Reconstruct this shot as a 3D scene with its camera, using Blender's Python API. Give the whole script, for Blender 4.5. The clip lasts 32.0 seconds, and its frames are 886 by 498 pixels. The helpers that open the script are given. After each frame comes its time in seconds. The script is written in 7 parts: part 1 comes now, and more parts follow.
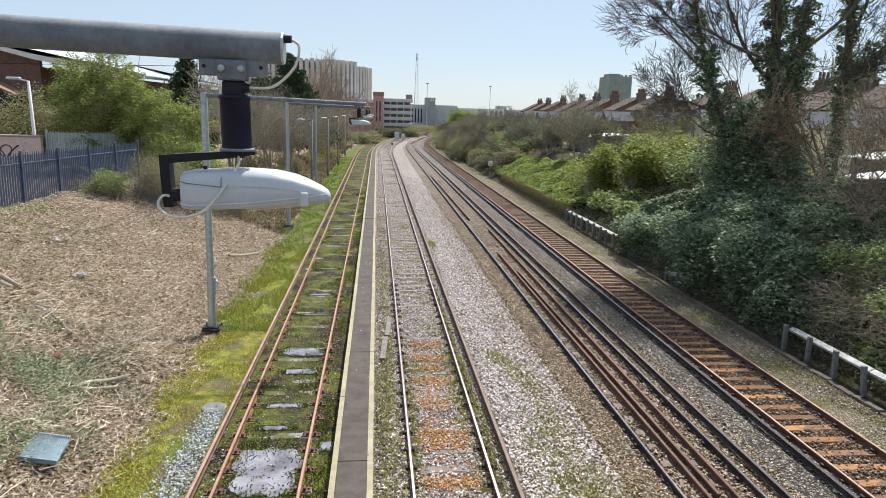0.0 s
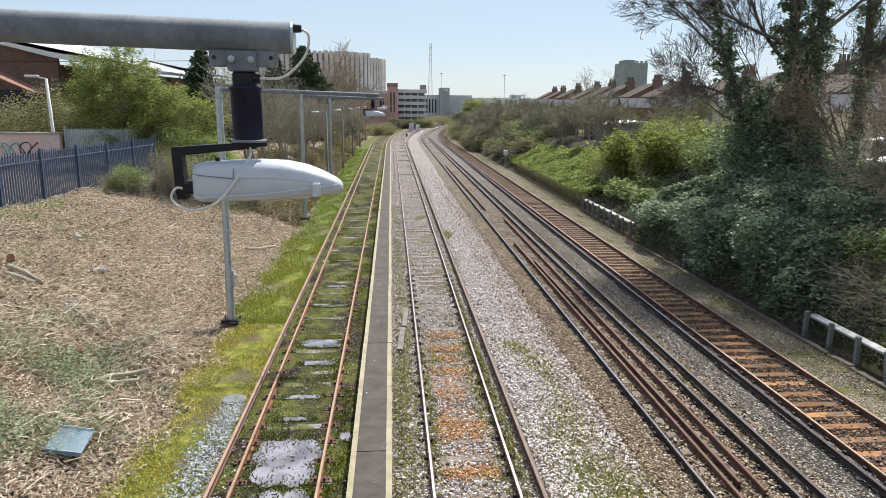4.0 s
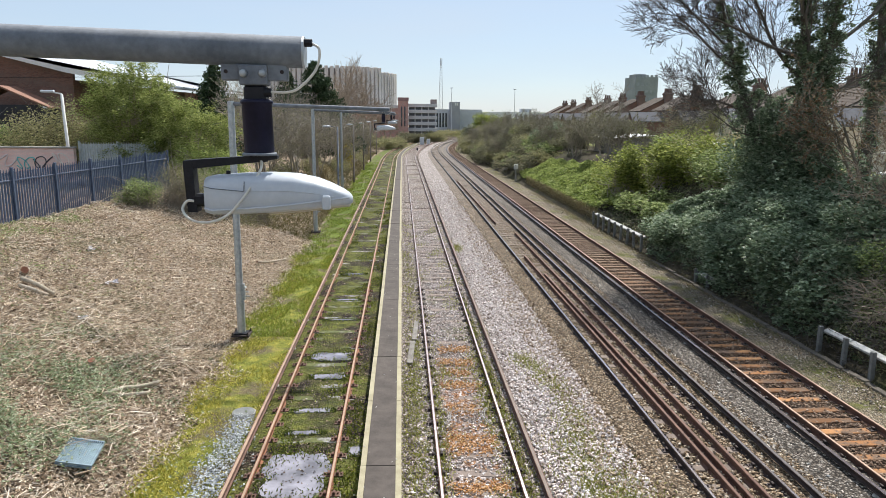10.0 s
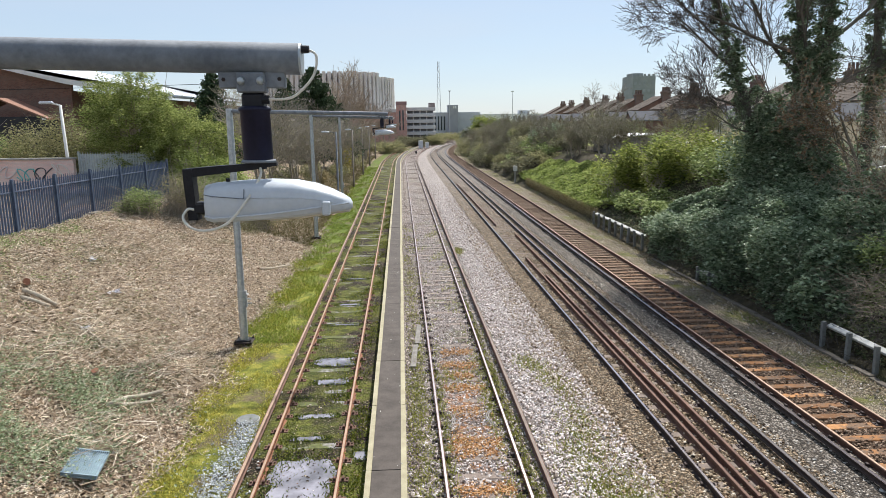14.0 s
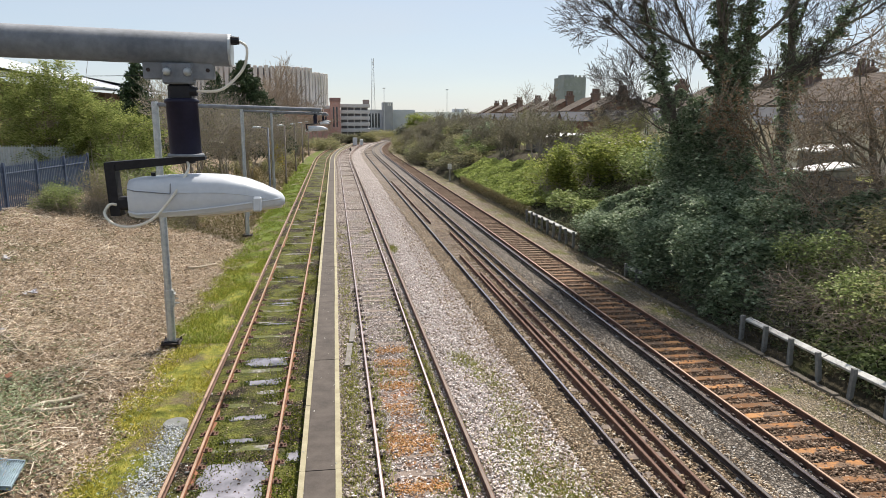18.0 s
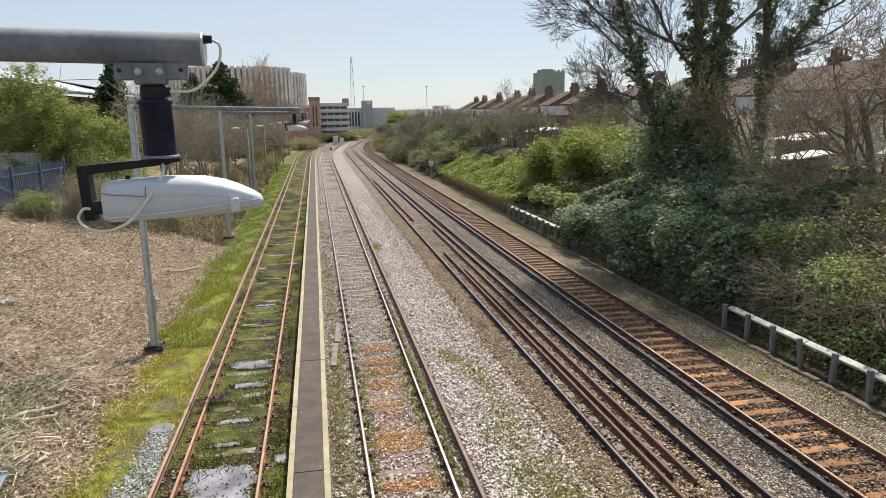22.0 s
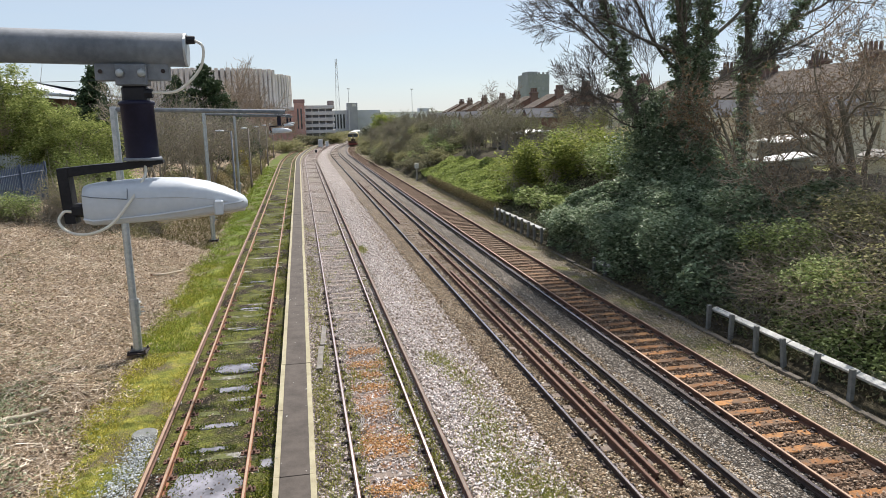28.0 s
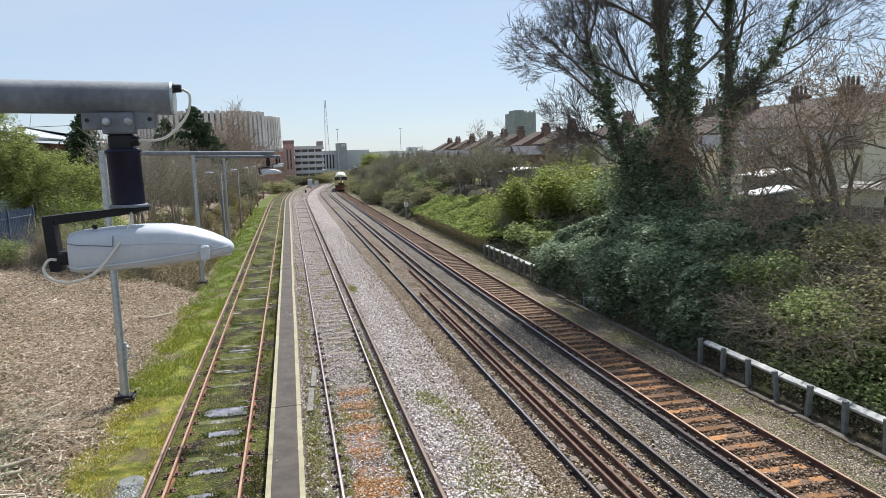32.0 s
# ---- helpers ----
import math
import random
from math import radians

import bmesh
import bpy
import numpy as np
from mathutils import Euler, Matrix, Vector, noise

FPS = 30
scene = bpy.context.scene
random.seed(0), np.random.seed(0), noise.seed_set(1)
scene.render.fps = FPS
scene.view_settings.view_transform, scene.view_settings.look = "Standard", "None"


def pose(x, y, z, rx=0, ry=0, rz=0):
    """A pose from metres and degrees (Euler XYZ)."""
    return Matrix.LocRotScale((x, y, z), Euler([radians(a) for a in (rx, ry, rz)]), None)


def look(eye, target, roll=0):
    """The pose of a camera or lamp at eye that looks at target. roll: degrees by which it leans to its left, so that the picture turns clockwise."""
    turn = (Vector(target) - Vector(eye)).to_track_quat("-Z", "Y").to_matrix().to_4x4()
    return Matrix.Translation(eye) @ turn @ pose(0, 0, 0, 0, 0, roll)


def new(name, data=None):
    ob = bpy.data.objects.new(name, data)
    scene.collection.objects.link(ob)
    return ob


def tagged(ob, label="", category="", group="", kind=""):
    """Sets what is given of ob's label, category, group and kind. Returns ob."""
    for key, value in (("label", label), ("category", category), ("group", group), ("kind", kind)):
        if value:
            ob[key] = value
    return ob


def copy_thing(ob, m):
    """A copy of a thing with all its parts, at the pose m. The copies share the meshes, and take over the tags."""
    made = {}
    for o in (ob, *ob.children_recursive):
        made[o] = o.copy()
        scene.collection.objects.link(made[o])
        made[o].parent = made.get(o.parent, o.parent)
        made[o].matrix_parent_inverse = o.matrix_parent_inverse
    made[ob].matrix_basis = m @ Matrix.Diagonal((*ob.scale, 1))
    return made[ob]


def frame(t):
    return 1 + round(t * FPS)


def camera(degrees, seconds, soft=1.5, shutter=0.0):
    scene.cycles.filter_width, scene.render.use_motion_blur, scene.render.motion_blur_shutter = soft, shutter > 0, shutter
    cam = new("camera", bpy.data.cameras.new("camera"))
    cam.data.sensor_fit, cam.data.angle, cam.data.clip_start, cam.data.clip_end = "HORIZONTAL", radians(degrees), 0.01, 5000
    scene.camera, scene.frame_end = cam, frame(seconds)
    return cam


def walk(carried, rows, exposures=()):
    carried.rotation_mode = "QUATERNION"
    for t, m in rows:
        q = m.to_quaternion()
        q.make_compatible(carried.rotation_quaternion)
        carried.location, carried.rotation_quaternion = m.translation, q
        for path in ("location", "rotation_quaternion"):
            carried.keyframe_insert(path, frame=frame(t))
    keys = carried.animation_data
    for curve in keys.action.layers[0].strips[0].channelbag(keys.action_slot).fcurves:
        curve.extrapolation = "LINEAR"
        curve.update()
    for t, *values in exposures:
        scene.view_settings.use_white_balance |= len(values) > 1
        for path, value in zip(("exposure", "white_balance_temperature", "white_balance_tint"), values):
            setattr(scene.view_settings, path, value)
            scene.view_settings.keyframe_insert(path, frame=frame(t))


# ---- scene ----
# ---- camera and walk ----
cam = camera(65.5, 32.0, 0.7)
PATH = [
    (0, (-0.019, -0.026, 6.663), (0.959, 9.737, 4.729), 1.67),
    (0.5, (-0.012, -0.014, 6.656), (0.841, 9.759, 4.716), 1.23),
    (1, (-0.010, -0.011, 6.655), (0.758, 9.766, 4.700), 0.77),
    (1.5, (-0.013, -0.001, 6.656), (0.714, 9.774, 4.678), 0.57),
    (2, (-0.011, -0.003, 6.657), (0.713, 9.767, 4.652), 0.64),
    (2.5, (-0.011, -0.016, 6.654), (0.720, 9.749, 4.626), 0.65),
    (3, (-0.011, -0.007, 6.653), (0.733, 9.751, 4.594), 0.64),
    (3.5, (-0.007, -0.011, 6.653), (0.742, 9.741, 4.572), 0.58),
    (5.5, (-0.007, -0.005, 6.651), (0.694, 9.770, 4.659), 0.92),
    (6, (-0.006, -0.020, 6.652), (0.699, 9.761, 4.694), 1.08),
    (6.5, (-0.004, -0.003, 6.652), (0.697, 9.787, 4.734), 1.10),
    (7, (-0.004, -0.023, 6.652), (0.667, 9.776, 4.771), 1.06),
    (7.5, (-0.004, -0.011, 6.651), (0.631, 9.795, 4.793), 1.00),
    (8, (-0.004, -0.017, 6.652), (0.602, 9.791, 4.799), 0.93),
    (8.5, (-0.005, -0.007, 6.652), (0.592, 9.800, 4.794), 0.78),
    (9, (-0.005, -0.010, 6.649), (0.587, 9.796, 4.781), 0.55),
    (9.5, (-0.004, -0.000, 6.653), (0.587, 9.804, 4.776), 0.61),
    (10, (-0.004, -0.009, 6.649), (0.592, 9.794, 4.769), 0.52),
    (10.5, (-0.002, -0.009, 6.648), (0.603, 9.794, 4.768), 0.40),
    (11, (-0.004, -0.007, 6.650), (0.608, 9.795, 4.770), 0.22),
    (11.5, (-0.002, -0.005, 6.649), (0.611, 9.797, 4.769), -0.06),
    (12, (-0.005, -0.002, 6.650), (0.600, 9.803, 4.782), -0.31),
    (12.5, (-0.001, -0.002, 6.651), (0.585, 9.806, 4.791), -0.51),
    (13, (-0.001, -0.008, 6.649), (0.575, 9.803, 4.803), -0.63),
    (13.5, (-0.003, -0.003, 6.650), (0.571, 9.811, 4.813), -0.66),
    (14, (-0.003, -0.011, 6.650), (0.579, 9.801, 4.813), -0.68),
    (14.5, (-0.005, -0.007, 6.653), (0.599, 9.800, 4.793), -0.67),
    (16.5, (-0.001, 0.008, 6.657), (1.184, 9.714, 4.562), -0.36),
    (17, (0.000, -0.012, 6.656), (1.342, 9.677, 4.577), -0.09),
    (17.5, (-0.001, 0.002, 6.649), (1.451, 9.694, 4.659), 0.15),
    (18, (-0.002, -0.006, 6.644), (1.519, 9.699, 4.773), 0.27),
    (18.5, (-0.002, 0.005, 6.638), (1.588, 9.717, 4.861), 0.15),
    (19, (-0.003, 0.028, 6.632), (1.662, 9.732, 4.885), -0.13),
    (19.5, (0.007, -0.001, 6.634), (1.733, 9.685, 4.844), -0.48),
    (20, (0.006, 0.008, 6.633), (1.780, 9.670, 4.765), -0.72),
    (20.5, (0.006, 0.015, 6.637), (1.801, 9.660, 4.700), -0.85),
    (21, (0.008, 0.013, 6.635), (1.806, 9.654, 4.681), -0.84),
    (21.5, (0.007, 0.009, 6.636), (1.784, 9.657, 4.696), -0.90),
    (22, (0.008, 0.011, 6.638), (1.761, 9.668, 4.723), -0.96),
    (22.5, (0.007, 0.013, 6.636), (1.732, 9.681, 4.751), -0.97),
    (23, (0.005, 0.002, 6.638), (1.714, 9.677, 4.773), -1.05),
    (23.5, (0.005, 0.014, 6.637), (1.706, 9.692, 4.782), -1.03),
    (24, (0.008, 0.006, 6.637), (1.699, 9.688, 4.791), -0.98),
    (24.5, (0.007, 0.002, 6.635), (1.698, 9.683, 4.786), -0.94),
    (25, (0.007, 0.011, 6.634), (1.699, 9.692, 4.784), -0.91),
    (25.5, (0.006, 0.016, 6.635), (1.702, 9.697, 4.786), -0.83),
    (27.5, (0.012, 0.002, 6.642), (1.878, 9.640, 4.739), -1.04),
    (28, (0.008, 0.024, 6.635), (1.965, 9.648, 4.749), -0.96),
    (28.5, (0.007, 0.028, 6.636), (2.017, 9.652, 4.811), -0.84),
    (29, (0.011, -0.003, 6.638), (2.000, 9.639, 4.884), -0.78),
    (29.5, (0.008, -0.004, 6.640), (1.941, 9.658, 4.934), -0.68),
    (30, (0.010, -0.005, 6.638), (1.916, 9.669, 4.969), -0.71),
    (30.5, (0.009, 0.003, 6.641), (1.952, 9.678, 5.017), -0.94),
    (31, (0.011, 0.001, 6.638), (2.045, 9.669, 5.096), -1.42),
    (31.5, (0.026, -0.001, 6.652), (2.156, 9.663, 5.213), -1.71),
    (32, (0.022, 0.013, 6.651), (2.145, 9.691, 5.300), -1.76),
]
walk(cam, [(t, look(eye, target, roll)) for t, eye, target, roll in PATH],
     [(0, 0.51, 6320, 10), (14.5, 0.52, 6320, 10), (17, 0.535, 6650, 11), (19, 0.46, 6800, 12), (25.5, 0.46, 6720, 12), (29, 0.48, 6420, 11), (32, 0.45, 6180, 10)])

# ---- world, sun, exposure ----
SUN_AZ = radians(25)      # clockwise from +y (along the line) towards +x
SUN_EL = radians(52)
world = bpy.data.worlds.new("sky")
scene.world = world
world.use_nodes = True
wn = world.node_tree.nodes
sky = wn.new("ShaderNodeTexSky")
sky.sky_type, sky.sun_disc = "NISHITA", False
sky.sun_elevation, sky.sun_rotation = SUN_EL, SUN_AZ
sky.air_density, sky.dust_density, sky.ozone_density, sky.altitude = 1.0, 0.3, 4.0, 10
wl = world.node_tree.links
# thin high haze: the clear sky mixed with an even pale veil, with faint wisps
haze = wn.new("ShaderNodeMix")
haze.data_type = "RGBA"
wisp, wco, wmap = wn.new("ShaderNodeTexNoise"), wn.new("ShaderNodeTexCoord"), wn.new("ShaderNodeMapping")
wmap.inputs["Scale"].default_value = (1.0, 1.6, 5.0)
wisp.inputs["Scale"].default_value, wisp.inputs["Detail"].default_value = 2.2, 6.0
wramp = wn.new("ShaderNodeMapRange")
for n, v in zip(("From Min", "From Max", "To Min", "To Max"), (0.42, 0.75, 0.55, 0.78)):
    wramp.inputs[n].default_value = v
wl.new(wco.outputs["Generated"], wmap.inputs["Vector"])
wl.new(wmap.outputs[0], wisp.inputs["Vector"])
wl.new(wisp.outputs["Fac"], wramp.inputs["Value"])
wl.new(wramp.outputs["Result"], haze.inputs[0])
wl.new(sky.outputs[0], haze.inputs[6])
haze.inputs[7].default_value = (5.7, 6.4, 7.2, 1)
wl.new(haze.outputs[2], wn["Background"].inputs[0])
wn["Background"].inputs[1].default_value = 0.084
sun_dir = Vector((math.sin(SUN_AZ) * math.cos(SUN_EL), math.cos(SUN_AZ) * math.cos(SUN_EL), math.sin(SUN_EL)))
sun = new("sun", bpy.data.lights.new("sun", "SUN"))
sun.data.energy, sun.data.angle, sun.data.color = 4.6, radians(1.5), (1.0, 0.95, 0.87)
sun.matrix_world = look(sun_dir * 100, (0, 0, 0))

rng = np.random.default_rng(7)


# ---- mesh helpers ----
class Geo:
    """Gathers vertices and faces as arrays, and turns them into one mesh."""

    def __init__(self):
        self.v, self.f, self.n = [], {3: [], 4: []}, 0

    def add(self, v, *faces):
        v = np.asarray(v, np.float64).reshape(-1, 3)
        for f in faces:
            f = np.asarray(f, np.int64)
            if f.size:
                self.f[f.shape[1]].append(f + self.n)
        self.v.append(v)
        self.n += len(v)
        return self

    def box(self, lo, hi, bevel=0.0, m=None):
        lo, hi = np.array(lo, float), np.array(hi, float)
        c, h = (lo + hi) / 2, (hi - lo) / 2
        b = min(bevel, 0.45 * 2 * h.min())
        s = np.array([(x, y, z) for x in (-1, 1) for y in (-1, 1) for z in (-1, 1)], float)
        quads = np.array([(0, 1, 3, 2), (4, 6, 7, 5), (0, 4, 5, 1), (2, 3, 7, 6), (0, 2, 6, 4), (1, 5, 7, 3)])
        if b <= 0:
            v, q, t = s * h, quads, np.zeros((0, 3), int)
        else:
            # three vertices a corner: pulled in along two axes each
            v = np.concatenate([s * (h - b * (1 - np.eye(3)[k])) for k in range(3)])
            q, t = [], []
            for k, ax in enumerate((0, 0, 1, 1, 2, 2)):
                q.append(quads[k] + 8 * ax)
            for a, bb in ((i, j) for i in range(8) for j in range(i + 1, 8) if abs(s[i] - s[j]).sum() == 2):
                ax = int(np.argmax(abs(s[a] - s[bb])))
                p, r = [k for k in range(3) if k != ax]
                q.append((a + 8 * p, bb + 8 * p, bb + 8 * r, a + 8 * r))
            for a in range(8):
                t.append((a, a + 8, a + 16))
            q, t = np.array(q), np.array(t)
        v = v + c
        if m is not None:
            v = v @ np.array(m.to_3x3()).T + np.array(m.translation)
        return self.add(v, q, t)

    def tube(self, pts, radii, sides=8, caps=True):
        p = np.asarray(pts, float)
        r = np.broadcast_to(np.asarray(radii, float), (len(p),))
        d = np.gradient(p, axis=0)
        d /= np.linalg.norm(d, axis=1, keepdims=True) + 1e-12
        ref = np.where(abs(d[:, 2:3]) < 0.9, np.array([[0, 0, 1.0]]), np.array([[1.0, 0, 0]]))
        if (abs(d[:, 2]) < 0.9).any() and (abs(d[:, 2]) >= 0.9).any():
            ref = np.broadcast_to(np.array([[0.31, 0.87, 0.38]]), d.shape)
        u = np.cross(d, ref)
        u /= np.linalg.norm(u, axis=1, keepdims=True) + 1e-12
        w = np.cross(d, u)
        a = np.arange(sides) * 2 * np.pi / sides
        v = p[:, None] + r[:, None, None] * (np.cos(a)[None, :, None] * u[:, None] + np.sin(a)[None, :, None] * w[:, None])
        i, j = np.meshgrid(np.arange(len(p) - 1), np.arange(sides), indexing="ij")
        jj = (j + 1) % sides
        q = np.stack([i * sides + j, i * sides + jj, (i + 1) * sides + jj, (i + 1) * sides + j], -1).reshape(-1, 4)
        v, t = v.reshape(-1, 3), np.zeros((0, 3), int)
        if caps:
            k = len(v)
            v = np.concatenate([v, p[:1], p[-1:]])
            j = np.arange(sides)
            jj = (j + 1) % sides
            last = (len(p) - 1) * sides
            t = np.concatenate([np.stack([j * 0 + k, jj, j], -1), np.stack([j * 0 + k + 1, last + j, last + jj], -1)])
        return self.add(v, q, t)

    def loft(self, rings, caps=True):
        """Rings of equal counts of points, one after another."""
        a = np.asarray(rings, float)
        n, k = a.shape[:2]
        i, j = np.meshgrid(np.arange(n - 1), np.arange(k), indexing="ij")
        jj = (j + 1) % k
        q = np.stack([i * k + j, i * k + jj, (i + 1) * k + jj, (i + 1) * k + j], -1).reshape(-1, 4)
        v, t = a.reshape(-1, 3), np.zeros((0, 3), int)
        if caps:
            m = len(v)
            v = np.concatenate([v, a[0].mean(0)[None], a[-1].mean(0)[None]])
            j = np.arange(k)
            jj = (j + 1) % k
            t = np.concatenate([np.stack([j * 0 + m, jj, j], -1), np.stack([j * 0 + m + 1, (n - 1) * k + j, (n - 1) * k + jj], -1)])
        return self.add(v, q, t)

    def sheet(self, grid):
        g = np.asarray(grid, float)
        n, k = g.shape[:2]
        i, j = np.meshgrid(np.arange(n - 1), np.arange(k - 1), indexing="ij")
        q = np.stack([i * k + j, i * k + j + 1, (i + 1) * k + j + 1, (i + 1) * k + j], -1).reshape(-1, 4)
        return self.add(g.reshape(-1, 3), q)

    def mesh(self, name, material, smooth=False):
        me = bpy.data.meshes.new(name)
        v = np.concatenate(self.v)
        loops, starts, at = [], [], 0
        for size in (3, 4):
            if self.f[size]:
                f = np.concatenate(self.f[size])
                loops.append(f.ravel())
                starts.append(at + np.arange(len(f)) * size)
                at += f.size
        loops, starts = np.concatenate(loops), np.concatenate(starts)
        me.vertices.add(len(v))
        me.vertices.foreach_set("co", v.astype(np.float32).ravel())
        me.loops.add(len(loops))
        me.loops.foreach_set("vertex_index", loops.astype(np.int32))
        me.polygons.add(len(starts))
        me.polygons.foreach_set("loop_start", starts.astype(np.int32))
        me.update(calc_edges=True)
        me.validate()
        me.polygons.foreach_set("use_smooth", np.full(len(me.polygons), smooth))
        me.materials.append(material)
        return me


def solid(name, geo, material, parent=None, label="", smooth=False, at=None):
    """One mesh object from a Geo (or a ready mesh), under parent if given."""
    data = geo if isinstance(geo, bpy.types.Mesh) else geo.mesh(name, material, smooth)
    ob = new(name, data)
    ob.parent = parent
    if at is not None:
        ob.matrix_basis = at
    if label:
        ob["label"] = label
    return ob


def thing(name, label, category, group="", kind="", at=None):
    """An Empty at a thing's base that parents its parts."""
    ob = tagged(new(name), label, category, group, kind)
    if at is not None:
        ob.matrix_basis = at
    return ob


def rot_random(n, r):
    """n random turns, as matrices."""
    q = r.normal(size=(n, 4))
    q /= np.linalg.norm(q, axis=1, keepdims=True)
    w, x, y, z = q.T
    return np.stack([1 - 2 * (y * y + z * z), 2 * (x * y - z * w), 2 * (x * z + y * w),
                     2 * (x * y + z * w), 1 - 2 * (x * x + z * z), 2 * (y * z - x * w),
                     2 * (x * z - y * w), 2 * (y * z + x * w), 1 - 2 * (x * x + y * y)], -1).reshape(-1, 3, 3)


def leaves(geo, centres, size, r, aspect=0.6, droop=0.25, flat=0.0):
    """Small folded leaves, folded on the midrib, at the centres. flat: 0 turned any way, 1 lying."""
    c = np.asarray(centres, float)
    n = len(c)
    if n == 0:
        return geo
    s = (size * (0.6 + 0.8 * r.random(n)))[:, None, None]
    base = np.array([(-0.5, 0, 0), (0, -aspect / 2, droop / 2), (0.5, 0, -droop), (0, aspect / 2, droop / 2)])
    m = rot_random(n, r)
    if flat > 0:
        a = r.random(n) * 2 * np.pi
        tilt = r.normal(size=n) * 0.9 * (1 - flat) + 0.25 * r.normal(size=n)
        ca, sa, ct, st = np.cos(a), np.sin(a), np.cos(tilt), np.sin(tilt)
        m = np.stack([ca, -sa * ct, sa * st, sa, ca * ct, -ca * st, 0 * a, st, ct], -1).reshape(-1, 3, 3)
    v = np.einsum("nij,kj->nki", m, base) * s + c[:, None]
    k = np.arange(n)[:, None] * 4
    f = np.concatenate([k + np.array([[0, 1, 2]]), k + np.array([[0, 2, 3]])])
    return geo.add(v.reshape(-1, 3), f)


def strands(geo, base, way, length, width, r, bend=0.4):
    """Thin three-sided stalks of two pieces each, from base along way."""
    b, w = np.asarray(base, float), np.asarray(way, float)
    n = len(b)
    if n == 0:
        return geo
    w = w / (np.linalg.norm(w, axis=1, keepdims=True) + 1e-9)
    L = length * (0.5 + r.random(n))[:, None]
    side = np.cross(w, r.normal(size=(n, 3)))
    side /= np.linalg.norm(side, axis=1, keepdims=True) + 1e-9
    up = np.cross(w, side)
    mid = b + w * L * 0.5 + side * L * bend * 0.25 * r.normal(size=(n, 1))
    tip = b + w * L + up * L * bend * 0.5 * r.normal(size=(n, 1))
    wd = width * (0.6 + 0.8 * r.random(n))[:, None]
    v = []
    for p, k in ((b, 1.0), (mid, 0.8)):
        for a in (0, 2.1, 4.2):
            v.append(p + (math.cos(a) * side + math.sin(a) * up) * wd * k)
    v.append(tip)
    v = np.stack(v, 1)
    k = np.arange(n)[:, None] * 7
    q = np.concatenate([k + np.array([[i, (i + 1) % 3, 3 + (i + 1) % 3, 3 + i]]) for i in range(3)])
    t = np.concatenate([k + np.array([[3 + i, 3 + (i + 1) % 3, 6]]) for i in range(3)])
    return geo.add(v.reshape(-1, 3), q, t)


def blades(geo, base, way, length, width, r):
    """Short tapering three-sided blades."""
    b, w = np.asarray(base, float), np.asarray(way, float)
    n = len(b)
    w = w / (np.linalg.norm(w, axis=1, keepdims=True) + 1e-9)
    side = np.cross(w, r.normal(size=(n, 3)))
    side /= np.linalg.norm(side, axis=1, keepdims=True) + 1e-9
    up = np.cross(w, side)
    wd = width * (0.7 + 0.8 * r.random(n))[:, None]
    v = [b + (math.cos(a) * side + math.sin(a) * up) * wd for a in (0, 2.1, 4.2)] + [b + w * length * (0.5 + r.random(n))[:, None]]
    k = np.arange(n)[:, None] * 4
    return geo.add(np.stack(v, 1).reshape(-1, 3), np.concatenate([k + np.array([[i, (i + 1) % 3, 3]]) for i in range(3)]))


def stones(geo, centres, size, r, flat=0.7):
    """Broken eight-sided stones."""
    c = np.asarray(centres, float)
    n = len(c)
    base = np.array([(1, 0, 0), (-1, 0, 0), (0, 1, 0), (0, -1, 0), (0, 0, 1), (0, 0, -1)], float)
    v = base[None] * (0.55 + 0.6 * r.random((n, 6, 1))) + r.normal(size=(n, 6, 3)) * 0.16
    v = np.einsum("nij,nkj->nki", rot_random(n, r), v)
    v[..., 2] *= flat
    v = v * (size * (0.6 + 0.9 * r.random(n)))[:, None, None] / 2 + c[:, None]
    f = np.array([(0, 2, 4), (2, 1, 4), (1, 3, 4), (3, 0, 4), (2, 0, 5), (1, 2, 5), (3, 1, 5), (0, 3, 5)])
    k = np.arange(n)[:, None, None] * 6
    return geo.add(v.reshape(-1, 3), (k + f[None]).reshape(-1, 3))


def smooth_line(pts, steps=6):
    """A curve through the points (Catmull-Rom)."""
    p = np.asarray(pts, float)
    p = np.concatenate([2 * p[:1] - p[1:2], p, 2 * p[-1:] - p[-2:-1]])
    out = []
    for i in range(1, len(p) - 2):
        for t in np.arange(steps) / steps:
            a, b, c, d = p[i - 1:i + 3]
            out.append(0.5 * (2 * b + (c - a) * t + (2 * a - 5 * b + 4 * c - d) * t * t + (3 * b - a - 3 * c + d) * t ** 3))
    out.append(p[-2])
    return np.array(out)


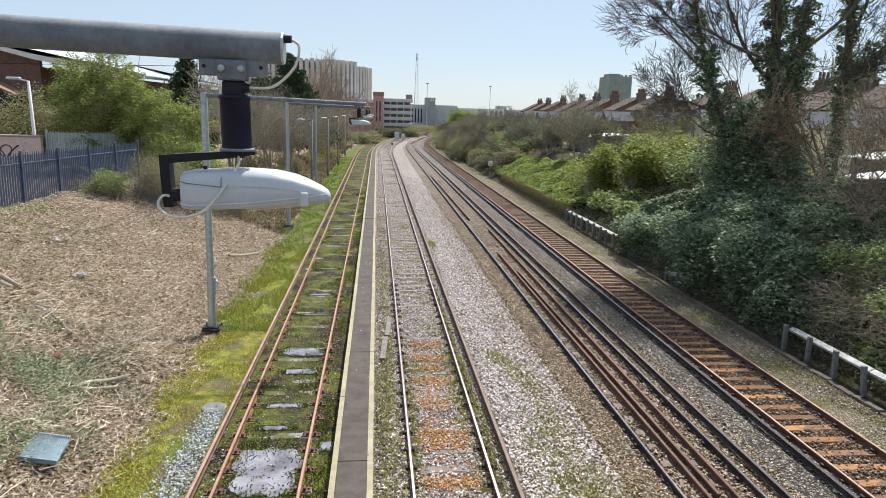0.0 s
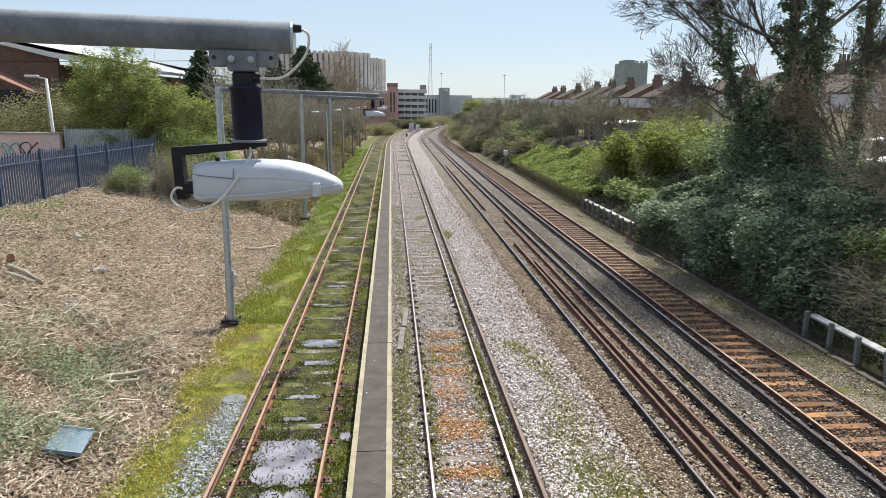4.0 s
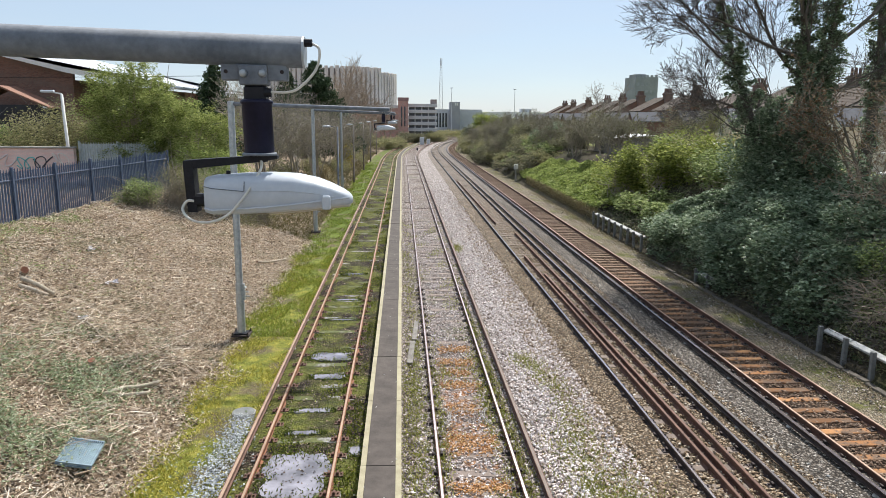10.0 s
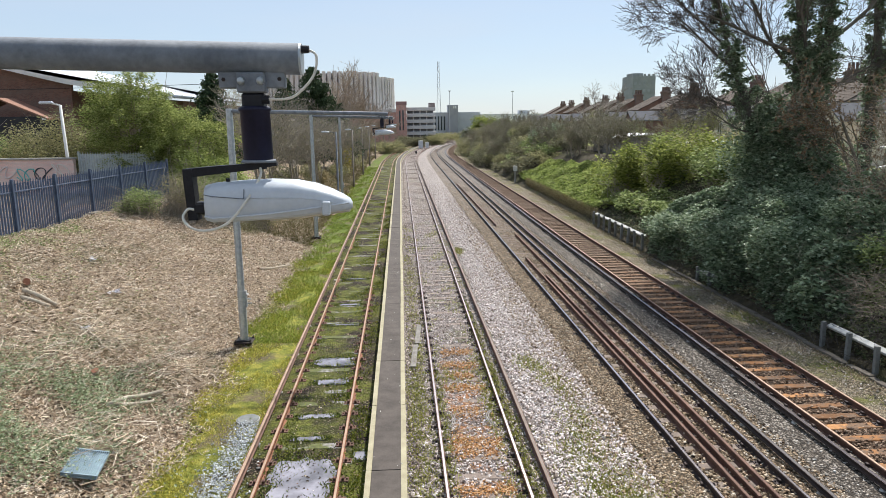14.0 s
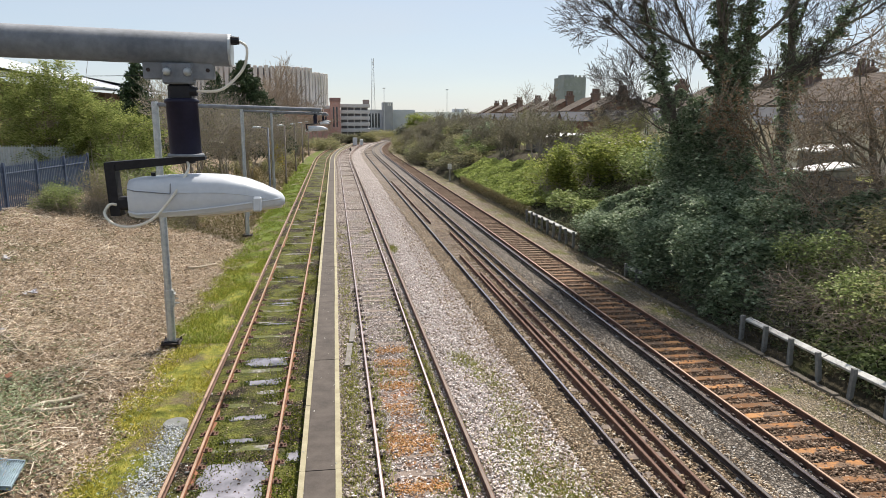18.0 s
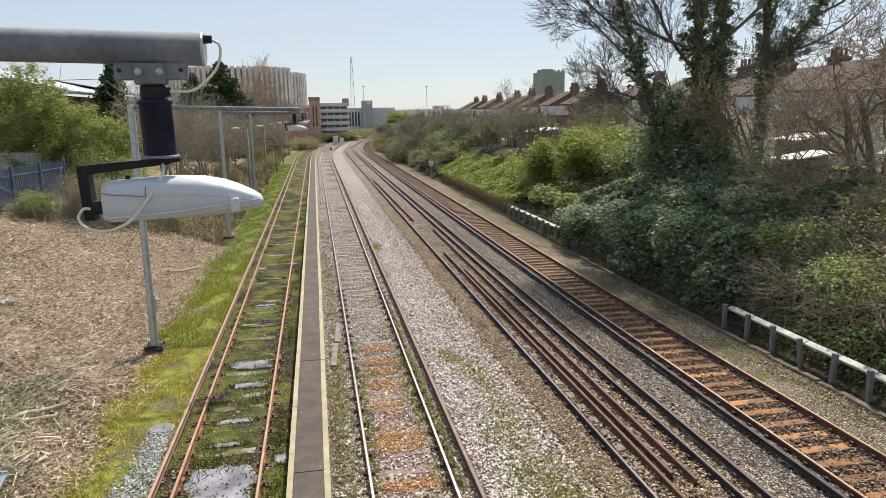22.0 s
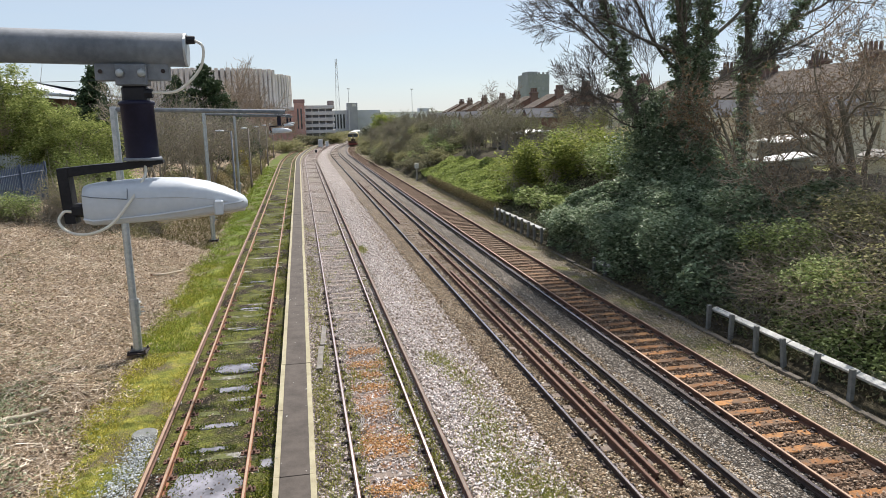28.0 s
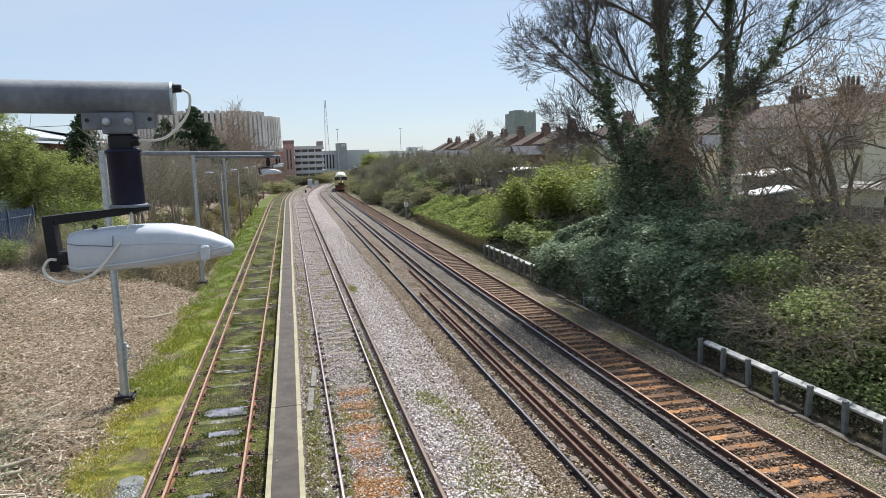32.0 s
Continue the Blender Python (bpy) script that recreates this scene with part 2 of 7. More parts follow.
# ---- materials ----
class Mat:
    """A node material, with short ways to the nodes."""

    def __init__(self, name, rough=0.8, metal=0.0, spec=0.5):
        self.m = bpy.data.materials.new(name)
        self.m.use_nodes = True
        self.t = self.m.node_tree
        self.b = self.t.nodes["Principled BSDF"]
        self.b.inputs["Roughness"].default_value = rough
        self.b.inputs["Metallic"].default_value = metal
        self.b.inputs["Specular IOR Level"].default_value = spec
        self.pos = self.t.nodes.new("ShaderNodeNewGeometry").outputs["Position"]

    def node(self, kind, **props):
        n = self.t.nodes.new(kind)
        for k, v in props.items():
            if k == "data_type":
                n.data_type = v
            elif k == "operation":
                n.operation = v
            elif k == "blend_type":
                n.blend_type = v
            elif k == "feature":
                n.feature = v
            elif k == "wave_type":
                n.wave_type = v
            elif k == "bands_direction":
                n.bands_direction = v
        return n

    def link(self, a, b):
        self.t.links.new(a, b)

    def local(self):
        self.pos = self.node("ShaderNodeTexCoord").outputs["Object"]
        return self

    def scaled(self, sx, sy, sz):
        n = self.node("ShaderNodeVectorMath", operation="MULTIPLY")
        self.link(self.pos, n.inputs[0])
        n.inputs[1].default_value = (sx, sy, sz)
        return n.outputs[0]

    def noise(self, scale, detail=4.0, rough=0.6, vec=None):
        n = self.node("ShaderNodeTexNoise")
        n.inputs["Scale"].default_value, n.inputs["Detail"].default_value, n.inputs["Roughness"].default_value = scale, detail, rough
        self.link(vec or self.pos, n.inputs["Vector"])
        return n.outputs["Fac"]

    def cells(self, scale, feature="F1", out="Distance", vec=None):
        n = self.node("ShaderNodeTexVoronoi", feature=feature)
        n.inputs["Scale"].default_value = scale
        self.link(vec or self.pos, n.inputs["Vector"])
        return n.outputs[out]

    def ramp(self, fac, *stops):
        n = self.node("ShaderNodeValToRGB")
        e = n.color_ramp.elements
        while len(e) < len(stops):
            e.new(0.5)
        for el, (p, c) in zip(e, stops):
            el.position = p
            el.color = (*c, 1) if isinstance(c, tuple) else (c, c, c, 1)
        self.link(fac, n.inputs[0])
        return n.outputs[0]

    def mix(self, fac, a, b, blend="MIX"):
        n = self.node("ShaderNodeMix", data_type="RGBA", blend_type=blend)
        for s, v in ((n.inputs[0], fac), (n.inputs[6], a), (n.inputs[7], b)):
            if isinstance(v, (int, float)):
                s.default_value = v
            elif isinstance(v, tuple):
                s.default_value = (*v, 1)
            else:
                self.link(v, s)
        return n.outputs[2]

    def math(self, op, a, b=0.0, clamp=False):
        n = self.node("ShaderNodeMath", operation=op)
        n.use_clamp = clamp
        for s, v in zip(n.inputs, (a, b)):
            if isinstance(v, (int, float)):
                s.default_value = v
            else:
                self.link(v, s)
        return n.outputs[0]

    def axis(self, k):
        n = self.node("ShaderNodeSeparateXYZ")
        self.link(self.pos, n.inputs[0])
        return n.outputs[k]

    def band(self, k, lo, hi, soft):
        """1 between lo and hi along an axis, with soft edges."""
        a = self.axis(k)
        u = self.math("DIVIDE", self.math("SUBTRACT", a, lo), soft, True)
        d = self.math("DIVIDE", self.math("SUBTRACT", hi, a), soft, True)
        return self.math("MULTIPLY", u, d)

    def island(self):
        return self.node("ShaderNodeNewGeometry").outputs["Random Per Island"]

    def each(self):
        return self.node("ShaderNodeObjectInfo").outputs["Random"]

    def bump(self, height, strength=0.4, distance=0.02):
        n = self.node("ShaderNodeBump")
        n.inputs["Strength"].default_value, n.inputs["Distance"].default_value = strength, distance
        self.link(height, n.inputs["Height"])
        self.link(n.outputs[0], self.b.inputs["Normal"])
        return self

    def colour(self, c):
        if isinstance(c, tuple):
            self.b.inputs["Base Color"].default_value = (*c, 1)
        else:
            self.link(c, self.b.inputs["Base Color"])
        return self

    def rough(self, r):
        self.link(r, self.b.inputs["Roughness"])
        return self


def worn(name, a, b, scale=6.0, rough=0.7, metal=0.0, bump=0.2, fine=60.0, spec=0.5, own=False, dist=0.01):
    """Two tones mixed by a coarse and a fine noise, with fine relief."""
    m = Mat(name, rough, metal, spec)
    if own:
        m.local()
    n1, n2 = m.noise(scale, 5), m.noise(fine, 4)
    f = m.math("ADD", m.math("MULTIPLY", n1, 0.65), m.math("MULTIPLY", n2, 0.35))
    m.colour(m.mix(m.ramp(f, (0.36, 0.0), (0.64, 1.0)), a, b))
    return m.bump(n2, bump, dist).m


def leafy(name, a, b, c, rough=0.55, spec=0.3, trans=0.25):
    """Leaves that differ one by one."""
    m = Mat(name, rough, 0, spec)
    m.colour(m.ramp(m.island(), (0.0, a), (0.55, b), (1.0, c)))
    out = m.t.nodes["Material Output"]
    tr = m.node("ShaderNodeBsdfTranslucent")
    m.link(m.b.inputs["Base Color"].links[0].from_socket, tr.inputs[0])
    mx = m.node("ShaderNodeMixShader")
    mx.inputs[0].default_value = trans
    m.link(m.b.outputs[0], mx.inputs[1])
    m.link(tr.outputs[0], mx.inputs[2])
    m.link(mx.outputs[0], out.inputs[0])
    return m.m


def pieces(name, stops, rough=0.85, fine=40.0, island=True, bump=0.3, spec=0.3):
    """Pieces of which each has its own tone, with grain."""
    m = Mat(name, rough, 0, spec)
    n = m.noise(fine, 4)
    base = m.ramp(m.island() if island else m.each(), *stops)
    m.colour(m.mix(0.5, base, m.ramp(n, (0.3, 0.35), (0.7, 0.75)), "OVERLAY"))
    return m.bump(n, bump, 0.01).m


# rust lightened for rail tops: the sun on them is in the colour
RUST_TOP_LIT = worn("sunlit_rusty_rail_head", (0.26, 0.17, 0.115), (0.42, 0.29, 0.20), 3.0, 0.6, 0.2, 0.2, 60)
STEEL_RUST = worn("rusty_steel", (0.085, 0.045, 0.034), (0.175, 0.088, 0.058), 3.0, 0.75, 0.2, 0.5, 90)
RUST_ORANGE = worn("orange_rust", (0.15, 0.06, 0.034), (0.30, 0.125, 0.06), 2.5, 0.85, 0.1, 0.5, 70)
RUST_DARK = worn("dark_rust", (0.020, 0.015, 0.015), (0.058, 0.036, 0.031), 2.5, 0.7, 0.2, 0.5, 80)
RAIL_SHINE = worn("polished_rail_head", (0.33, 0.295, 0.295), (0.45, 0.41, 0.41), 4.0, 0.4, 0.9, 0.08, 120)
RAIL_MAIN = worn("dull_purplish_rail_head", (0.42, 0.375, 0.39), (0.54, 0.49, 0.51), 4.0, 0.2, 0.95, 0.03, 120)
COND_TOP = worn("conductor_rail_top", (0.24, 0.21, 0.23), (0.34, 0.30, 0.33), 4.0, 0.22, 0.9, 0.06, 120)
COND_DULL = worn("dull_conductor_top", (0.035, 0.03, 0.032), (0.075, 0.064, 0.066), 4.0, 0.65, 0.2, 0.1, 120)
GALV = worn("galvanised_steel", (0.33, 0.36, 0.38), (0.50, 0.53, 0.55), 9.0, 0.5, 0.6, 0.1, 45)
GALV_DARK = worn("weathered_zinc_tube", (0.125, 0.14, 0.165), (0.235, 0.255, 0.285), 6.0, 0.75, 0.1, 0.12, 40, own=True)
BLACK_STEEL = worn("black_painted_steel", (0.008, 0.008, 0.011), (0.02, 0.02, 0.025), 12, 0.5, 0.0, 0.12, 80, 0.25)
NAVY_STEEL = worn("dark_blue_black_paint", (0.006, 0.006, 0.020), (0.013, 0.013, 0.036), 10, 0.45, 0.0, 0.08, 70, 0.25)
LAMP_WHITE = worn("light_grey_plastic", (0.47, 0.505, 0.55), (0.56, 0.59, 0.63), 5, 0.4, 0.0, 0.04, 60)
CABLE_WHITE = worn("off_white_cable", (0.60, 0.57, 0.50), (0.72, 0.69, 0.62), 20, 0.5)
CONCRETE = worn("weathered_concrete", (0.24, 0.23, 0.21), (0.40, 0.38, 0.35), 4, 0.9, 0, 0.4, 60)
INSULATOR = worn("white_porcelain", (0.35, 0.33, 0.30), (0.55, 0.53, 0.5), 20, 0.5)
ASPHALT = worn("walkway_asphalt", (0.052, 0.042, 0.035), (0.11, 0.09, 0.076), 2.6, 0.9, 0, 0.5, 130)
YELLOW = worn("faded_yellow_edge", (0.27, 0.235, 0.145), (0.43, 0.385, 0.255), 2.5, 0.85, 0, 0.3, 60)
WOOD_GREY = worn("weathered_grey_timber", (0.14, 0.125, 0.11), (0.27, 0.25, 0.225), 5, 0.9, 0, 0.5, 50)
WOOD_DARK_GREY = worn("grey_post_timber", (0.12, 0.125, 0.12), (0.22, 0.225, 0.215), 6, 0.9, 0, 0.4, 50)
WOOD_PALE = worn("bleached_timber", (0.36, 0.36, 0.34), (0.60, 0.60, 0.57), 4, 0.9, 0, 0.4, 40)
WOOD_DARK = worn("dark_damp_timber", (0.06, 0.055, 0.05), (0.14, 0.13, 0.12), 4, 0.9, 0, 0.5, 50)


def ballast_mat(name, tones, stain=None, moss=0.0, dark=0.22, scale=19.0, far_tone=0.0):
    """Ballast below and between the loose stones."""
    m = Mat(name, 0.95, 0, 0.2)
    d = m.cells(scale)
    tone = m.ramp(m.cells(scale, out="Color"), *tones)
    gaps = m.ramp(d, (0.2, 1.0), (0.55, dark))
    col = m.mix(1.0, tone, gaps, "MULTIPLY")
    col = m.mix(0.55, col, m.ramp(m.noise(0.9, 5), (0.35, 0.36), (0.65, 0.66)), "OVERLAY")
    if stain:
        k, lo, hi, x0, x1, c = stain
        f = m.math("MULTIPLY", m.band(1, lo, hi, 1.2), m.band(0, x0, x1, 0.35))
        f = m.math("MULTIPLY", f, m.ramp(m.noise(2.2, 4), (0.45, 0.0), (0.58, 0.65)))
        col = m.mix(f, col, c)
    if moss > 0:
        f = m.ramp(m.noise(0.55, 5), (0.62 - moss, 0.0), (0.74 - moss, 1.0))
        f = m.math("MULTIPLY", f, m.ramp(m.noise(7.0, 4), (0.3, 0.35), (0.6, 1.0)))
        col = m.mix(f, col, m.ramp(m.noise(3.0, 4), (0.3, (0.05, 0.062, 0.014)), (0.7, (0.17, 0.175, 0.034))))
    # from y = 30 to 80 the colour shifts to a mottled grey-tan
    if far_tone:
        col = m.mix(m.math("MULTIPLY", m.math("DIVIDE", m.math("SUBTRACT", m.axis(1), 30.0), 50.0, True), far_tone), col, m.ramp(m.noise(1.3, 5), (0.35, (0.20, 0.172, 0.15)), (0.65, (0.40, 0.36, 0.33))))
    m.colour(col)
    h = m.math("ADD", m.math("MULTIPLY", d, -1.0), m.math("MULTIPLY", m.noise(60, 3), 0.3))
    return m.bump(h, 0.9, 0.04).m


PALE = ((0.0, (0.15, 0.11, 0.085)), (0.35, (0.56, 0.475, 0.43)), (0.75, (0.76, 0.68, 0.65)), (1.0, (0.88, 0.83, 0.81)))
BROWN = ((0.0, (0.09, 0.058, 0.033)), (0.5, (0.33, 0.24, 0.155)), (0.85, (0.48, 0.385, 0.275)), (1.0, (0.66, 0.59, 0.50)))
MID = ((0.0, (0.10, 0.07, 0.05)), (0.4, (0.42, 0.35, 0.31)), (0.8, (0.62, 0.55, 0.52)), (1.0, (0.85, 0.80, 0.78)))
RUSTY = ((0.0, (0.07, 0.042, 0.026)), (0.55, (0.19, 0.12, 0.078)), (1.0, (0.40, 0.30, 0.22)))
TAN = ((0.0, (0.16, 0.12, 0.075)), (0.5, (0.42, 0.345, 0.235)), (1.0, (0.70, 0.62, 0.50)))
GREYB = ((0.0, (0.055, 0.043, 0.034)), (0.5, (0.25, 0.212, 0.175)), (0.85, (0.46, 0.41, 0.355)), (1.0, (0.62, 0.58, 0.53)))
BED_A = ballast_mat("mossy_ballast", ((0.0, (0.03, 0.022, 0.015)), (0.6, (0.09, 0.065, 0.045)), (1.0, (0.30, 0.25, 0.20))), moss=0.20)
BED_B = ballast_mat("pinkish_ballast", MID, stain=(1, 10.5, 19.5, 0.85, 2.1, (0.36, 0.15, 0.045)), moss=0.05, dark=0.30, far_tone=0.3)
BED_P = ballast_mat("pale_pink_ballast", PALE, moss=0.0, dark=0.34, far_tone=0.25)
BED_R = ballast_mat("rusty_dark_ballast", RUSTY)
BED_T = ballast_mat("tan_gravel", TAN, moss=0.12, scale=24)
BED_C = ballast_mat("brown_ballast", BROWN, far_tone=0.45)
BED_D = ballast_mat("grey_ballast", GREYB, far_tone=0.4)
STONE_M = pieces("mixed_pale_stones", MID)
STONE_D = pieces("rusty_dark_stones", RUSTY)
STONE_P = pieces("pale_stones", PALE)
STONE_B = pieces("brown_stones", BROWN)
STONE_G = pieces("grey_stones", GREYB)
STONE_R = pieces("rust_stained_stones", ((0.0, (0.28, 0.13, 0.045)), (0.5, (0.48, 0.25, 0.095)), (1.0, (0.60, 0.43, 0.27))))
STONE_W = pieces("white_grey_stones", ((0.0, (0.20, 0.21, 0.21)), (0.5, (0.42, 0.44, 0.44)), (1.0, (0.68, 0.70, 0.70))))


def ground_mat():
    """Earth with dead stalks, leaf litter and green growth."""
    m = Mat("earth_and_litter", 0.97, 0, 0.15)
    a = m.ramp(m.noise(14, 6, 0.7), (0.36, (0.06, 0.044, 0.03)), (0.5, (0.25, 0.187, 0.13)), (0.64, (0.54, 0.435, 0.315)))
    b = m.ramp(m.noise(5, 5), (0.3, (0.03, 0.035, 0.015)), (0.7, (0.10, 0.11, 0.035)))
    f = m.ramp(m.noise(0.35, 4), (0.52, 0.0), (0.66, 0.8))
    right = m.math("GREATER_THAN", m.axis(0), 11.9)
    dark = m.ramp(m.noise(4, 6), (0.3, (0.03, 0.026, 0.018)), (0.7, (0.10, 0.085, 0.055)))
    lawn = m.ramp(m.noise(1.2, 5), (0.3, (0.13, 0.15, 0.04)), (0.7, (0.30, 0.30, 0.11)))
    behind = m.math("DIVIDE", m.math("SUBTRACT", m.axis(0), 23.0), 1.5, True)
    m.colour(m.mix(right, m.mix(f, a, b), m.mix(behind, m.mix(f, dark, b), lawn)))
    return m.bump(m.noise(22, 6, 0.7), 1.0, 0.08).m


def verge_mat():
    m = Mat("moss_and_grass", 0.95, 0, 0.15)
    g = m.ramp(m.noise(2.4, 6, 0.7), (0.30, (0.05, 0.05, 0.015)), (0.48, (0.17, 0.185, 0.035)), (0.7, (0.42, 0.37, 0.075)))
    e = m.ramp(m.noise(11, 5), (0.3, (0.09, 0.07, 0.05)), (0.7, (0.22, 0.17, 0.11)))
    lush = m.ramp(m.noise(3.5, 5), (0.3, (0.05, 0.075, 0.015)), (0.7, (0.17, 0.22, 0.04)))
    away = m.math("DIVIDE", m.math("SUBTRACT", m.axis(1), 20.0), 24.0, True)
    m.colour(m.mix(away, m.mix(m.ramp(m.noise(0.9, 5), (0.50, 0.0), (0.62, 0.9)), g, e), m.mix(m.ramp(m.noise(0.9, 5), (0.50, 0.0), (0.60, 0.85)), lush, e)))
    return m.bump(m.noise(30, 6, 0.7), 1.0, 0.05).m


def water_mat():
    m = Mat("still_water", 0.02, 0, 0.6)
    m.b.inputs["IOR"].default_value = 1.8
    # pale patches: murky bottom, with some of the sky's reflection painted in
    m.colour(m.ramp(m.noise(1.5, 4), (0.36, (0.13, 0.12, 0.125)), (0.64, (0.34, 0.32, 0.35))))
    return m.bump(m.noise(3.0, 2), 0.02, 0.01).m


GROUND, VERGE, WATER = ground_mat(), verge_mat(), water_mat()


def sleeper_moss_mat():
    m = Mat("mossy_sodden_sleeper", 0.8, 0, 0.3)
    wood = m.ramp(m.noise(9, 5), (0.35, (0.11, 0.10, 0.085)), (0.65, (0.42, 0.40, 0.38)))
    moss = m.ramp(m.noise(14, 4), (0.3, (0.05, 0.06, 0.014)), (0.7, (0.13, 0.14, 0.03)))
    m.colour(m.mix(m.ramp(m.noise(1.6, 5), (0.40, 0.0), (0.50, 0.95)), wood, moss))
    return m.bump(m.noise(40, 4), 0.5, 0.01).m


SLEEPER_A = sleeper_moss_mat()
SLEEPER_B = worn("dry_sleeper", (0.17, 0.13, 0.105), (0.30, 0.24, 0.20), 3, 0.9, 0, 0.5, 50)


def sleeper_rust_mat():
    m = Mat("rust_stained_sleeper", 0.9, 0, 0.2)
    g = m.noise(30, 5, vec=m.scaled(0.3, 4, 1))
    near = m.ramp(m.each(), (0.0, (0.13, 0.068, 0.035)), (0.5, (0.34, 0.16, 0.065)), (1.0, (0.46, 0.24, 0.105)))
    f = m.math("MULTIPLY", m.ramp(m.noise(2.5, 6, 0.7), (0.42, 0.0), (0.56, 1.0)), m.math("DIVIDE", m.math("SUBTRACT", 34.0, m.axis(1)), 16.0, True))
    m.colour(m.mix(0.7, m.mix(f, (0.16, 0.108, 0.075), near), m.ramp(g, (0.3, 0.3), (0.7, 0.75)), "OVERLAY"))
    return m.bump(g, 0.5, 0.01).m


SLEEPER_D = sleeper_rust_mat()
SLEEPER_C = worn("grey_brown_sleeper", (0.11, 0.083, 0.066), (0.26, 0.205, 0.168), 3, 0.9, 0, 0.5, 50)

# ---- plan of the line: straight, then a bend to the right ----
BEND_AB, BEND_CD = (106.0, 500.0), (122.0, 415.0)


def on_line(s, off, z, bend):
    """The place at s metres along the line, off metres to the right of the camera's plane."""
    s, off, z = np.broadcast_arrays(np.asarray(s, float), np.asarray(off, float), np.asarray(z, float))
    y0, r = bend
    a = np.maximum(s - y0, 0) / r
    x = np.where(s < y0, off, r - (r - off) * np.cos(a))
    y = np.where(s < y0, s, y0 + (r - off) * np.sin(a))
    return np.stack([x, y, z], -1)


def line_turn(s, bend):
    return -max(s - bend[0], 0) / bend[1]


def hump(x, y, k=1.0):
    """Gentle unevenness of the ground."""
    return (0.5 * np.sin(0.9 * x + 1.3 * np.sin(0.37 * y)) + 0.5 * np.sin(1.1 * y + 1.7 * np.sin(0.53 * x)) + 0.3 * np.sin(2.9 * x + 2.3 * y)) * k


def step(a, b, x):
    t = np.clip((x - a) / (b - a), 0, 1)
    return t * t * (3 - 2 * t)


def ground_z(x, y):
    """Height of the ground: the line lies in a shallow cutting."""
    x, y = np.broadcast_arrays(np.asarray(x, float), np.asarray(y, float))
    dev = np.where(y < 114, 0, np.maximum(y - 114, 0) ** 2 / 920.0)
    dev = np.minimum(dev, 60)
    xs = x - dev
    near_left = 1 - step(60, 130, y)
    left = (2.42 * step(-5.2, -14.2, xs) + 0.45 * step(-5.0, -6.6, xs)) * (0.12 + 0.88 * near_left)
    right = 0.55 * step(12.62, 13.0, xs) + 2.95 * step(12.8, 19.5, xs)
    rough = hump(x, y, 0.055) * np.where(xs < 0, 1.5, 1.0) * np.clip(np.maximum(-4.4 - xs, xs - 12.9) / 1.0, 0, 1)
    far = np.clip((np.hypot(x, y) - 260) / 200, 0, 1)
    return (-0.24 + left + right) * (1 - far) + far * 0.0 + rough * (1 - far)


def build_ground():
    xs = np.unique(np.concatenate([np.linspace(-3000, -300, 10), np.linspace(-300, -60, 13), np.linspace(-60, -20, 21), np.linspace(-20, 30, 126),
                                   np.linspace(30, 90, 31), np.linspace(90, 300, 15), np.linspace(300, 3000, 10)]))
    ys = np.unique(np.concatenate([np.linspace(-3000, -60, 8), np.linspace(-60, 0, 13), np.linspace(0, 60, 121), np.linspace(60, 240, 91),
                                   np.linspace(240, 500, 20), np.linspace(500, 4500, 12)]))
    gx, gy = np.meshgrid(xs, ys)
    g = Geo().sheet(np.stack([gx, gy, ground_z(gx, gy)], -1))
    tagged(solid("ground", g, GROUND, smooth=True), "earth ground and cutting banks with dead stalks and litter", "ground", kind="structure")


def bed(name, offs, z, bend, material, label, s0=-12.0, s1=300.0, rise=0.02):
    """A strip of ballast along the line; offs across, z at each."""
    ss = np.concatenate([np.arange(s0, 45, 0.3), np.arange(45, s1, 2.0)])
    oo = np.linspace(0, len(offs) - 1, 8 * (len(offs) - 1) + 1)
    o = np.interp(oo, np.arange(len(offs)), offs)
    zz = np.interp(oo, np.arange(len(offs)), z)
    p = on_line(ss[:, None], o[None], zz[None], bend)
    p[..., 2] += hump(p[..., 0] * 2.3, p[..., 1] * 2.1, rise) * np.sin(np.linspace(0, np.pi, len(o)))[None]
    tagged(solid(name, Geo().sheet(p), material, smooth=True), label, "ballast", kind="structure")


def scatter(n, s0, s1, o0, o1, z, r, power=1.4, clear=None):
    """Random places on a strip, thinning out with distance."""
    s = s0 + (s1 * (0.55 + 0.75 * r.random(n)) - s0) * r.random(n) ** power
    o = o0 + (o1 - o0) * r.random(n)
    if clear:
        centre, share, gap = clear
        on = (abs(((s + 5.7) / gap + 0.5) % 1.0 - 0.5) * gap < 0.145) & (abs(o - centre) < 0.74) & (r.random(n) < share)
        s, o, n = s[~on], o[~on], int((~on).sum())
    return np.stack([o, s, z + 0.012 * r.normal(size=n) + hump(o * 2.3, s * 2.1, 0.01)], -1)


def loose(name, pts, size, material, label, r):
    ob = solid(name, stones(Geo(), pts, size, r), material)
    tagged(ob, label, "ballast", kind="stuff")


# ---- rails and sleepers ----
RAIL = [(-0.070, -0.159), (0.070, -0.159), (0.070, -0.148), (0.012, -0.130), (0.009, -0.050), (0.035, -0.036), (0.035, -0.010), (0.027, 0.0),
        (-0.027, 0.0), (-0.035, -0.010), (-0.035, -0.036), (-0.009, -0.050), (-0.012, -0.130), (-0.070, -0.148)]


def rail_geo(off, bend, s0, s1, profile=RAIL, lift=0.0):
    ss = np.concatenate([np.arange(s0, min(s1, bend[0]), 12.0), np.arange(max(s0, bend[0]), s1, 3.0), [s1]])
    ss = np.unique(ss)
    return Geo().loft([on_line(s, np.array([off + x for x, _ in profile]), np.array([lift + z for _, z in profile]), bend) for s in ss])


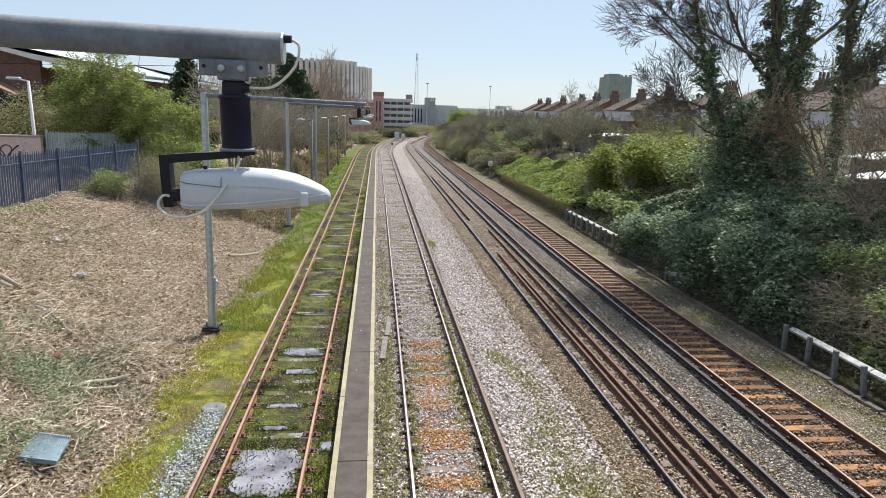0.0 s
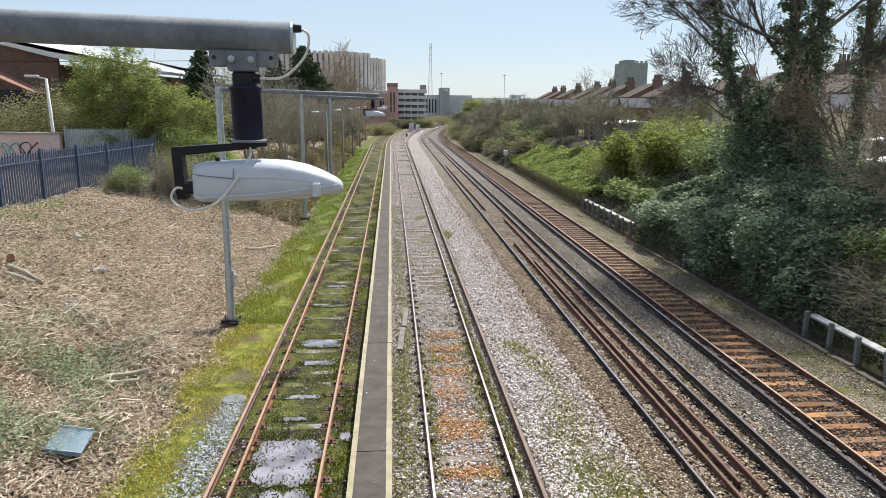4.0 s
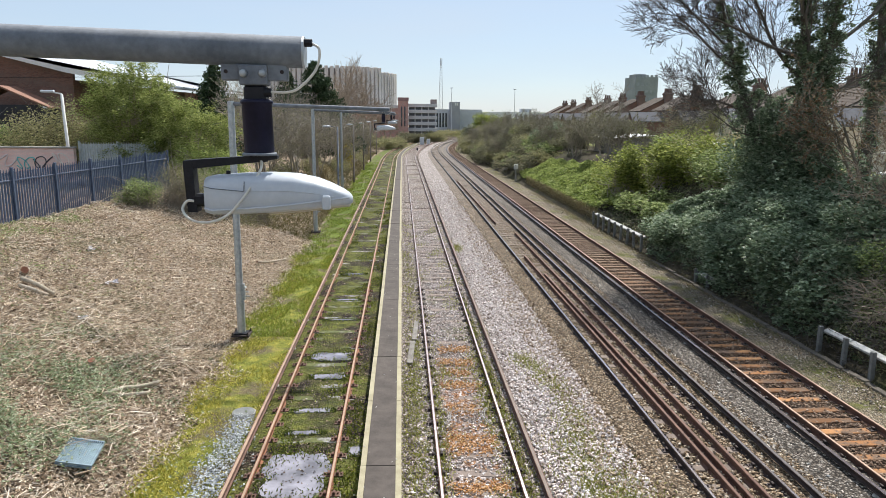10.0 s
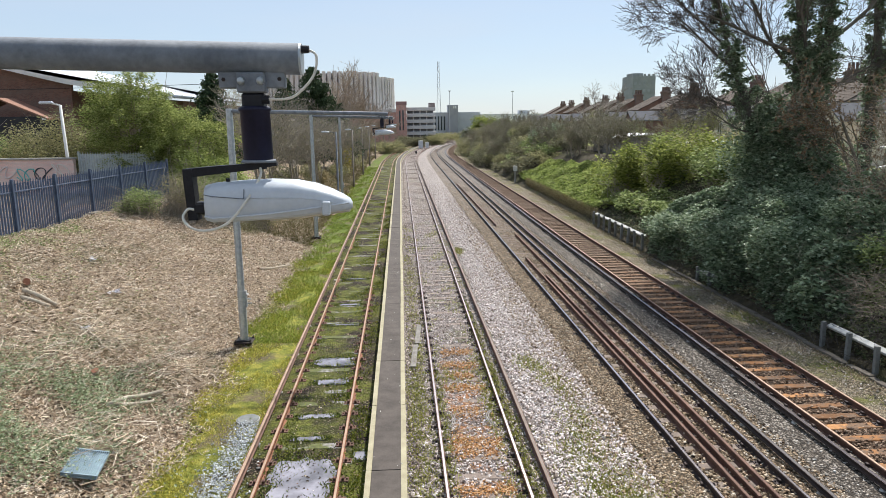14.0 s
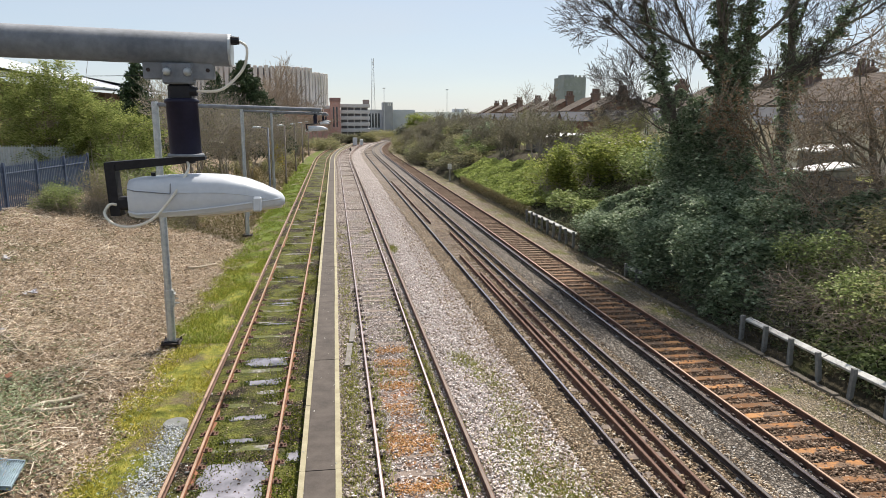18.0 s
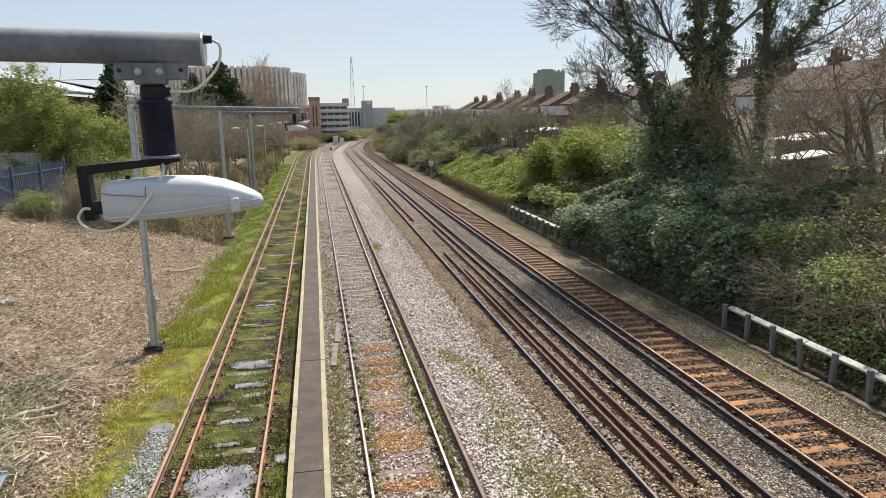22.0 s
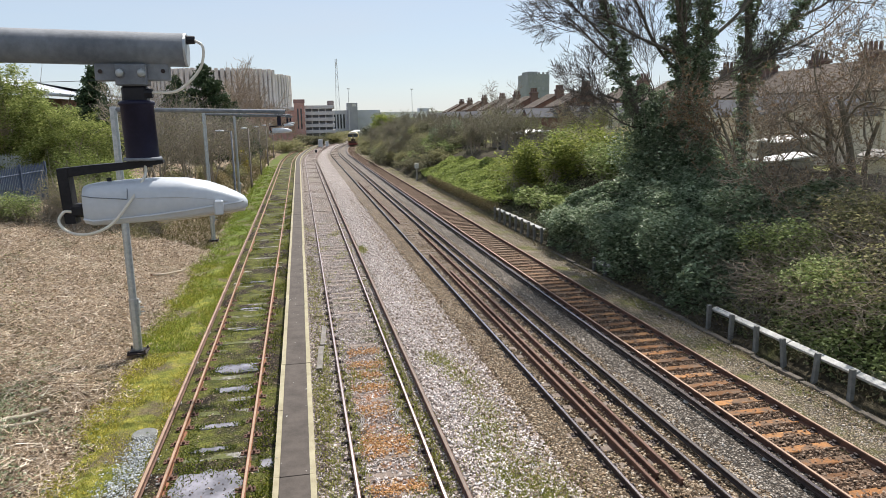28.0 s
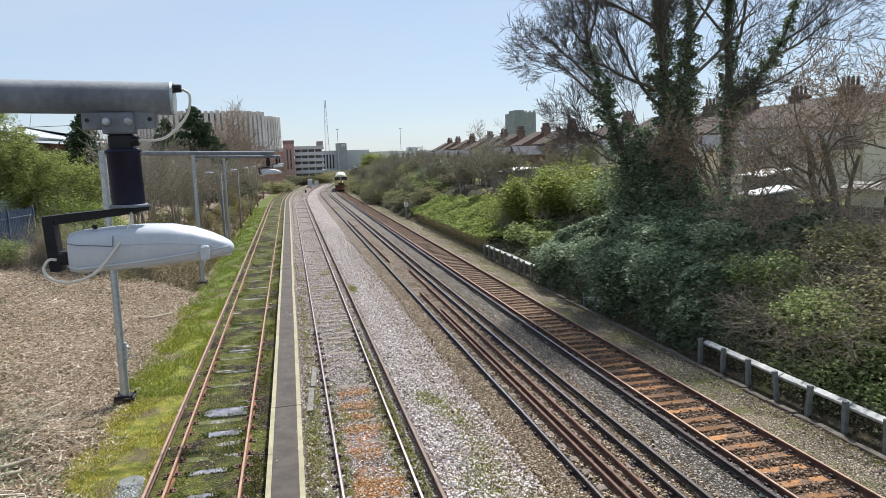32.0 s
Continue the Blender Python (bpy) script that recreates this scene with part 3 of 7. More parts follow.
def head_geo(off, bend, s0, s1, half=0.021, z=0.0015):
    ss = np.unique(np.concatenate([np.arange(s0, min(s1, bend[0]), 12.0), np.arange(max(s0, bend[0]), s1, 3.0), [s1]]))
    return Geo().loft([on_line(s, np.array([off - half, off + half, off + half, off - half]), np.array([z - 0.004, z - 0.004, z, z]), bend) for s in ss])


COND = [(-0.055, -0.11), (0.055, -0.11), (0.055, -0.09), (0.02, -0.075), (0.02, -0.03), (0.04, -0.02), (0.04, 0.0), (-0.04, 0.0), (-0.04, -0.02),
        (-0.02, -0.03), (-0.02, -0.075), (-0.055, -0.09)]


def railway_track(label, centre, bend, gauge_half, rail_mat, sleeper_mat, sleeper_z, cond=None, cond_mat=None, cond_top=None, head=None, s0=-6.0, s1=285.0,
                  spacing=0.72, half=1.25, near=62.0, wobble=0.02, cond_lift=0.05, chair_mat=None):
    """Two rails on sleepers, with chairs, and a conductor rail on insulators beside them."""
    t = thing("railway_track", label, "railway track")
    r = np.random.default_rng(int(centre * 10) + 99)
    for k in (-1, 1):
        rail = solid("rail", rail_geo(centre + k * gauge_half, bend, s0, s1), rail_mat, t)
        if head:
            solid("rail_head", head_geo(centre + k * gauge_half, bend, s0, s1), head, rail, "running surface, polished or painted sunlit")
    if cond is not None:
        c = solid("conductor_rail", rail_geo(cond, bend, s0, s1, COND, cond_lift), cond_mat, t, "conductor rail beside the running rail")
        if cond_top:
            solid("contact_surface", head_geo(cond, bend, s0, s1, 0.026, cond_lift + 0.0015), cond_top, c)
        ins = Geo().tube([(0, 0, 0), (0, 0, 0.05), (0, 0, 0.052), (0, 0, 0.11)], [0.065, 0.06, 0.045, 0.04], 8).mesh("insulator", INSULATOR, True)
        for s in np.arange(8.2, 60, 2.9):
            p = on_line(s, cond, cond_lift - 0.22, bend)
            solid("insulator", ins, None, t, at=pose(*p))
    proto = [Geo().box((-half + a, -0.125, -0.14), (half + b, 0.125, 0), 0.015).mesh("sleeper", sleeper_mat) for a, b in ((0, 0), (0.03, -0.02), (-0.03, 0.04))]
    chair = Geo().box((-0.19, -0.085, 0), (0.19, 0.085, 0.02), 0.006).box((-0.11, -0.055, 0.02), (-0.06, 0.055, 0.075), 0.012).box((0.06, -0.055, 0.02), (0.11, 0.055, 0.075), 0.012)
    chair.tube([(-0.155, 0, 0.01), (-0.155, 0, 0.05)], 0.018, 6).tube([(0.155, 0, 0.01), (0.155, 0, 0.05)], 0.018, 6)
    chair = chair.mesh("rail_chair", chair_mat or rail_mat)
    rest = Geo()
    for i, s in enumerate(np.arange(s0 + 0.3, s1, spacing)):
        p = on_line(s + r.normal() * wobble, centre, sleeper_z + r.normal() * 0.006, bend)
        turn = math.degrees(line_turn(s, bend)) + r.normal() * 0.5
        if 7.5 < s < near:
            ob = solid("sleeper", proto[int(r.integers(3))], None, t, at=pose(*p, r.normal() * 0.4, r.normal() * 0.4, turn))
            if s < 27:
                for k in (-1, 1):
                    solid("rail_chair", chair, None, ob, at=pose(k * gauge_half, 0, 0.0))
        else:
            rest.box((-half, -0.125, -0.14), (half, 0.125, 0), 0, pose(*p, 0, 0, turn))
    tagged(solid("sleeper_run", rest, sleeper_mat, t), kind="stuff")
    return t


# ---- platform lamps on hinged columns ----
def lamp_parts():
    """One lamp: base at the column's foot; the arm reaches along +x to 4.64 m."""
    t = thing("platform_lamp", "galvanised hinged column with long tube arm and white lantern", "lamp", "hinged platform lamps along the walkway")
    a = np.arange(8) * np.pi / 4 + np.pi / 8
    ring = lambda r, z: np.stack([r * np.cos(a), r * np.sin(a), 0 * a + z], -1)  # noqa: E731
    lower = Geo().loft([ring(0.125, 0.02), ring(0.125, 1.62), ring(0.118, 1.64)])
    col = solid("column", lower, GALV, t)
    solid("upper_column", Geo().loft([ring(0.108, 1.60), ring(0.098, 7.08), ring(0.085, 7.12)]), GALV, t)
    solid("base_plate", Geo().box((-0.27, -0.27, -0.02), (0.27, 0.27, 0.03), 0.008), RUST_DARK, t, "dark rusty base plate")
    solid("base_cushion", Geo().box((-0.20, -0.2, 0.03), (0.2, 0.2, 0.075), 0.01), BLACK_STEEL, t)
    bolt = Geo().tube([(0, 0, 0), (0, 0, 0.09)], 0.02, 6).tube([(0, 0, 0.012), (0, 0, 0.04)], 0.036, 6).mesh("bolt", RUST_DARK)
    for x in (-0.225, 0.225):
        for y in (-0.225, 0.225):
            solid("bolt", bolt, None, t, at=pose(x, y, 0.03))
    hinge = solid("hinge", Geo().box((0.11, -0.06, 1.10), (0.16, 0.06, 1.62), 0.01).tube([(0.17, -0.1, 1.50), (0.17, 0.1, 1.50)], 0.03, 8), GALV, t)
    solid("hinge_bolt", Geo().tube([(0.15, 0, 1.22), (0.30, 0, 1.22)], 0.02, 6).tube([(0.15, 0, 1.36), (0.27, 0, 1.36)], 0.02, 6), GALV, hinge)
    return t, bolt


def lantern_parts(t, x, z, flip=1):
    """Tube arm, clamp, drum and lantern hanging near the arm's end; x is the arm's end, z its axis."""
    tube = solid("arm", Geo().tube([(-0.02, 0, z + 0.125), (x, 0, z)], 0.059, 20), GALV_DARK, t, "weathered grey steel tube arm", True)
    solid("end_cap", Geo().tube([(x - 0.002, 0, z), (x + 0.006, 0, z)], [0.060, 0.058], 20), GALV, tube)
    cap = solid("cable_gland", Geo().tube([(x + 0.004, -0.01, z + 0.035), (x + 0.035, -0.01, z + 0.035)], [0.016, 0.014], 8), BLACK_STEEL, t)
    loop = smooth_line([(x + 0.03, -0.01, z + 0.035), (x + 0.062, -0.015, z + 0.01), (x + 0.05, -0.02, z - 0.06), (x + 0.0, -0.03, z - 0.12), (x - 0.05, -0.03, z - 0.148), (x - 0.125, -0.03, z - 0.15)])
    solid("supply_cable", Geo().tube(loop, 0.0052, 8), CABLE_WHITE, t, "off-white looping cable", True)
    cx = x - 0.185
    clamp = Geo().box((cx - 0.125, -0.025, z - 0.108), (cx + 0.125, 0.02, z - 0.045), 0.004)
    cl = solid("clamp_plate", clamp, GALV_DARK, t)
    solid("clamp_block", Geo().box((cx - 0.055, -0.045, z - 0.125), (cx + 0.052, 0.03, z - 0.05), 0.005), GALV_DARK, cl)
    for dx in (-0.036, 0.036):
        solid("clamp_bolt", Geo().tube([(cx + dx, -0.045, z - 0.082), (cx + dx, -0.061, z - 0.082)], [0.016, 0.013], 8), GALV, cl, "bright bolt head", True)
    for dx in (-0.105, 0.105):
        solid("screw", Geo().tube([(cx + dx, -0.025, z - 0.075), (cx + dx, -0.030, z - 0.075)], 0.008, 6), RUST_DARK, cl)
    neck = Geo().box((cx - 0.042, -0.035, z - 0.19), (cx + 0.042, 0.035, z - 0.125), 0.008).box((cx - 0.03, -0.03, z - 0.14), (cx + 0.03, 0.03, z - 0.12), 0.003)
    solid("neck", neck, BLACK_STEEL, t)
    solid("neck_gland", Geo().tube([(cx + 0.035, -0.02, z - 0.152), (cx + 0.062, -0.02, z - 0.152)], 0.017, 8), BLACK_STEEL, t)
    drum = Geo().tube([(cx, 0, z - 0.176), (cx, 0, z - 0.183), (cx, 0, z - 0.191), (cx, 0, z - 0.195), (cx + 0.004, 0, z - 0.377), (cx + 0.004, 0, z - 0.382)],
                      [0.052, 0.0625, 0.0625, 0.057, 0.057, 0.057], 28)
    d = solid("drum", drum, NAVY_STEEL, t, "black drum hanging below the clamp", True)
    solid("drum_flange", Geo().tube([(cx + 0.004, 0, z - 0.380), (cx + 0.004, 0, z - 0.391)], [0.064, 0.068], 28), GALV_DARK, d, "grey bottom flange", True)
    y = 0.0
    br = Geo().loft([[(px, y - h, pz - w), (px, y + h, pz - w), (px, y + h, pz), (px, y - h, pz)] for px, pz, w, h in
                     ((cx + 0.075, z - 0.392, 0.012, 0.02), (cx - 0.02, z - 0.393, 0.026, 0.028), (cx - 0.19, z - 0.404, 0.032, 0.028), (cx - 0.285, z - 0.412, 0.036, 0.026))])
    b = solid("hanger_bracket", br, BLACK_STEEL, t, "black angled hanger bracket")
    solid("bracket_leg", Geo().loft([[(lx - 0.017, y - 0.03, lz), (lx + 0.019, y - 0.03, lz), (lx + 0.019, y + 0.03, lz), (lx - 0.017, y + 0.03, lz)] for lx, lz in
                                     ((cx - 0.268, z - 0.413), (cx - 0.268, z - 0.44), (cx - 0.262, z - 0.57), (cx - 0.258, z - 0.612))]), BLACK_STEEL, b)
    solid("spigot", Geo().box((cx - 0.262, -0.032, z - 0.590), (cx - 0.19, 0.032, z - 0.542), 0.01), BLACK_STEEL, b)
    solid("bracket_nut", Geo().tube([(cx + 0.012, 0, z - 0.378), (cx + 0.012, 0, z - 0.417)], [0.03, 0.022], 8), BLACK_STEEL, b)
    # lantern: a long rounded hood over a shallow tray
    lx0 = cx - 0.205
    prof = [(0.0, -0.512, -0.585, 0.040), (0.006, -0.497, -0.640, 0.075), (0.04, -0.489, -0.648, 0.092), (0.16, -0.481, -0.643, 0.105), (0.26, -0.478, -0.638, 0.112),
            (0.36, -0.483, -0.630, 0.112), (0.44, -0.500, -0.622, 0.104), (0.50, -0.524, -0.615, 0.088), (0.548, -0.549, -0.611, 0.068), (0.573, -0.566, -0.609, 0.050), (0.584, -0.582, -0.606, 0.024)]
    prof = [(px * 0.973, -0.457 + (top + 0.478) * 0.93, -0.457 + (bot + 0.478) * 0.93, w) for px, top, bot, w in prof]
    u = np.linspace(0, np.pi, 13)
    rings = []
    for px, top, bot, w in prof:
        mid = bot + 0.45 * (top - bot)
        up = [(lx0 + px, -w * math.copysign(abs(math.cos(q)) ** 0.62, math.cos(q)), z + mid + (top - mid) * math.sin(q) ** 0.62) for q in u]
        rings.append(up + [(lx0 + px, w * 0.96, z + bot + 0.012), (lx0 + px, w * 0.85, z + bot), (lx0 + px, -w * 0.85, z + bot), (lx0 + px, -w * 0.96, z + bot + 0.012)])
    lan = solid("lantern", Geo().loft(rings), LAMP_WHITE, t, "pale grey moulded lantern", True)
    seam = [(lx0 + 0.004, -0.072, z - 0.507), (lx0 + 0.04, -0.096, z - 0.512), (lx0 + 0.165, -0.109, z - 0.522)]
    solid("seam", Geo().tube(seam, 0.0018, 5).tube([seam[-1], (lx0 + 0.166, -0.1, z - 0.485)], 0.0018, 5), GALV_DARK, lan)
    side_seam = [(lx0 + px, -w * 1.005, z + bot + 0.62 * (top - bot) - 0.02 * px) for px, top, bot, w in prof[3:-2]]
    solid("side_seam", Geo().tube(side_seam, 0.0014, 5), LAMP_WHITE, lan)
    rim = [(lx0 + px, -w * 1.0, z + bot + 0.016 + 0.012 * min(px / 0.4, 1)) for px, top, bot, w in prof[1:-1]]
    solid("rim", Geo().tube(rim, 0.004, 6), LAMP_WHITE, lan)
    bowl = [[(lx0 + px, y2, z + bot - dz) for y2, dz in ((-w * 0.85, -0.001), (-w * 0.6, 0.010), (0, 0.014), (w * 0.6, 0.010), (w * 0.85, -0.001), (0, -0.006))] for px, top, bot, w in prof[4:-1]]
    solid("bowl", Geo().loft(bowl), worn_bowl, lan, "dull clear plastic bowl", True)
    px, top, bot, w = prof[7]
    solid("clip", Geo().box((lx0 + 0.458, -0.116, z - 0.592), (lx0 + 0.490, -0.088, z - 0.538), 0.005), LAMP_WHITE, lan)
    solid("stud", Geo().tube([(lx0 + 0.09, -0.02, z - 0.463), (lx0 + 0.09, -0.02, z - 0.450)], 0.009, 6), BLACK_STEEL, lan)
    flex = smooth_line([(cx + 0.012, -0.02, z - 0.41), (cx + 0.014, -0.05, z - 0.445), (cx - 0.03, -0.115, z - 0.53), (cx - 0.10, -0.13, z - 0.61), (cx - 0.18, -0.12, z - 0.640),
                        (cx - 0.25, -0.09, z - 0.632), (cx - 0.290, -0.05, z - 0.600), (cx - 0.275, -0.035, z - 0.568), (cx - 0.25, -0.033, z - 0.568)])
    solid("lantern_cable", Geo().tube(flex, 0.0052, 8), CABLE_WHITE, t, "off-white cable looping to the lantern", True)


worn_bowl = worn("yellowed_bowl", (0.50, 0.47, 0.40), (0.62, 0.58, 0.50), 8, 0.3)


# ---- ground, beds and tracks ----
build_ground()
bed("grass_verge", (-5.5, -4.9, -3.9, -3.05), (-0.34, -0.20, -0.16, -0.2), BEND_AB, VERGE, "yellow-green moss and grass verge beside the siding", s1=240)
bed("ballast_siding", (-3.3, -2.9, -1.3, -0.6), (-0.19, -0.135, -0.135, -0.18), BEND_AB, BED_A, "mossy wet ballast of the disused siding")
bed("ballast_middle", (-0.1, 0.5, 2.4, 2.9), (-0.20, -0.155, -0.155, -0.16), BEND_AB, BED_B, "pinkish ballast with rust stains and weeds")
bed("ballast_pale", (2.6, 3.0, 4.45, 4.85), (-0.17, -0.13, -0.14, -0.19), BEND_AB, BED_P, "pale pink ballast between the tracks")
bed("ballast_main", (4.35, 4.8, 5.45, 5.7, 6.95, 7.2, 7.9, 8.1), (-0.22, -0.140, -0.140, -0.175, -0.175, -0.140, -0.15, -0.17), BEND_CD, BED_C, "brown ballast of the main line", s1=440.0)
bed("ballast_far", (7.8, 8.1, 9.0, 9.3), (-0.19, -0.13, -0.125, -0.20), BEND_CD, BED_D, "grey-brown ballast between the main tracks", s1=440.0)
bed("ballast_far_track", (9.1, 9.25, 10.45, 10.6), (-0.21, -0.185, -0.185, -0.21), BEND_CD, BED_R, "rusty dark ballast between the far rails", s1=440.0)
bed("gravel_path", (10.5, 10.68, 11.3, 12.5), (-0.19, -0.125, -0.14, -0.22), BEND_CD, BED_T, "tan gravel with weeds along the foot of the bank", s1=440.0)

HALF = 0.7525
railway_track("disused siding track with rust-orange rails in moss", -2.085, BEND_AB, HALF, RUST_ORANGE, SLEEPER_A, -0.133, cond=-3.215, cond_mat=STEEL_RUST, head=RUST_TOP_LIT, cond_top=RUST_TOP_LIT, cond_lift=0.03, spacing=0.75, half=0.92, chair_mat=STEEL_RUST)
railway_track("track with thin shiny rails on half-buried sleepers", 1.465, BEND_AB, HALF, STEEL_RUST, SLEEPER_B, -0.150, cond=2.62, cond_mat=STEEL_RUST, cond_top=worn("brown_conductor_top", (0.13, 0.095, 0.075), (0.21, 0.16, 0.13), 4, 0.7, 0.1, 0.1, 120), head=RAIL_SHINE, chair_mat=RUST_DARK)
railway_track("main line track with bright worn rails", 6.335, BEND_CD, HALF, RUST_DARK, SLEEPER_C, -0.164, half=1.0, s1=440.0, cond=7.50, cond_mat=RUST_DARK, cond_top=COND_DULL, head=RAIL_MAIN)
railway_track("main line track on rust-stained orange sleepers", 9.85, BEND_CD, HALF, STEEL_RUST, SLEEPER_D, -0.145, s1=440.0, spacing=0.59, half=0.86, near=75.0, chair_mat=RUST_DARK, cond=8.70, cond_mat=RUST_DARK, cond_top=COND_TOP, head=RUST_TOP_LIT)


def spare_rail(x0, x1, s0, s1):
    ob = solid("spare_rail", Geo().loft([[(x + px * 1.0, s, -0.005 + pz) for px, pz in RAIL] for x, s in ((x0, s0), ((x0 + x1) / 2, (s0 + s1) / 2), (x1, s1))]), STEEL_RUST)
    tagged(ob, "rust-brown spare rail lying between the running rails", "rail", "spare rails in the four-foot")


spare_rail(6.06, 6.04, 9.0, 33.0)
spare_rail(6.27, 6.22, 10.9, 29.0)
spare_rail(6.60, 6.70, 10.6, 40.0)
spare_rail(6.05, 5.95, 44.0, 74.0)


# ---- walkway ----
def walkway():
    t = thing("walkway", "narrow raised asphalt walkway with faded yellow edges", "walkway", kind="structure")
    r = np.random.default_rng(5)
    top = 0.2
    for s in np.arange(-6, 236, 6.0):
        q = on_line(np.linspace(s + 0.012, s + 5.988, 4 if s > 100 else 2)[:, None], np.array([-0.68, -0.13, -0.13, -0.68])[None], np.array([-0.27, -0.27, top, top])[None] + r.normal() * 0.004, BEND_AB)
        solid("slab", Geo().loft(q), ASPHALT, t)
    for a, b, n in ((-0.785, -0.68, 0), (-0.13, -0.022, 1)):
        for s in np.arange(-6, 236, 3.0):
            q = on_line(np.linspace(s + 0.006, s + 2.994, 3 if s > 100 else 2)[:, None], np.array([a, b - 0.002 + 0.002 * n, b, a])[None] + r.normal() * 0.004, np.array([-0.27, -0.27, top + 0.006, top + 0.006])[None] + r.normal() * 0.003, BEND_AB)
            solid("edging", Geo().loft(q), YELLOW, t, "faded yellow edging")


walkway()

# ---- hinged lamps ----
lamp, lamp_bolt = lamp_parts()
lantern_parts(lamp, 4.642, 6.917)
lamp.matrix_basis = pose(-5.02, 2.75, -0.03)
for lx, ly in ((-5.0, 20.95), (-5.05, 40.3), (-5.1, 59.5)):
    copy_thing(lamp, pose(lx, ly, -0.06, 0, 0, 0))


POST_BROWN = worn("brown_lamp_post_paint", (0.15, 0.125, 0.105), (0.23, 0.195, 0.165), 4, 0.7)


def path_lamp(x, y, h, material, reach):
    t = thing("path_lamp", "tall thin lamp post with a small lantern reaching over the path", "lamp", "path lamps behind the siding", at=pose(x, y, float(ground_z(x, y)) - 0.05))
    solid("post", Geo().tube([(0, 0, 0), (0, 0, 0.9), (0, 0, 0.95), (0, 0, h)], [0.11, 0.11, 0.08, 0.065], 8), material, t, smooth=True)
    solid("outreach", Geo().tube([(0, 0, h - 0.05), (-reach * 0.5, 0, h + 0.02), (-reach, 0, h)], 0.03, 6), material, t)
    head = [[(-reach - 0.3 + px, w * math.cos(a), h + 0.02 + hh * math.sin(a)) for a in np.arange(8) * np.pi / 4] for px, w, hh in ((0, 0.03, 0.02), (0.1, 0.13, 0.07), (0.4, 0.15, 0.09), (0.62, 0.1, 0.06), (0.68, 0.03, 0.02))]
    solid("lantern", Geo().loft(head), LAMP_WHITE, t, "pale lantern", True)


for px, py, mt, rc in ((-5.15, 56.5, GALV_DARK, 0.9), (-5.0, 73, POST_BROWN, 0.45), (-4.9, 90, POST_BROWN, 0.35), (-4.8, 108, POST_BROWN, 0.3), (-4.6, 128, POST_BROWN, 0.3)):
    path_lamp(px, py, 6.1, mt, rc)


# ---- palisade fence on the bank ----
PALE_BLUE = worn("dark_blue_grey_paint", (0.055, 0.075, 0.125), (0.10, 0.13, 0.195), 3, 0.55, 0, 0.15, 60)


def palisade(label, start, turn, bays, bay, height, z0, material, n=17, group="palisade fence"):
    """Bays of pales between posts, with two rails behind."""
    t = thing("palisade_fence", label, "fence", at=pose(start[0], start[1], z0, 0, 0, turn))
    w = bay / n
    pale = Geo().loft([[(-0.070, 0, z), (-0.016, -0.026, z), (0.016, -0.026, z), (0.070, 0, z), (0.012, -0.012, z), (-0.012, -0.012, z)] for z in (0.05, height - 0.12)])
    pale.loft([[(-0.033 * k, 0, z), (-0.012 * k, -0.018, z), (0.012 * k, -0.018, z), (0.033 * k, 0, z), (0.012 * k, -0.012, z), (-0.012 * k, -0.012, z)] for z, k in ((height - 0.12, 1), (height, 0.15))])
    pale = pale.mesh("pale", material)
    post = Geo().box((-0.05, -0.10, -0.3), (0.05, 0.0, height + 0.06), 0.006).mesh("post", material)
    bar = Geo().box((0.05, -0.055, 0.0), (bay - 0.05, -0.02, 0.05), 0.004).mesh("fence_rail", material)
    for b in range(bays + 1):
        solid("post", post, None, t, at=pose(b * bay, 0, 0))
        if b < bays:
            for z in (0.35, height - 0.45):
                solid("fence_rail", bar, None, t, at=pose(b * bay, 0.0, z))
            for k in range(n):
                solid("pale", pale, None, t, at=pose(b * bay + (k + 0.5) * w, 0, 0.0))




# ---- foliage ----
IVY = leafy("ivy_leaves", (0.075, 0.115, 0.058), (0.225, 0.295, 0.175), (0.44, 0.51, 0.36), 0.45, 0.3, 0.38)
FEATHER = leafy("feathery_green_leaves", (0.11, 0.145, 0.04), (0.31, 0.36, 0.11), (0.50, 0.53, 0.22), 0.6, 0.2, 0.62)
BRAMBLE = leafy("bramble_leaves", (0.09, 0.125, 0.042), (0.28, 0.345, 0.125), (0.48, 0.53, 0.26), 0.6, 0.2, 0.4)
FRESH = leafy("fresh_green_leaves", (0.14, 0.18, 0.045), (0.28, 0.345, 0.095), (0.45, 0.50, 0.19), 0.5, 0.3, 0.5)
YELLOW_GREEN = leafy("yellow_green_leaves", (0.10, 0.13, 0.028), (0.24, 0.28, 0.065), (0.44, 0.47, 0.14), 0.5, 0.3, 0.5)
OLIVE = leafy("olive_shoots", (0.16, 0.165, 0.08), (0.29, 0.28, 0.14), (0.42, 0.39, 0.22), 0.7, 0.2, 0.5)
CONIFER = leafy("conifer_needles", (0.025, 0.045, 0.022), (0.06, 0.095, 0.042), (0.12, 0.165, 0.08), 0.6, 0.2, 0.1)
SCRUB = leafy("grey_olive_shoots", (0.08, 0.085, 0.05), (0.19, 0.185, 0.11), (0.32, 0.30, 0.19), 0.7, 0.2, 0.4)
BUDS = leafy("brown_buds", (0.18, 0.11, 0.06), (0.30, 0.20, 0.115), (0.42, 0.31, 0.19), 0.7, 0.2, 0.2)
GORSE = leafy("yellow_flowers", (0.30, 0.24, 0.02), (0.45, 0.36, 0.03), (0.2, 0.22, 0.03), 0.6, 0.2, 0.2)
BARK = worn("grey_brown_bark", (0.085, 0.075, 0.062), (0.18, 0.158, 0.132), 5, 0.95, 0, 0.6, 40)
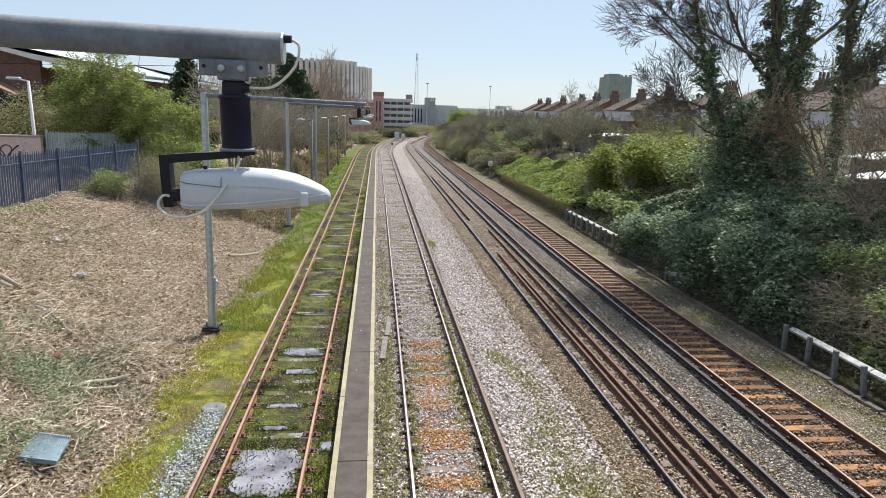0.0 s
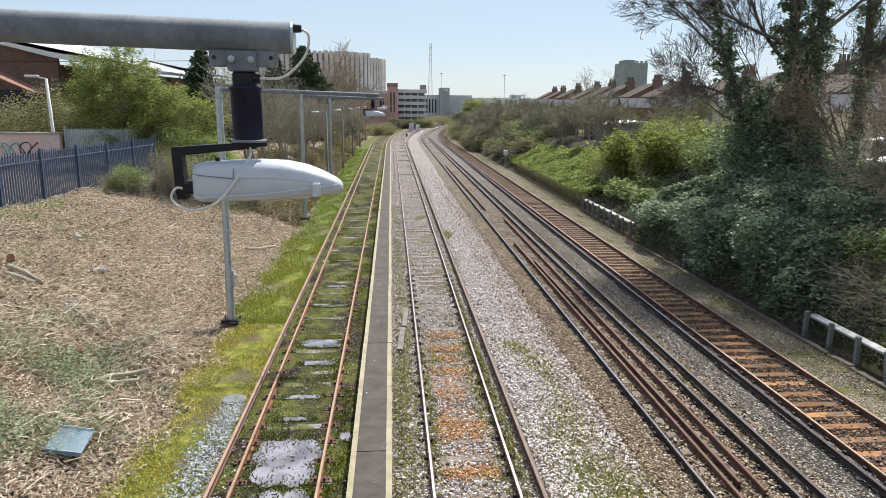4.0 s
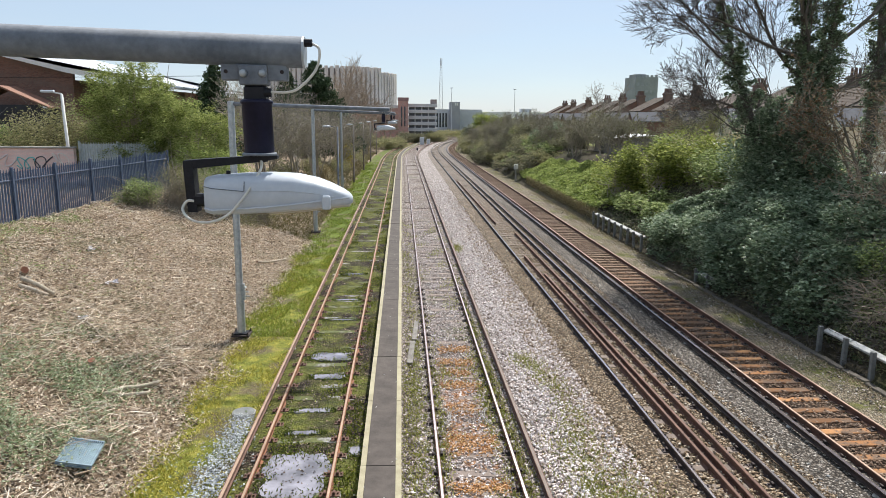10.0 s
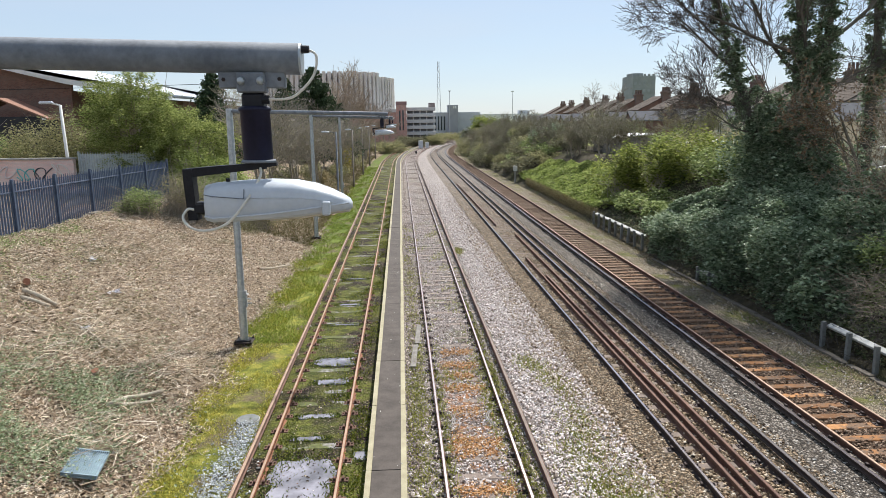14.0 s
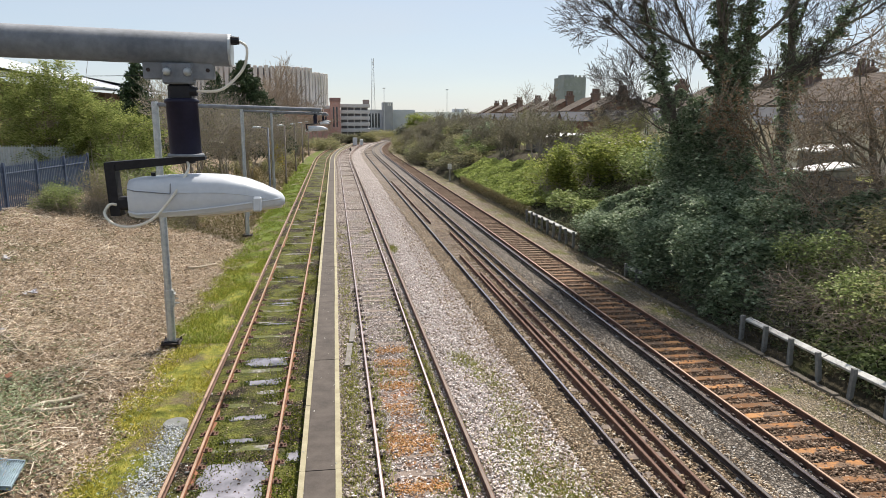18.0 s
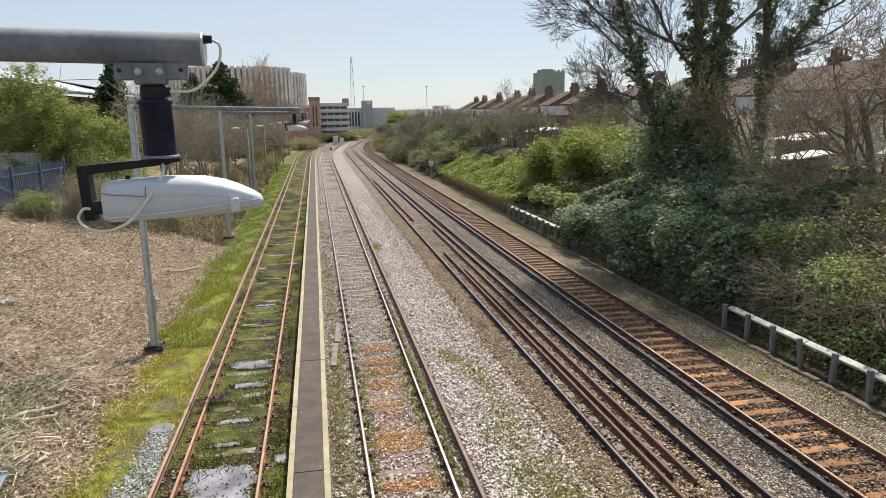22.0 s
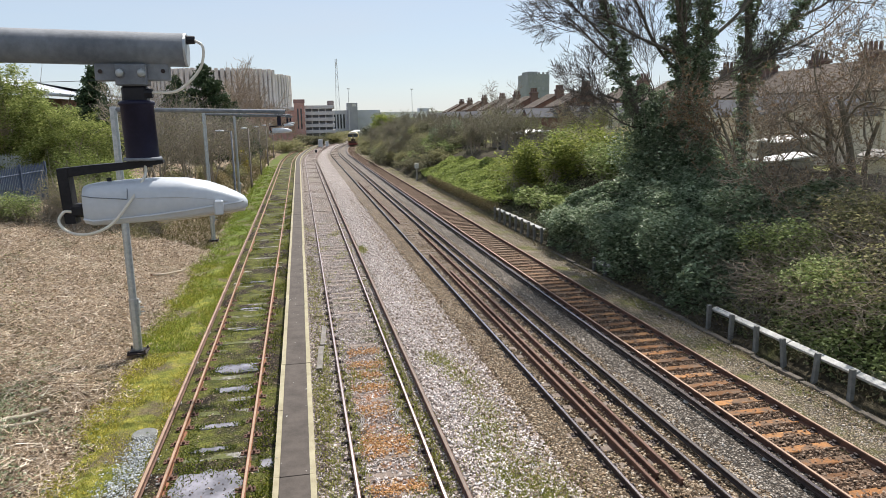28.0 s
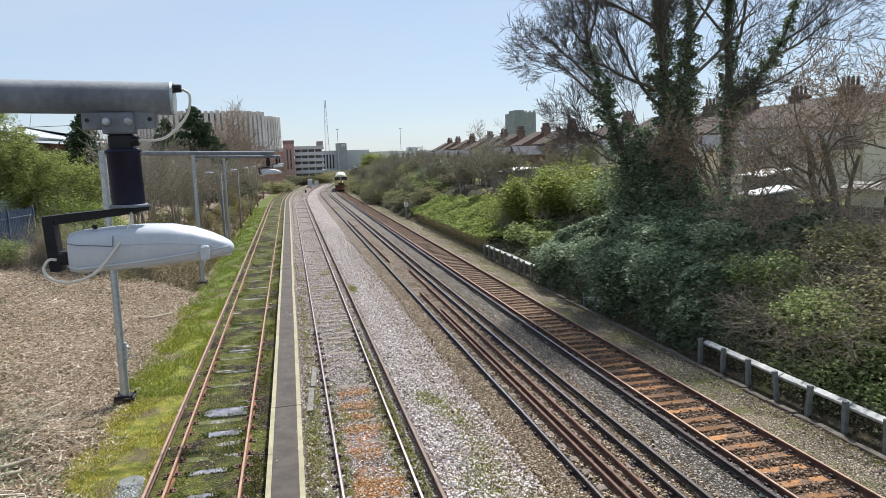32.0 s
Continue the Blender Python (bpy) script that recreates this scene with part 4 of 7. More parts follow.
BARK_PALE = worn("pale_mossy_bark", (0.12, 0.105, 0.075), (0.23, 0.20, 0.15), 5, 0.95, 0, 0.6, 40)
TWIG_BROWN = worn("brown_twigs", (0.24, 0.19, 0.145), (0.42, 0.345, 0.265), 5, 0.9, 0, 0.3, 40)
TWIG_DARK = worn("dark_grey_twigs", (0.055, 0.048, 0.041), (0.115, 0.10, 0.088), 5, 0.9, 0, 0.3, 40)
TWIG_GREY = worn("grey_twigs", (0.23, 0.195, 0.155), (0.38, 0.335, 0.275), 5, 0.9, 0, 0.3, 40)


def grow(r, start, way, length, radius, depth, spread=0.6, up=0.1, kids=(4, 6), curve=0.16, shrink=(0.5, 0.72), out=None, level=0):
    """Limbs as (points, radii, level), each with its side shoots."""
    out = [] if out is None else out
    n = 6 if level < 2 else 4
    p, d = np.array(start, float), np.array(way, float) / np.linalg.norm(way)
    pts, dirs = [p.copy()], [d.copy()]
    for _ in range(n):
        d = d + r.normal(size=3) * curve * (0.45 if level == 0 else 1.0) + np.array([0, 0, up * (0.4 if level == 0 else 1.0)])
        d /= np.linalg.norm(d)
        p = p + d * length / n
        pts.append(p.copy())
        dirs.append(d.copy())
    out.append((np.array(pts), np.linspace(radius, radius * (0.45 if depth else 0.25), n + 1), level))
    if depth:
        for k in range(int(r.integers(kids[0], kids[1] + 1))):
            f = (0.25 if level else 0.35) + (0.75 if level else 0.65) * (k + r.random()) / kids[1]
            f = min(f, 1.0)
            i = min(int(f * n), n - 1)
            at = pts[i] + (pts[i + 1] - pts[i]) * (f * n - i)
            side = np.cross(dirs[i], r.normal(size=3))
            side /= np.linalg.norm(side) + 1e-9
            a = spread * (0.6 + 0.8 * r.random())
            grow(r, at, dirs[i] * math.cos(a) + side * math.sin(a), length * r.uniform(*shrink), radius * (0.46 - 0.18 * f), depth - 1, spread, up, kids, curve * 1.15, shrink, out, level + 1)
    return out


def limbs_geo(limbs, lo, hi, thin=0.004, taper=1.0):
    """Tubes along all limbs of some levels, made together."""
    g = Geo()
    for lv in range(lo, hi + 1):
        some = [(p, rad) for p, rad, k in limbs if k == lv]
        if not some:
            continue
        sides = 8 if lv == 0 else 6 if lv == 1 else 4 if lv == 2 else 3
        p, r = np.array([q for q, _ in some]), np.maximum(np.array([q for _, q in some]) * taper, thin)
        d = np.gradient(p, axis=1)
        d /= np.linalg.norm(d, axis=2, keepdims=True) + 1e-12
        u = np.cross(d, np.array([0.31, 0.87, 0.38]))
        u /= np.linalg.norm(u, axis=2, keepdims=True) + 1e-12
        w = np.cross(d, u)
        a = np.arange(sides) * 2 * np.pi / sides
        v = p[:, :, None] + r[:, :, None, None] * (np.cos(a)[:, None] * u[:, :, None] + np.sin(a)[:, None] * w[:, :, None])
        m, n = p.shape[:2]
        b, i, j = np.meshgrid(np.arange(m), np.arange(n - 1), np.arange(sides), indexing="ij")
        jj = (j + 1) % sides
        k = b * n * sides
        q = np.stack([k + i * sides + j, k + i * sides + jj, k + (i + 1) * sides + jj, k + (i + 1) * sides + j], -1).reshape(-1, 4)
        g.add(v.reshape(-1, 3), q)
    return g


def along(limbs, lo, hi, n, r, fuzz):
    """Random places on the limbs of some levels, within fuzz of them."""
    segs = [(a, b, (ra + rb) / 2) for pts, rad, lv in limbs if lo <= lv <= hi for a, b, ra, rb in zip(pts, pts[1:], rad, rad[1:])]
    if not segs:
        return np.zeros((0, 3))
    a, b = np.array([s[0] for s in segs]), np.array([s[1] for s in segs])
    rr = np.array([s[2] for s in segs])
    L = np.linalg.norm(b - a, axis=1)
    i = r.choice(len(segs), n, p=L / L.sum())
    t = r.random((n, 1))
    off = r.normal(size=(n, 3))
    off /= np.linalg.norm(off, axis=1, keepdims=True)
    return a[i] + (b - a)[i] * t + off * (rr[i][:, None] + fuzz * r.random((n, 1)) ** 1.3)


def bare_tree(label, x, y, z, seed, stems, depth=4, bark=BARK, twig=TWIG_GREY, thin=0.006, leaf=None, leaf_n=0, leaf_size=0.05, ivy=None, name="bare_tree", category="tree", group="", **kw):
    """A tree of one or more stems (lean x, y, length, radius); ivy: (count, thickness, leaf size, levels)."""
    r = np.random.default_rng(seed)
    t = thing(name, label, category, group, at=pose(x, y, z))
    limbs = []
    for dx, dy, ox, oy, length, radius in stems:
        limbs += grow(r, (ox, oy, -0.3), (dx, dy, 1.0), length, radius, depth, **kw)
    solid("trunk", limbs_geo(limbs, 0, 1), bark, t, smooth=True)
    if depth >= 2:
        tagged(solid("branchwork", limbs_geo(limbs, 2, 2, thin), bark, t), kind="stuff")
    if depth >= 3:
        solid("twig_crown", limbs_geo(limbs, 3, 9, thin), twig, t)
    if leaf and leaf_n:
        solid("crown", leaves(Geo(), along(limbs, 2, 9, leaf_n, r, 0.12), leaf_size, r), leaf, t)
    if ivy:
        n, fuzz, size, lv = ivy
        up = along(limbs, 1, 1, n // 3, r, 0.22)
        lump = along(limbs, 0, lv, n, r, fuzz)
        k = np.sin(lump[:, 2] * 2.3 + 2 * np.sin(lump[:, 0] * 3.0)) + 0.8 * r.normal(size=n)
        solid("ivy", leaves(Geo(), np.concatenate([lump[k > -0.6], up[up[:, 2] < 0.5 * up[:, 2].max()]]), size, r, 0.85, flat=0.4), IVY, t, "dark ivy clothing the stems")
    return t


def shrub(label, x, y, rx, ry, h, seed, mat, n, size, twig=TWIG_BROWN, twigs=60, name="shrub", category="shrub", group="", lumps=9, z=None, hollow=0.55, flat=0.45):
    """A bush: stems from the ground and leaves in uneven lumps."""
    r = np.random.default_rng(seed)
    z = float(ground_z(x, y)) if z is None else z
    t = thing(name, label, category, group, at=pose(x, y, z - 0.05))
    c = np.stack([rx * 0.62 * r.normal(size=lumps) * 0.7, ry * 0.62 * r.normal(size=lumps) * 0.7, h * (0.25 + 0.5 * r.random(lumps))], -1)
    c[:, 2] *= np.clip(1.15 - 0.5 * ((c[:, 0] / rx) ** 2 + (c[:, 1] / ry) ** 2), 0.35, 1.1)
    s = np.stack([rx * r.uniform(0.35, 0.6, lumps), ry * r.uniform(0.35, 0.6, lumps), h * r.uniform(0.22, 0.40, lumps)], -1)
    i = r.integers(0, lumps, n)
    d = r.normal(size=(n, 3))
    d /= np.linalg.norm(d, axis=1, keepdims=True)
    k = hollow + (1.08 - hollow) * r.random((n, 1)) ** 0.7
    p = c[i] + d * s[i] * k + 0.05 * h * r.normal(size=(n, 3))
    gz = ground_z(p[:, 0] + x, p[:, 1] + y) - z
    p[:, 2] = np.maximum(p[:, 2], gz + 0.03 + 0.15 * r.random(n))
    g = Geo()
    base = np.stack([rx * 0.28 * r.normal(size=twigs), ry * 0.28 * r.normal(size=twigs), np.zeros(twigs)], -1)
    base[:, 2] = ground_z(base[:, 0] + x, base[:, 1] + y) - z
    aim = c[r.integers(0, lumps, twigs)] + s[r.integers(0, lumps, twigs)] * r.normal(size=(twigs, 3)) * 0.8
    for b, e in zip(base, aim):
        m = (b + e) / 2 + np.array([0, 0, 0.12 * h]) + r.normal(size=3) * 0.06 * h
        g.tube([b, b + (m - b) * 0.5 + r.normal(size=3) * 0.03 * h, m, (m + e) / 2 + r.normal(size=3) * 0.05 * h, e], np.array([0.014, 0.012, 0.009, 0.007, 0.004]) * (0.5 + 0.3 * h), 4, False)
    solid("branchwork", g, twig, t)
    solid("foliage", leaves(Geo(), p, size, r, 0.7, flat=flat), mat, t)
    return t


def conifer(label, x, y, h, rad, seed, n=9000):
    r = np.random.default_rng(seed)
    z = float(ground_z(x, y))
    t = thing("conifer_tree", label, "tree", at=pose(x, y, z))
    solid("trunk", Geo().tube([(0, 0, -0.2), (0.05, 0, h * 0.5), (0, 0, h)], [0.28, 0.17, 0.02], 8), BARK, t, smooth=True)
    g, c = Geo(), []
    for k in range(190):
        f = (k + r.random()) / 190
        a = r.random() * 6.283
        L = rad * (1 - f) ** 0.8 * r.uniform(0.65, 1.1) + 0.25
        zz = h * (0.06 + 0.92 * f)
        tip = np.array([L * math.cos(a), L * math.sin(a), zz + 0.1 * L])
        b = np.array([0, 0, zz - 0.05 * L])
        g.tube([b, (b + tip) / 2 + [0, 0, -0.06 * L], tip], [0.05, 0.03, 0.01], 4, False)
        m = max(10, int(n / 190 * (0.25 + 1.3 * (1 - f))))
        q = r.random((m, 1)) ** 0.7
        c.append(b + (tip - b) * q + r.normal(size=(m, 3)) * np.array([0.26, 0.26, 0.22]) * (0.4 + 0.9 * (1 - f)))
    solid("bough_frame", g, BARK, t)
    solid("crown", leaves(Geo(), np.concatenate(c), 0.36, r, 0.35), CONIFER, t)


# ---- buildings ----
def brick_mat(name, a, b, mortar, scale=1.0):
    m = Mat(name, 0.9, 0, 0.2)
    n = m.node("ShaderNodeTexBrick")
    n.inputs["Color1"].default_value, n.inputs["Color2"].default_value, n.inputs["Mortar"].default_value = (*a, 1), (*b, 1), (*mortar, 1)
    n.inputs["Scale"].default_value, n.inputs["Mortar Size"].default_value = 1.0, 0.012
    n.inputs["Brick Width"].default_value, n.inputs["Row Height"].default_value = 0.225 * scale, 0.075 * scale
    s = m.node("ShaderNodeSeparateXYZ")
    m.link(m.pos, s.inputs[0])
    c = m.node("ShaderNodeCombineXYZ")
    m.link(m.math("ADD", s.outputs[0], s.outputs[1]), c.inputs[0])
    m.link(s.outputs[2], c.inputs[1])
    m.link(c.outputs[0], n.inputs["Vector"])
    m.colour(m.mix(0.4, n.outputs[0], m.ramp(m.noise(0.8, 5), (0.3, 0.35), (0.7, 0.68)), "OVERLAY"))
    return m.m


BRICK = brick_mat("dark_brown_brick", (0.160, 0.083, 0.064), (0.240, 0.125, 0.093), (0.17, 0.14, 0.12))
# red brick made paler and pinker: distance haze put into its colour
BRICK_RED_HAZED = brick_mat("hazed_red_brick", (0.44, 0.20, 0.16), (0.52, 0.26, 0.21), (0.48, 0.40, 0.36))
BRICK_PINK = brick_mat("painted_pink_brick", (0.70, 0.47, 0.42), (0.76, 0.54, 0.48), (0.62, 0.52, 0.48))
BRICK_CHIM = brick_mat("sooty_brick", (0.14, 0.085, 0.07), (0.20, 0.12, 0.10), (0.16, 0.14, 0.125))
RENDER = worn("cream_render", (0.58, 0.51, 0.41), (0.70, 0.63, 0.52), 0.8, 0.9, 0, 0.2, 30)
RIB = worn("pale_ribbed_concrete", (0.50, 0.465, 0.445), (0.62, 0.585, 0.56), 0.3, 0.85, 0, 0.1, 5)
RIB_DARK = worn("dark_glazing_slot", (0.18, 0.165, 0.17), (0.26, 0.24, 0.245), 0.4, 0.5, 0, 0.05, 5)
# parapet concrete lightened to stand in for haze over the distance
DECK_HAZED = worn("hazed_grey_parapet", (0.55, 0.53, 0.52), (0.66, 0.64, 0.62), 0.4, 0.85, 0, 0.1, 5)
# the shade between the car park decks as a colour, lightened for haze
SHADE_IN = worn("painted_deck_shade", (0.17, 0.17, 0.18), (0.24, 0.24, 0.25), 0.5, 0.9)
# this grey carries the far blocks' haze in its base colour
FAR_GREY_HAZED = worn("hazed_grey_cladding", (0.42, 0.44, 0.47), (0.54, 0.56, 0.59), 0.2, 0.8, 0, 0.05, 3)
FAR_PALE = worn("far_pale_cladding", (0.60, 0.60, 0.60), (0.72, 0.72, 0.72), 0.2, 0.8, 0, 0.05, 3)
METAL_ROOF = worn("pale_metal_roof", (0.50, 0.54, 0.58), (0.62, 0.66, 0.70), 0.5, 0.45, 0.2, 0.05, 8)
WHITE_TRIM = worn("white_painted_trim", (0.62, 0.62, 0.60), (0.74, 0.74, 0.72), 2, 0.6)
GLASS = Mat("window_glass", 0.08, 0, 0.6).colour((0.04, 0.05, 0.06)).m
TILE = worn("brown_roof_tiles", (0.07, 0.055, 0.045), (0.145, 0.115, 0.095), 1.5, 0.95, 0, 0.4, 30, 0.2)
TILE_ORANGE = worn("terracotta_tiles", (0.21, 0.105, 0.068), (0.29, 0.15, 0.10), 2, 0.85, 0, 0.4, 30)
SLATE = worn("grey_slates", (0.10, 0.10, 0.11), (0.17, 0.17, 0.18), 1.5, 0.95, 0, 0.3, 30)


def prism(p0, p1, w, z0, ridge, over=0.3):
    """A gable roof between two ends of its ridge; w half width."""
    p0, p1 = np.array(p0, float), np.array(p1, float)
    d = (p1 - p0) / np.linalg.norm(p1 - p0)
    n = np.array([-d[1], d[0]])
    a, b = p0 - d * over, p1 + d * over
    k = (w + over)
    dz = (ridge - z0) * over / w
    g = Geo()
    for s in (-1, 1):
        e0, e1 = a + n * k * s, b + n * k * s
        top = [(*a, ridge), (*b, ridge), (*e1, z0 - dz), (*e0, z0 - dz)]
        g.loft([[top[0], top[1], top[2], top[3]], [(q[0], q[1], q[2] - 0.12) for q in top]])
    return g


def window(parent, lo, hi, normal_axis, sign, frame=0.08, sill=True):
    """A window set on a wall: frame, pane and sill."""
    lo, hi = np.array(lo, float), np.array(hi, float)
    ax = [k for k in range(3) if k != normal_axis]
    g = Geo()
    h, v = ax
    for a, b in (((lo[h], lo[v]), (hi[h], lo[v] + frame)), ((lo[h], hi[v] - frame), (hi[h], hi[v])), ((lo[h], lo[v] + frame), (lo[h] + frame, hi[v] - frame)), ((hi[h] - frame, lo[v] + frame), (hi[h], hi[v] - frame)),
                 (((lo[h] + hi[h]) / 2 - frame / 2, lo[v] + frame), ((lo[h] + hi[h]) / 2 + frame / 2, hi[v] - frame))):
        l3, h3 = np.zeros(3), np.zeros(3)
        l3[normal_axis], h3[normal_axis] = sorted((lo[normal_axis], lo[normal_axis] + sign * 0.07))
        l3[h], l3[v], h3[h], h3[v] = a[0], a[1], b[0], b[1]
        g.box(l3, h3)
    w = solid("window", g, WHITE_TRIM, parent)
    l3, h3 = lo.copy(), hi.copy()
    l3[normal_axis], h3[normal_axis] = sorted((lo[normal_axis], lo[normal_axis] + sign * 0.03))
    solid("pane", Geo().box(l3, h3), GLASS, w)
    if sill:
        l3, h3 = lo.copy(), hi.copy()
        l3[normal_axis], h3[normal_axis] = sorted((lo[normal_axis], lo[normal_axis] + sign * 0.16))
        l3[2], h3[2] = lo[2] - 0.1, lo[2]
        solid("sill", Geo().box(l3, h3), CONCRETE, w)
    return w




# ---- ground cover and loose stones ----
r0 = np.random.default_rng(21)
loose("middle_ballast_stones", scatter(19000, 9.3, 58, 0.05, 2.85, -0.14, r0, 2.1, (1.465, 0.6, 0.72)), 0.066, STONE_M, "loose pinkish ballast stones", r0)
loose("pale_ballast_stones", scatter(21000, 9.3, 62, 2.75, 4.7, -0.115, r0, 2.1), 0.066, STONE_P, "loose pale pink ballast stones", r0)
loose("brown_ballast_stones", scatter(25000, 9.3, 60, 4.5, 8.0, -0.15, r0, 2.1, (6.335, 0.75, 0.72)), 0.066, STONE_B, "loose brown ballast stones", r0)
loose("mixed_ballast_stones", np.concatenate([scatter(5200, 9.3, 55, 3.75, 4.9, -0.105, r0, 2.0), scatter(500, 9.3, 30, 2.8, 4.0, -0.105, r0, 1.6)]), 0.066, STONE_B, "brown stones mixed into pale ballast", r0)
loose("grey_ballast_stones", np.concatenate([scatter(9000, 9.3, 60, 7.7, 9.15, -0.15, r0, 2.0), scatter(2500, 9.3, 60, 10.6, 11.9, -0.15, r0, 2.0)]), 0.066, STONE_G, "loose grey-brown ballast stones", r0)
loose("cess_stones", scatter(9000, 9.3, 60, 10.55, 12.35, -0.165, r0, 2.0), 0.045, STONE_B, "loose tan gravel beside the far rail", r0)
loose("far_track_ballast_stones", scatter(9000, 9.3, 60, 9.15, 10.55, -0.150, r0, 2.0, (9.85, 0.72, 0.59)), 0.066, STONE_D, "loose rusty brown ballast stones between rails", r0)
loose("siding_ballast_stones", scatter(1800, 9.3, 34, -2.95, -0.85, -0.14, r0), 0.045, STONE_B, "loose damp stones in the siding", r0)
rust = np.concatenate([np.stack([c + w * r0.uniform(-1, 1, n) * (0.75 + 0.35 * r0.random(n)), s + L * r0.normal(size=n), -0.122 + 0.01 * r0.normal(size=n)], -1)
                       for c, s, w, L, n in ((1.45, 11.7, 0.60, 0.14, 420), (1.45, 13.5, 0.56, 0.26, 800), (1.4, 15.3, 0.42, 0.2, 220), (1.5, 16.7, 0.52, 0.15, 340),
                                             (1.5, 17.6, 0.42, 0.13, 190), (1.5, 18.4, 0.54, 0.16, 340), (1.5, 19.5, 0.5, 0.15, 260), (1.5, 10.3, 0.62, 0.15, 330), (1.45, 14.5, 0.6, 1.6, 120))])
loose("rusty_ballast_stones", rust, 0.05, STONE_R, "rust-orange stained ballast stones", r0)
grav = np.stack([-3.62 + 0.22 * r0.normal(size=3200) * np.linspace(1.5, 0.7, 3200), np.linspace(9.3, 15.1, 3200), -0.125 + 0.02 * r0.normal(size=3200)], -1)
loose("grey_gravel_patch", grav, 0.045, STONE_W, "heap of white-grey gravel beside the siding rail", r0)

STALK = pieces("dead_stalks", ((0.0, (0.14, 0.098, 0.062)), (0.3, (0.54, 0.42, 0.30)), (0.65, (0.80, 0.66, 0.50)), (1.0, (0.92, 0.83, 0.70))), 0.9, 30)
GRASS = leafy("grass_blades", (0.20, 0.22, 0.05), (0.42, 0.44, 0.11), (0.64, 0.60, 0.24), 0.6, 0.2, 0.5)
DRY_GRASS = leafy("dry_grass", (0.20, 0.16, 0.08), (0.32, 0.26, 0.14), (0.42, 0.36, 0.21), 0.8, 0.2, 0.2)


def litter(n, x0, x1, y0, y1, length, width, seed, tilt=0.25, power=1.5):
    r = np.random.default_rng(seed)
    x, y = x0 + (x1 - x0) * r.random(n), y0 + (y1 - y0) * r.random(n) ** power
    keep = x < -4.45 - 0.3 * np.sin(y * 1.7) - 0.2 * np.sin(y * 4.1) - 0.45 * r.random(n)
    x, y = x[keep], y[keep]
    a = r.random(len(x)) * 6.283
    base = np.stack([x, y, ground_z(x, y) + 0.01 + 0.07 * r.random(len(x))], -1)
    way = np.stack([np.cos(a), np.sin(a), tilt * r.normal(size=len(x))], -1)
    return strands(Geo(), base, way, length, width, r, 0.7)


tagged(solid("dead_stalk_litter", litter(58000, -15.5, -4.0, 9, 44, 0.20, 0.0078, 31, 0.35), STALK), "cut brown bramble stalks strewn over the bank", "litter", kind="stuff")
tagged(solid("cut_twig_litter", litter(1700, -15.0, -5.0, 9, 40, 0.5, 0.009, 32, 0.4), STALK), "long cut pale twigs strewn over the bank", "litter", kind="stuff")

lr = np.random.default_rng(33)
lx, ly = -15.5 + 11.3 * lr.random(42000), 9 + 33 * lr.random(42000) ** 1.5
on = lx < -4.5 - 0.3 * np.sin(ly * 1.7) - 0.2 * np.sin(ly * 4.1) - 0.5 * lr.random(len(lx))
lx, ly = lx[on], ly[on]
tagged(solid("dead_leaf_litter", leaves(Geo(), np.stack([lx, ly, ground_z(lx, ly) + 0.015 + 0.07 * lr.random(len(lx))], -1), 0.078, lr, 0.55, 0.4, 0.35), pieces("dead_leaves", ((0.0, (0.07, 0.05, 0.034)), (0.35, (0.42, 0.31, 0.21)), (0.75, (0.70, 0.565, 0.42)), (1.0, (0.82, 0.73, 0.61))), 0.9, 30)), "curled brown dead leaves strewn over the bank", "litter", kind="stuff")


def tufts(n, s0, s1, o0, o1, z, height, seed, power=1.6, lean=0.5, clump=0.0):
    """Grass blades, in patches if clump is given."""
    r = np.random.default_rng(seed)
    s, o = s0 + (s1 - s0) * r.random(n) ** power, o0 + (o1 - o0) * r.random(n)
    if clump:
        k = np.sin(s * 1.9 + 2 * np.sin(o * 2.2)) + np.sin(o * 3.7 + 1.5 * np.sin(s * 0.8)) + 0.5 * r.normal(size=n)
        s, o = s[k > clump], o[k > clump]
    p = on_line(s, o, z, BEND_AB)
    way = np.stack([lean * r.normal(size=len(s)), lean * r.normal(size=len(s)), np.ones(len(s))], -1)
    return blades(Geo(), p, way, height, 0.013, r)


tagged(solid("verge_grass", tufts(42000, 9, 34, -5.45, -3.2, -0.195, 0.07, 41, 1.3, 0.9, -0.5), leafy("moss_and_grass_blades", (0.32, 0.33, 0.07), (0.60, 0.57, 0.13), (0.82, 0.72, 0.24), 0.6, 0.2, 0.5)), "short yellow-green grass and moss on the verge", "grass", kind="stuff")
tagged(solid("far_verge_grass", tufts(26000, 21, 105, -5.5, -3.2, -0.19, 0.13, 46, 1.4, 0.7, -0.9), leafy("fresh_grass_blades", (0.22, 0.28, 0.05), (0.40, 0.49, 0.10), (0.58, 0.60, 0.20), 0.6, 0.2, 0.5)), "fresh green grass along the verge", "grass", kind="stuff")
tagged(solid("siding_moss", tufts(34000, 9, 60, -2.75, -0.82, -0.14, 0.055, 42, 1.5, 0.8, 0.35), leafy("dark_moss", (0.10, 0.13, 0.022), (0.23, 0.27, 0.045), (0.42, 0.42, 0.08), 0.7, 0.2, 0.5)), "dark green moss between the siding's rails", "moss", kind="stuff")
tagged(solid("ballast_weeds", tufts(16000, 9, 45, 0.02, 2.8, -0.15, 0.06, 43, 1.4, 0.8, 0.75), GRASS), "small green weeds in the ballast", "weeds", kind="stuff")
wr = np.random.default_rng(44)
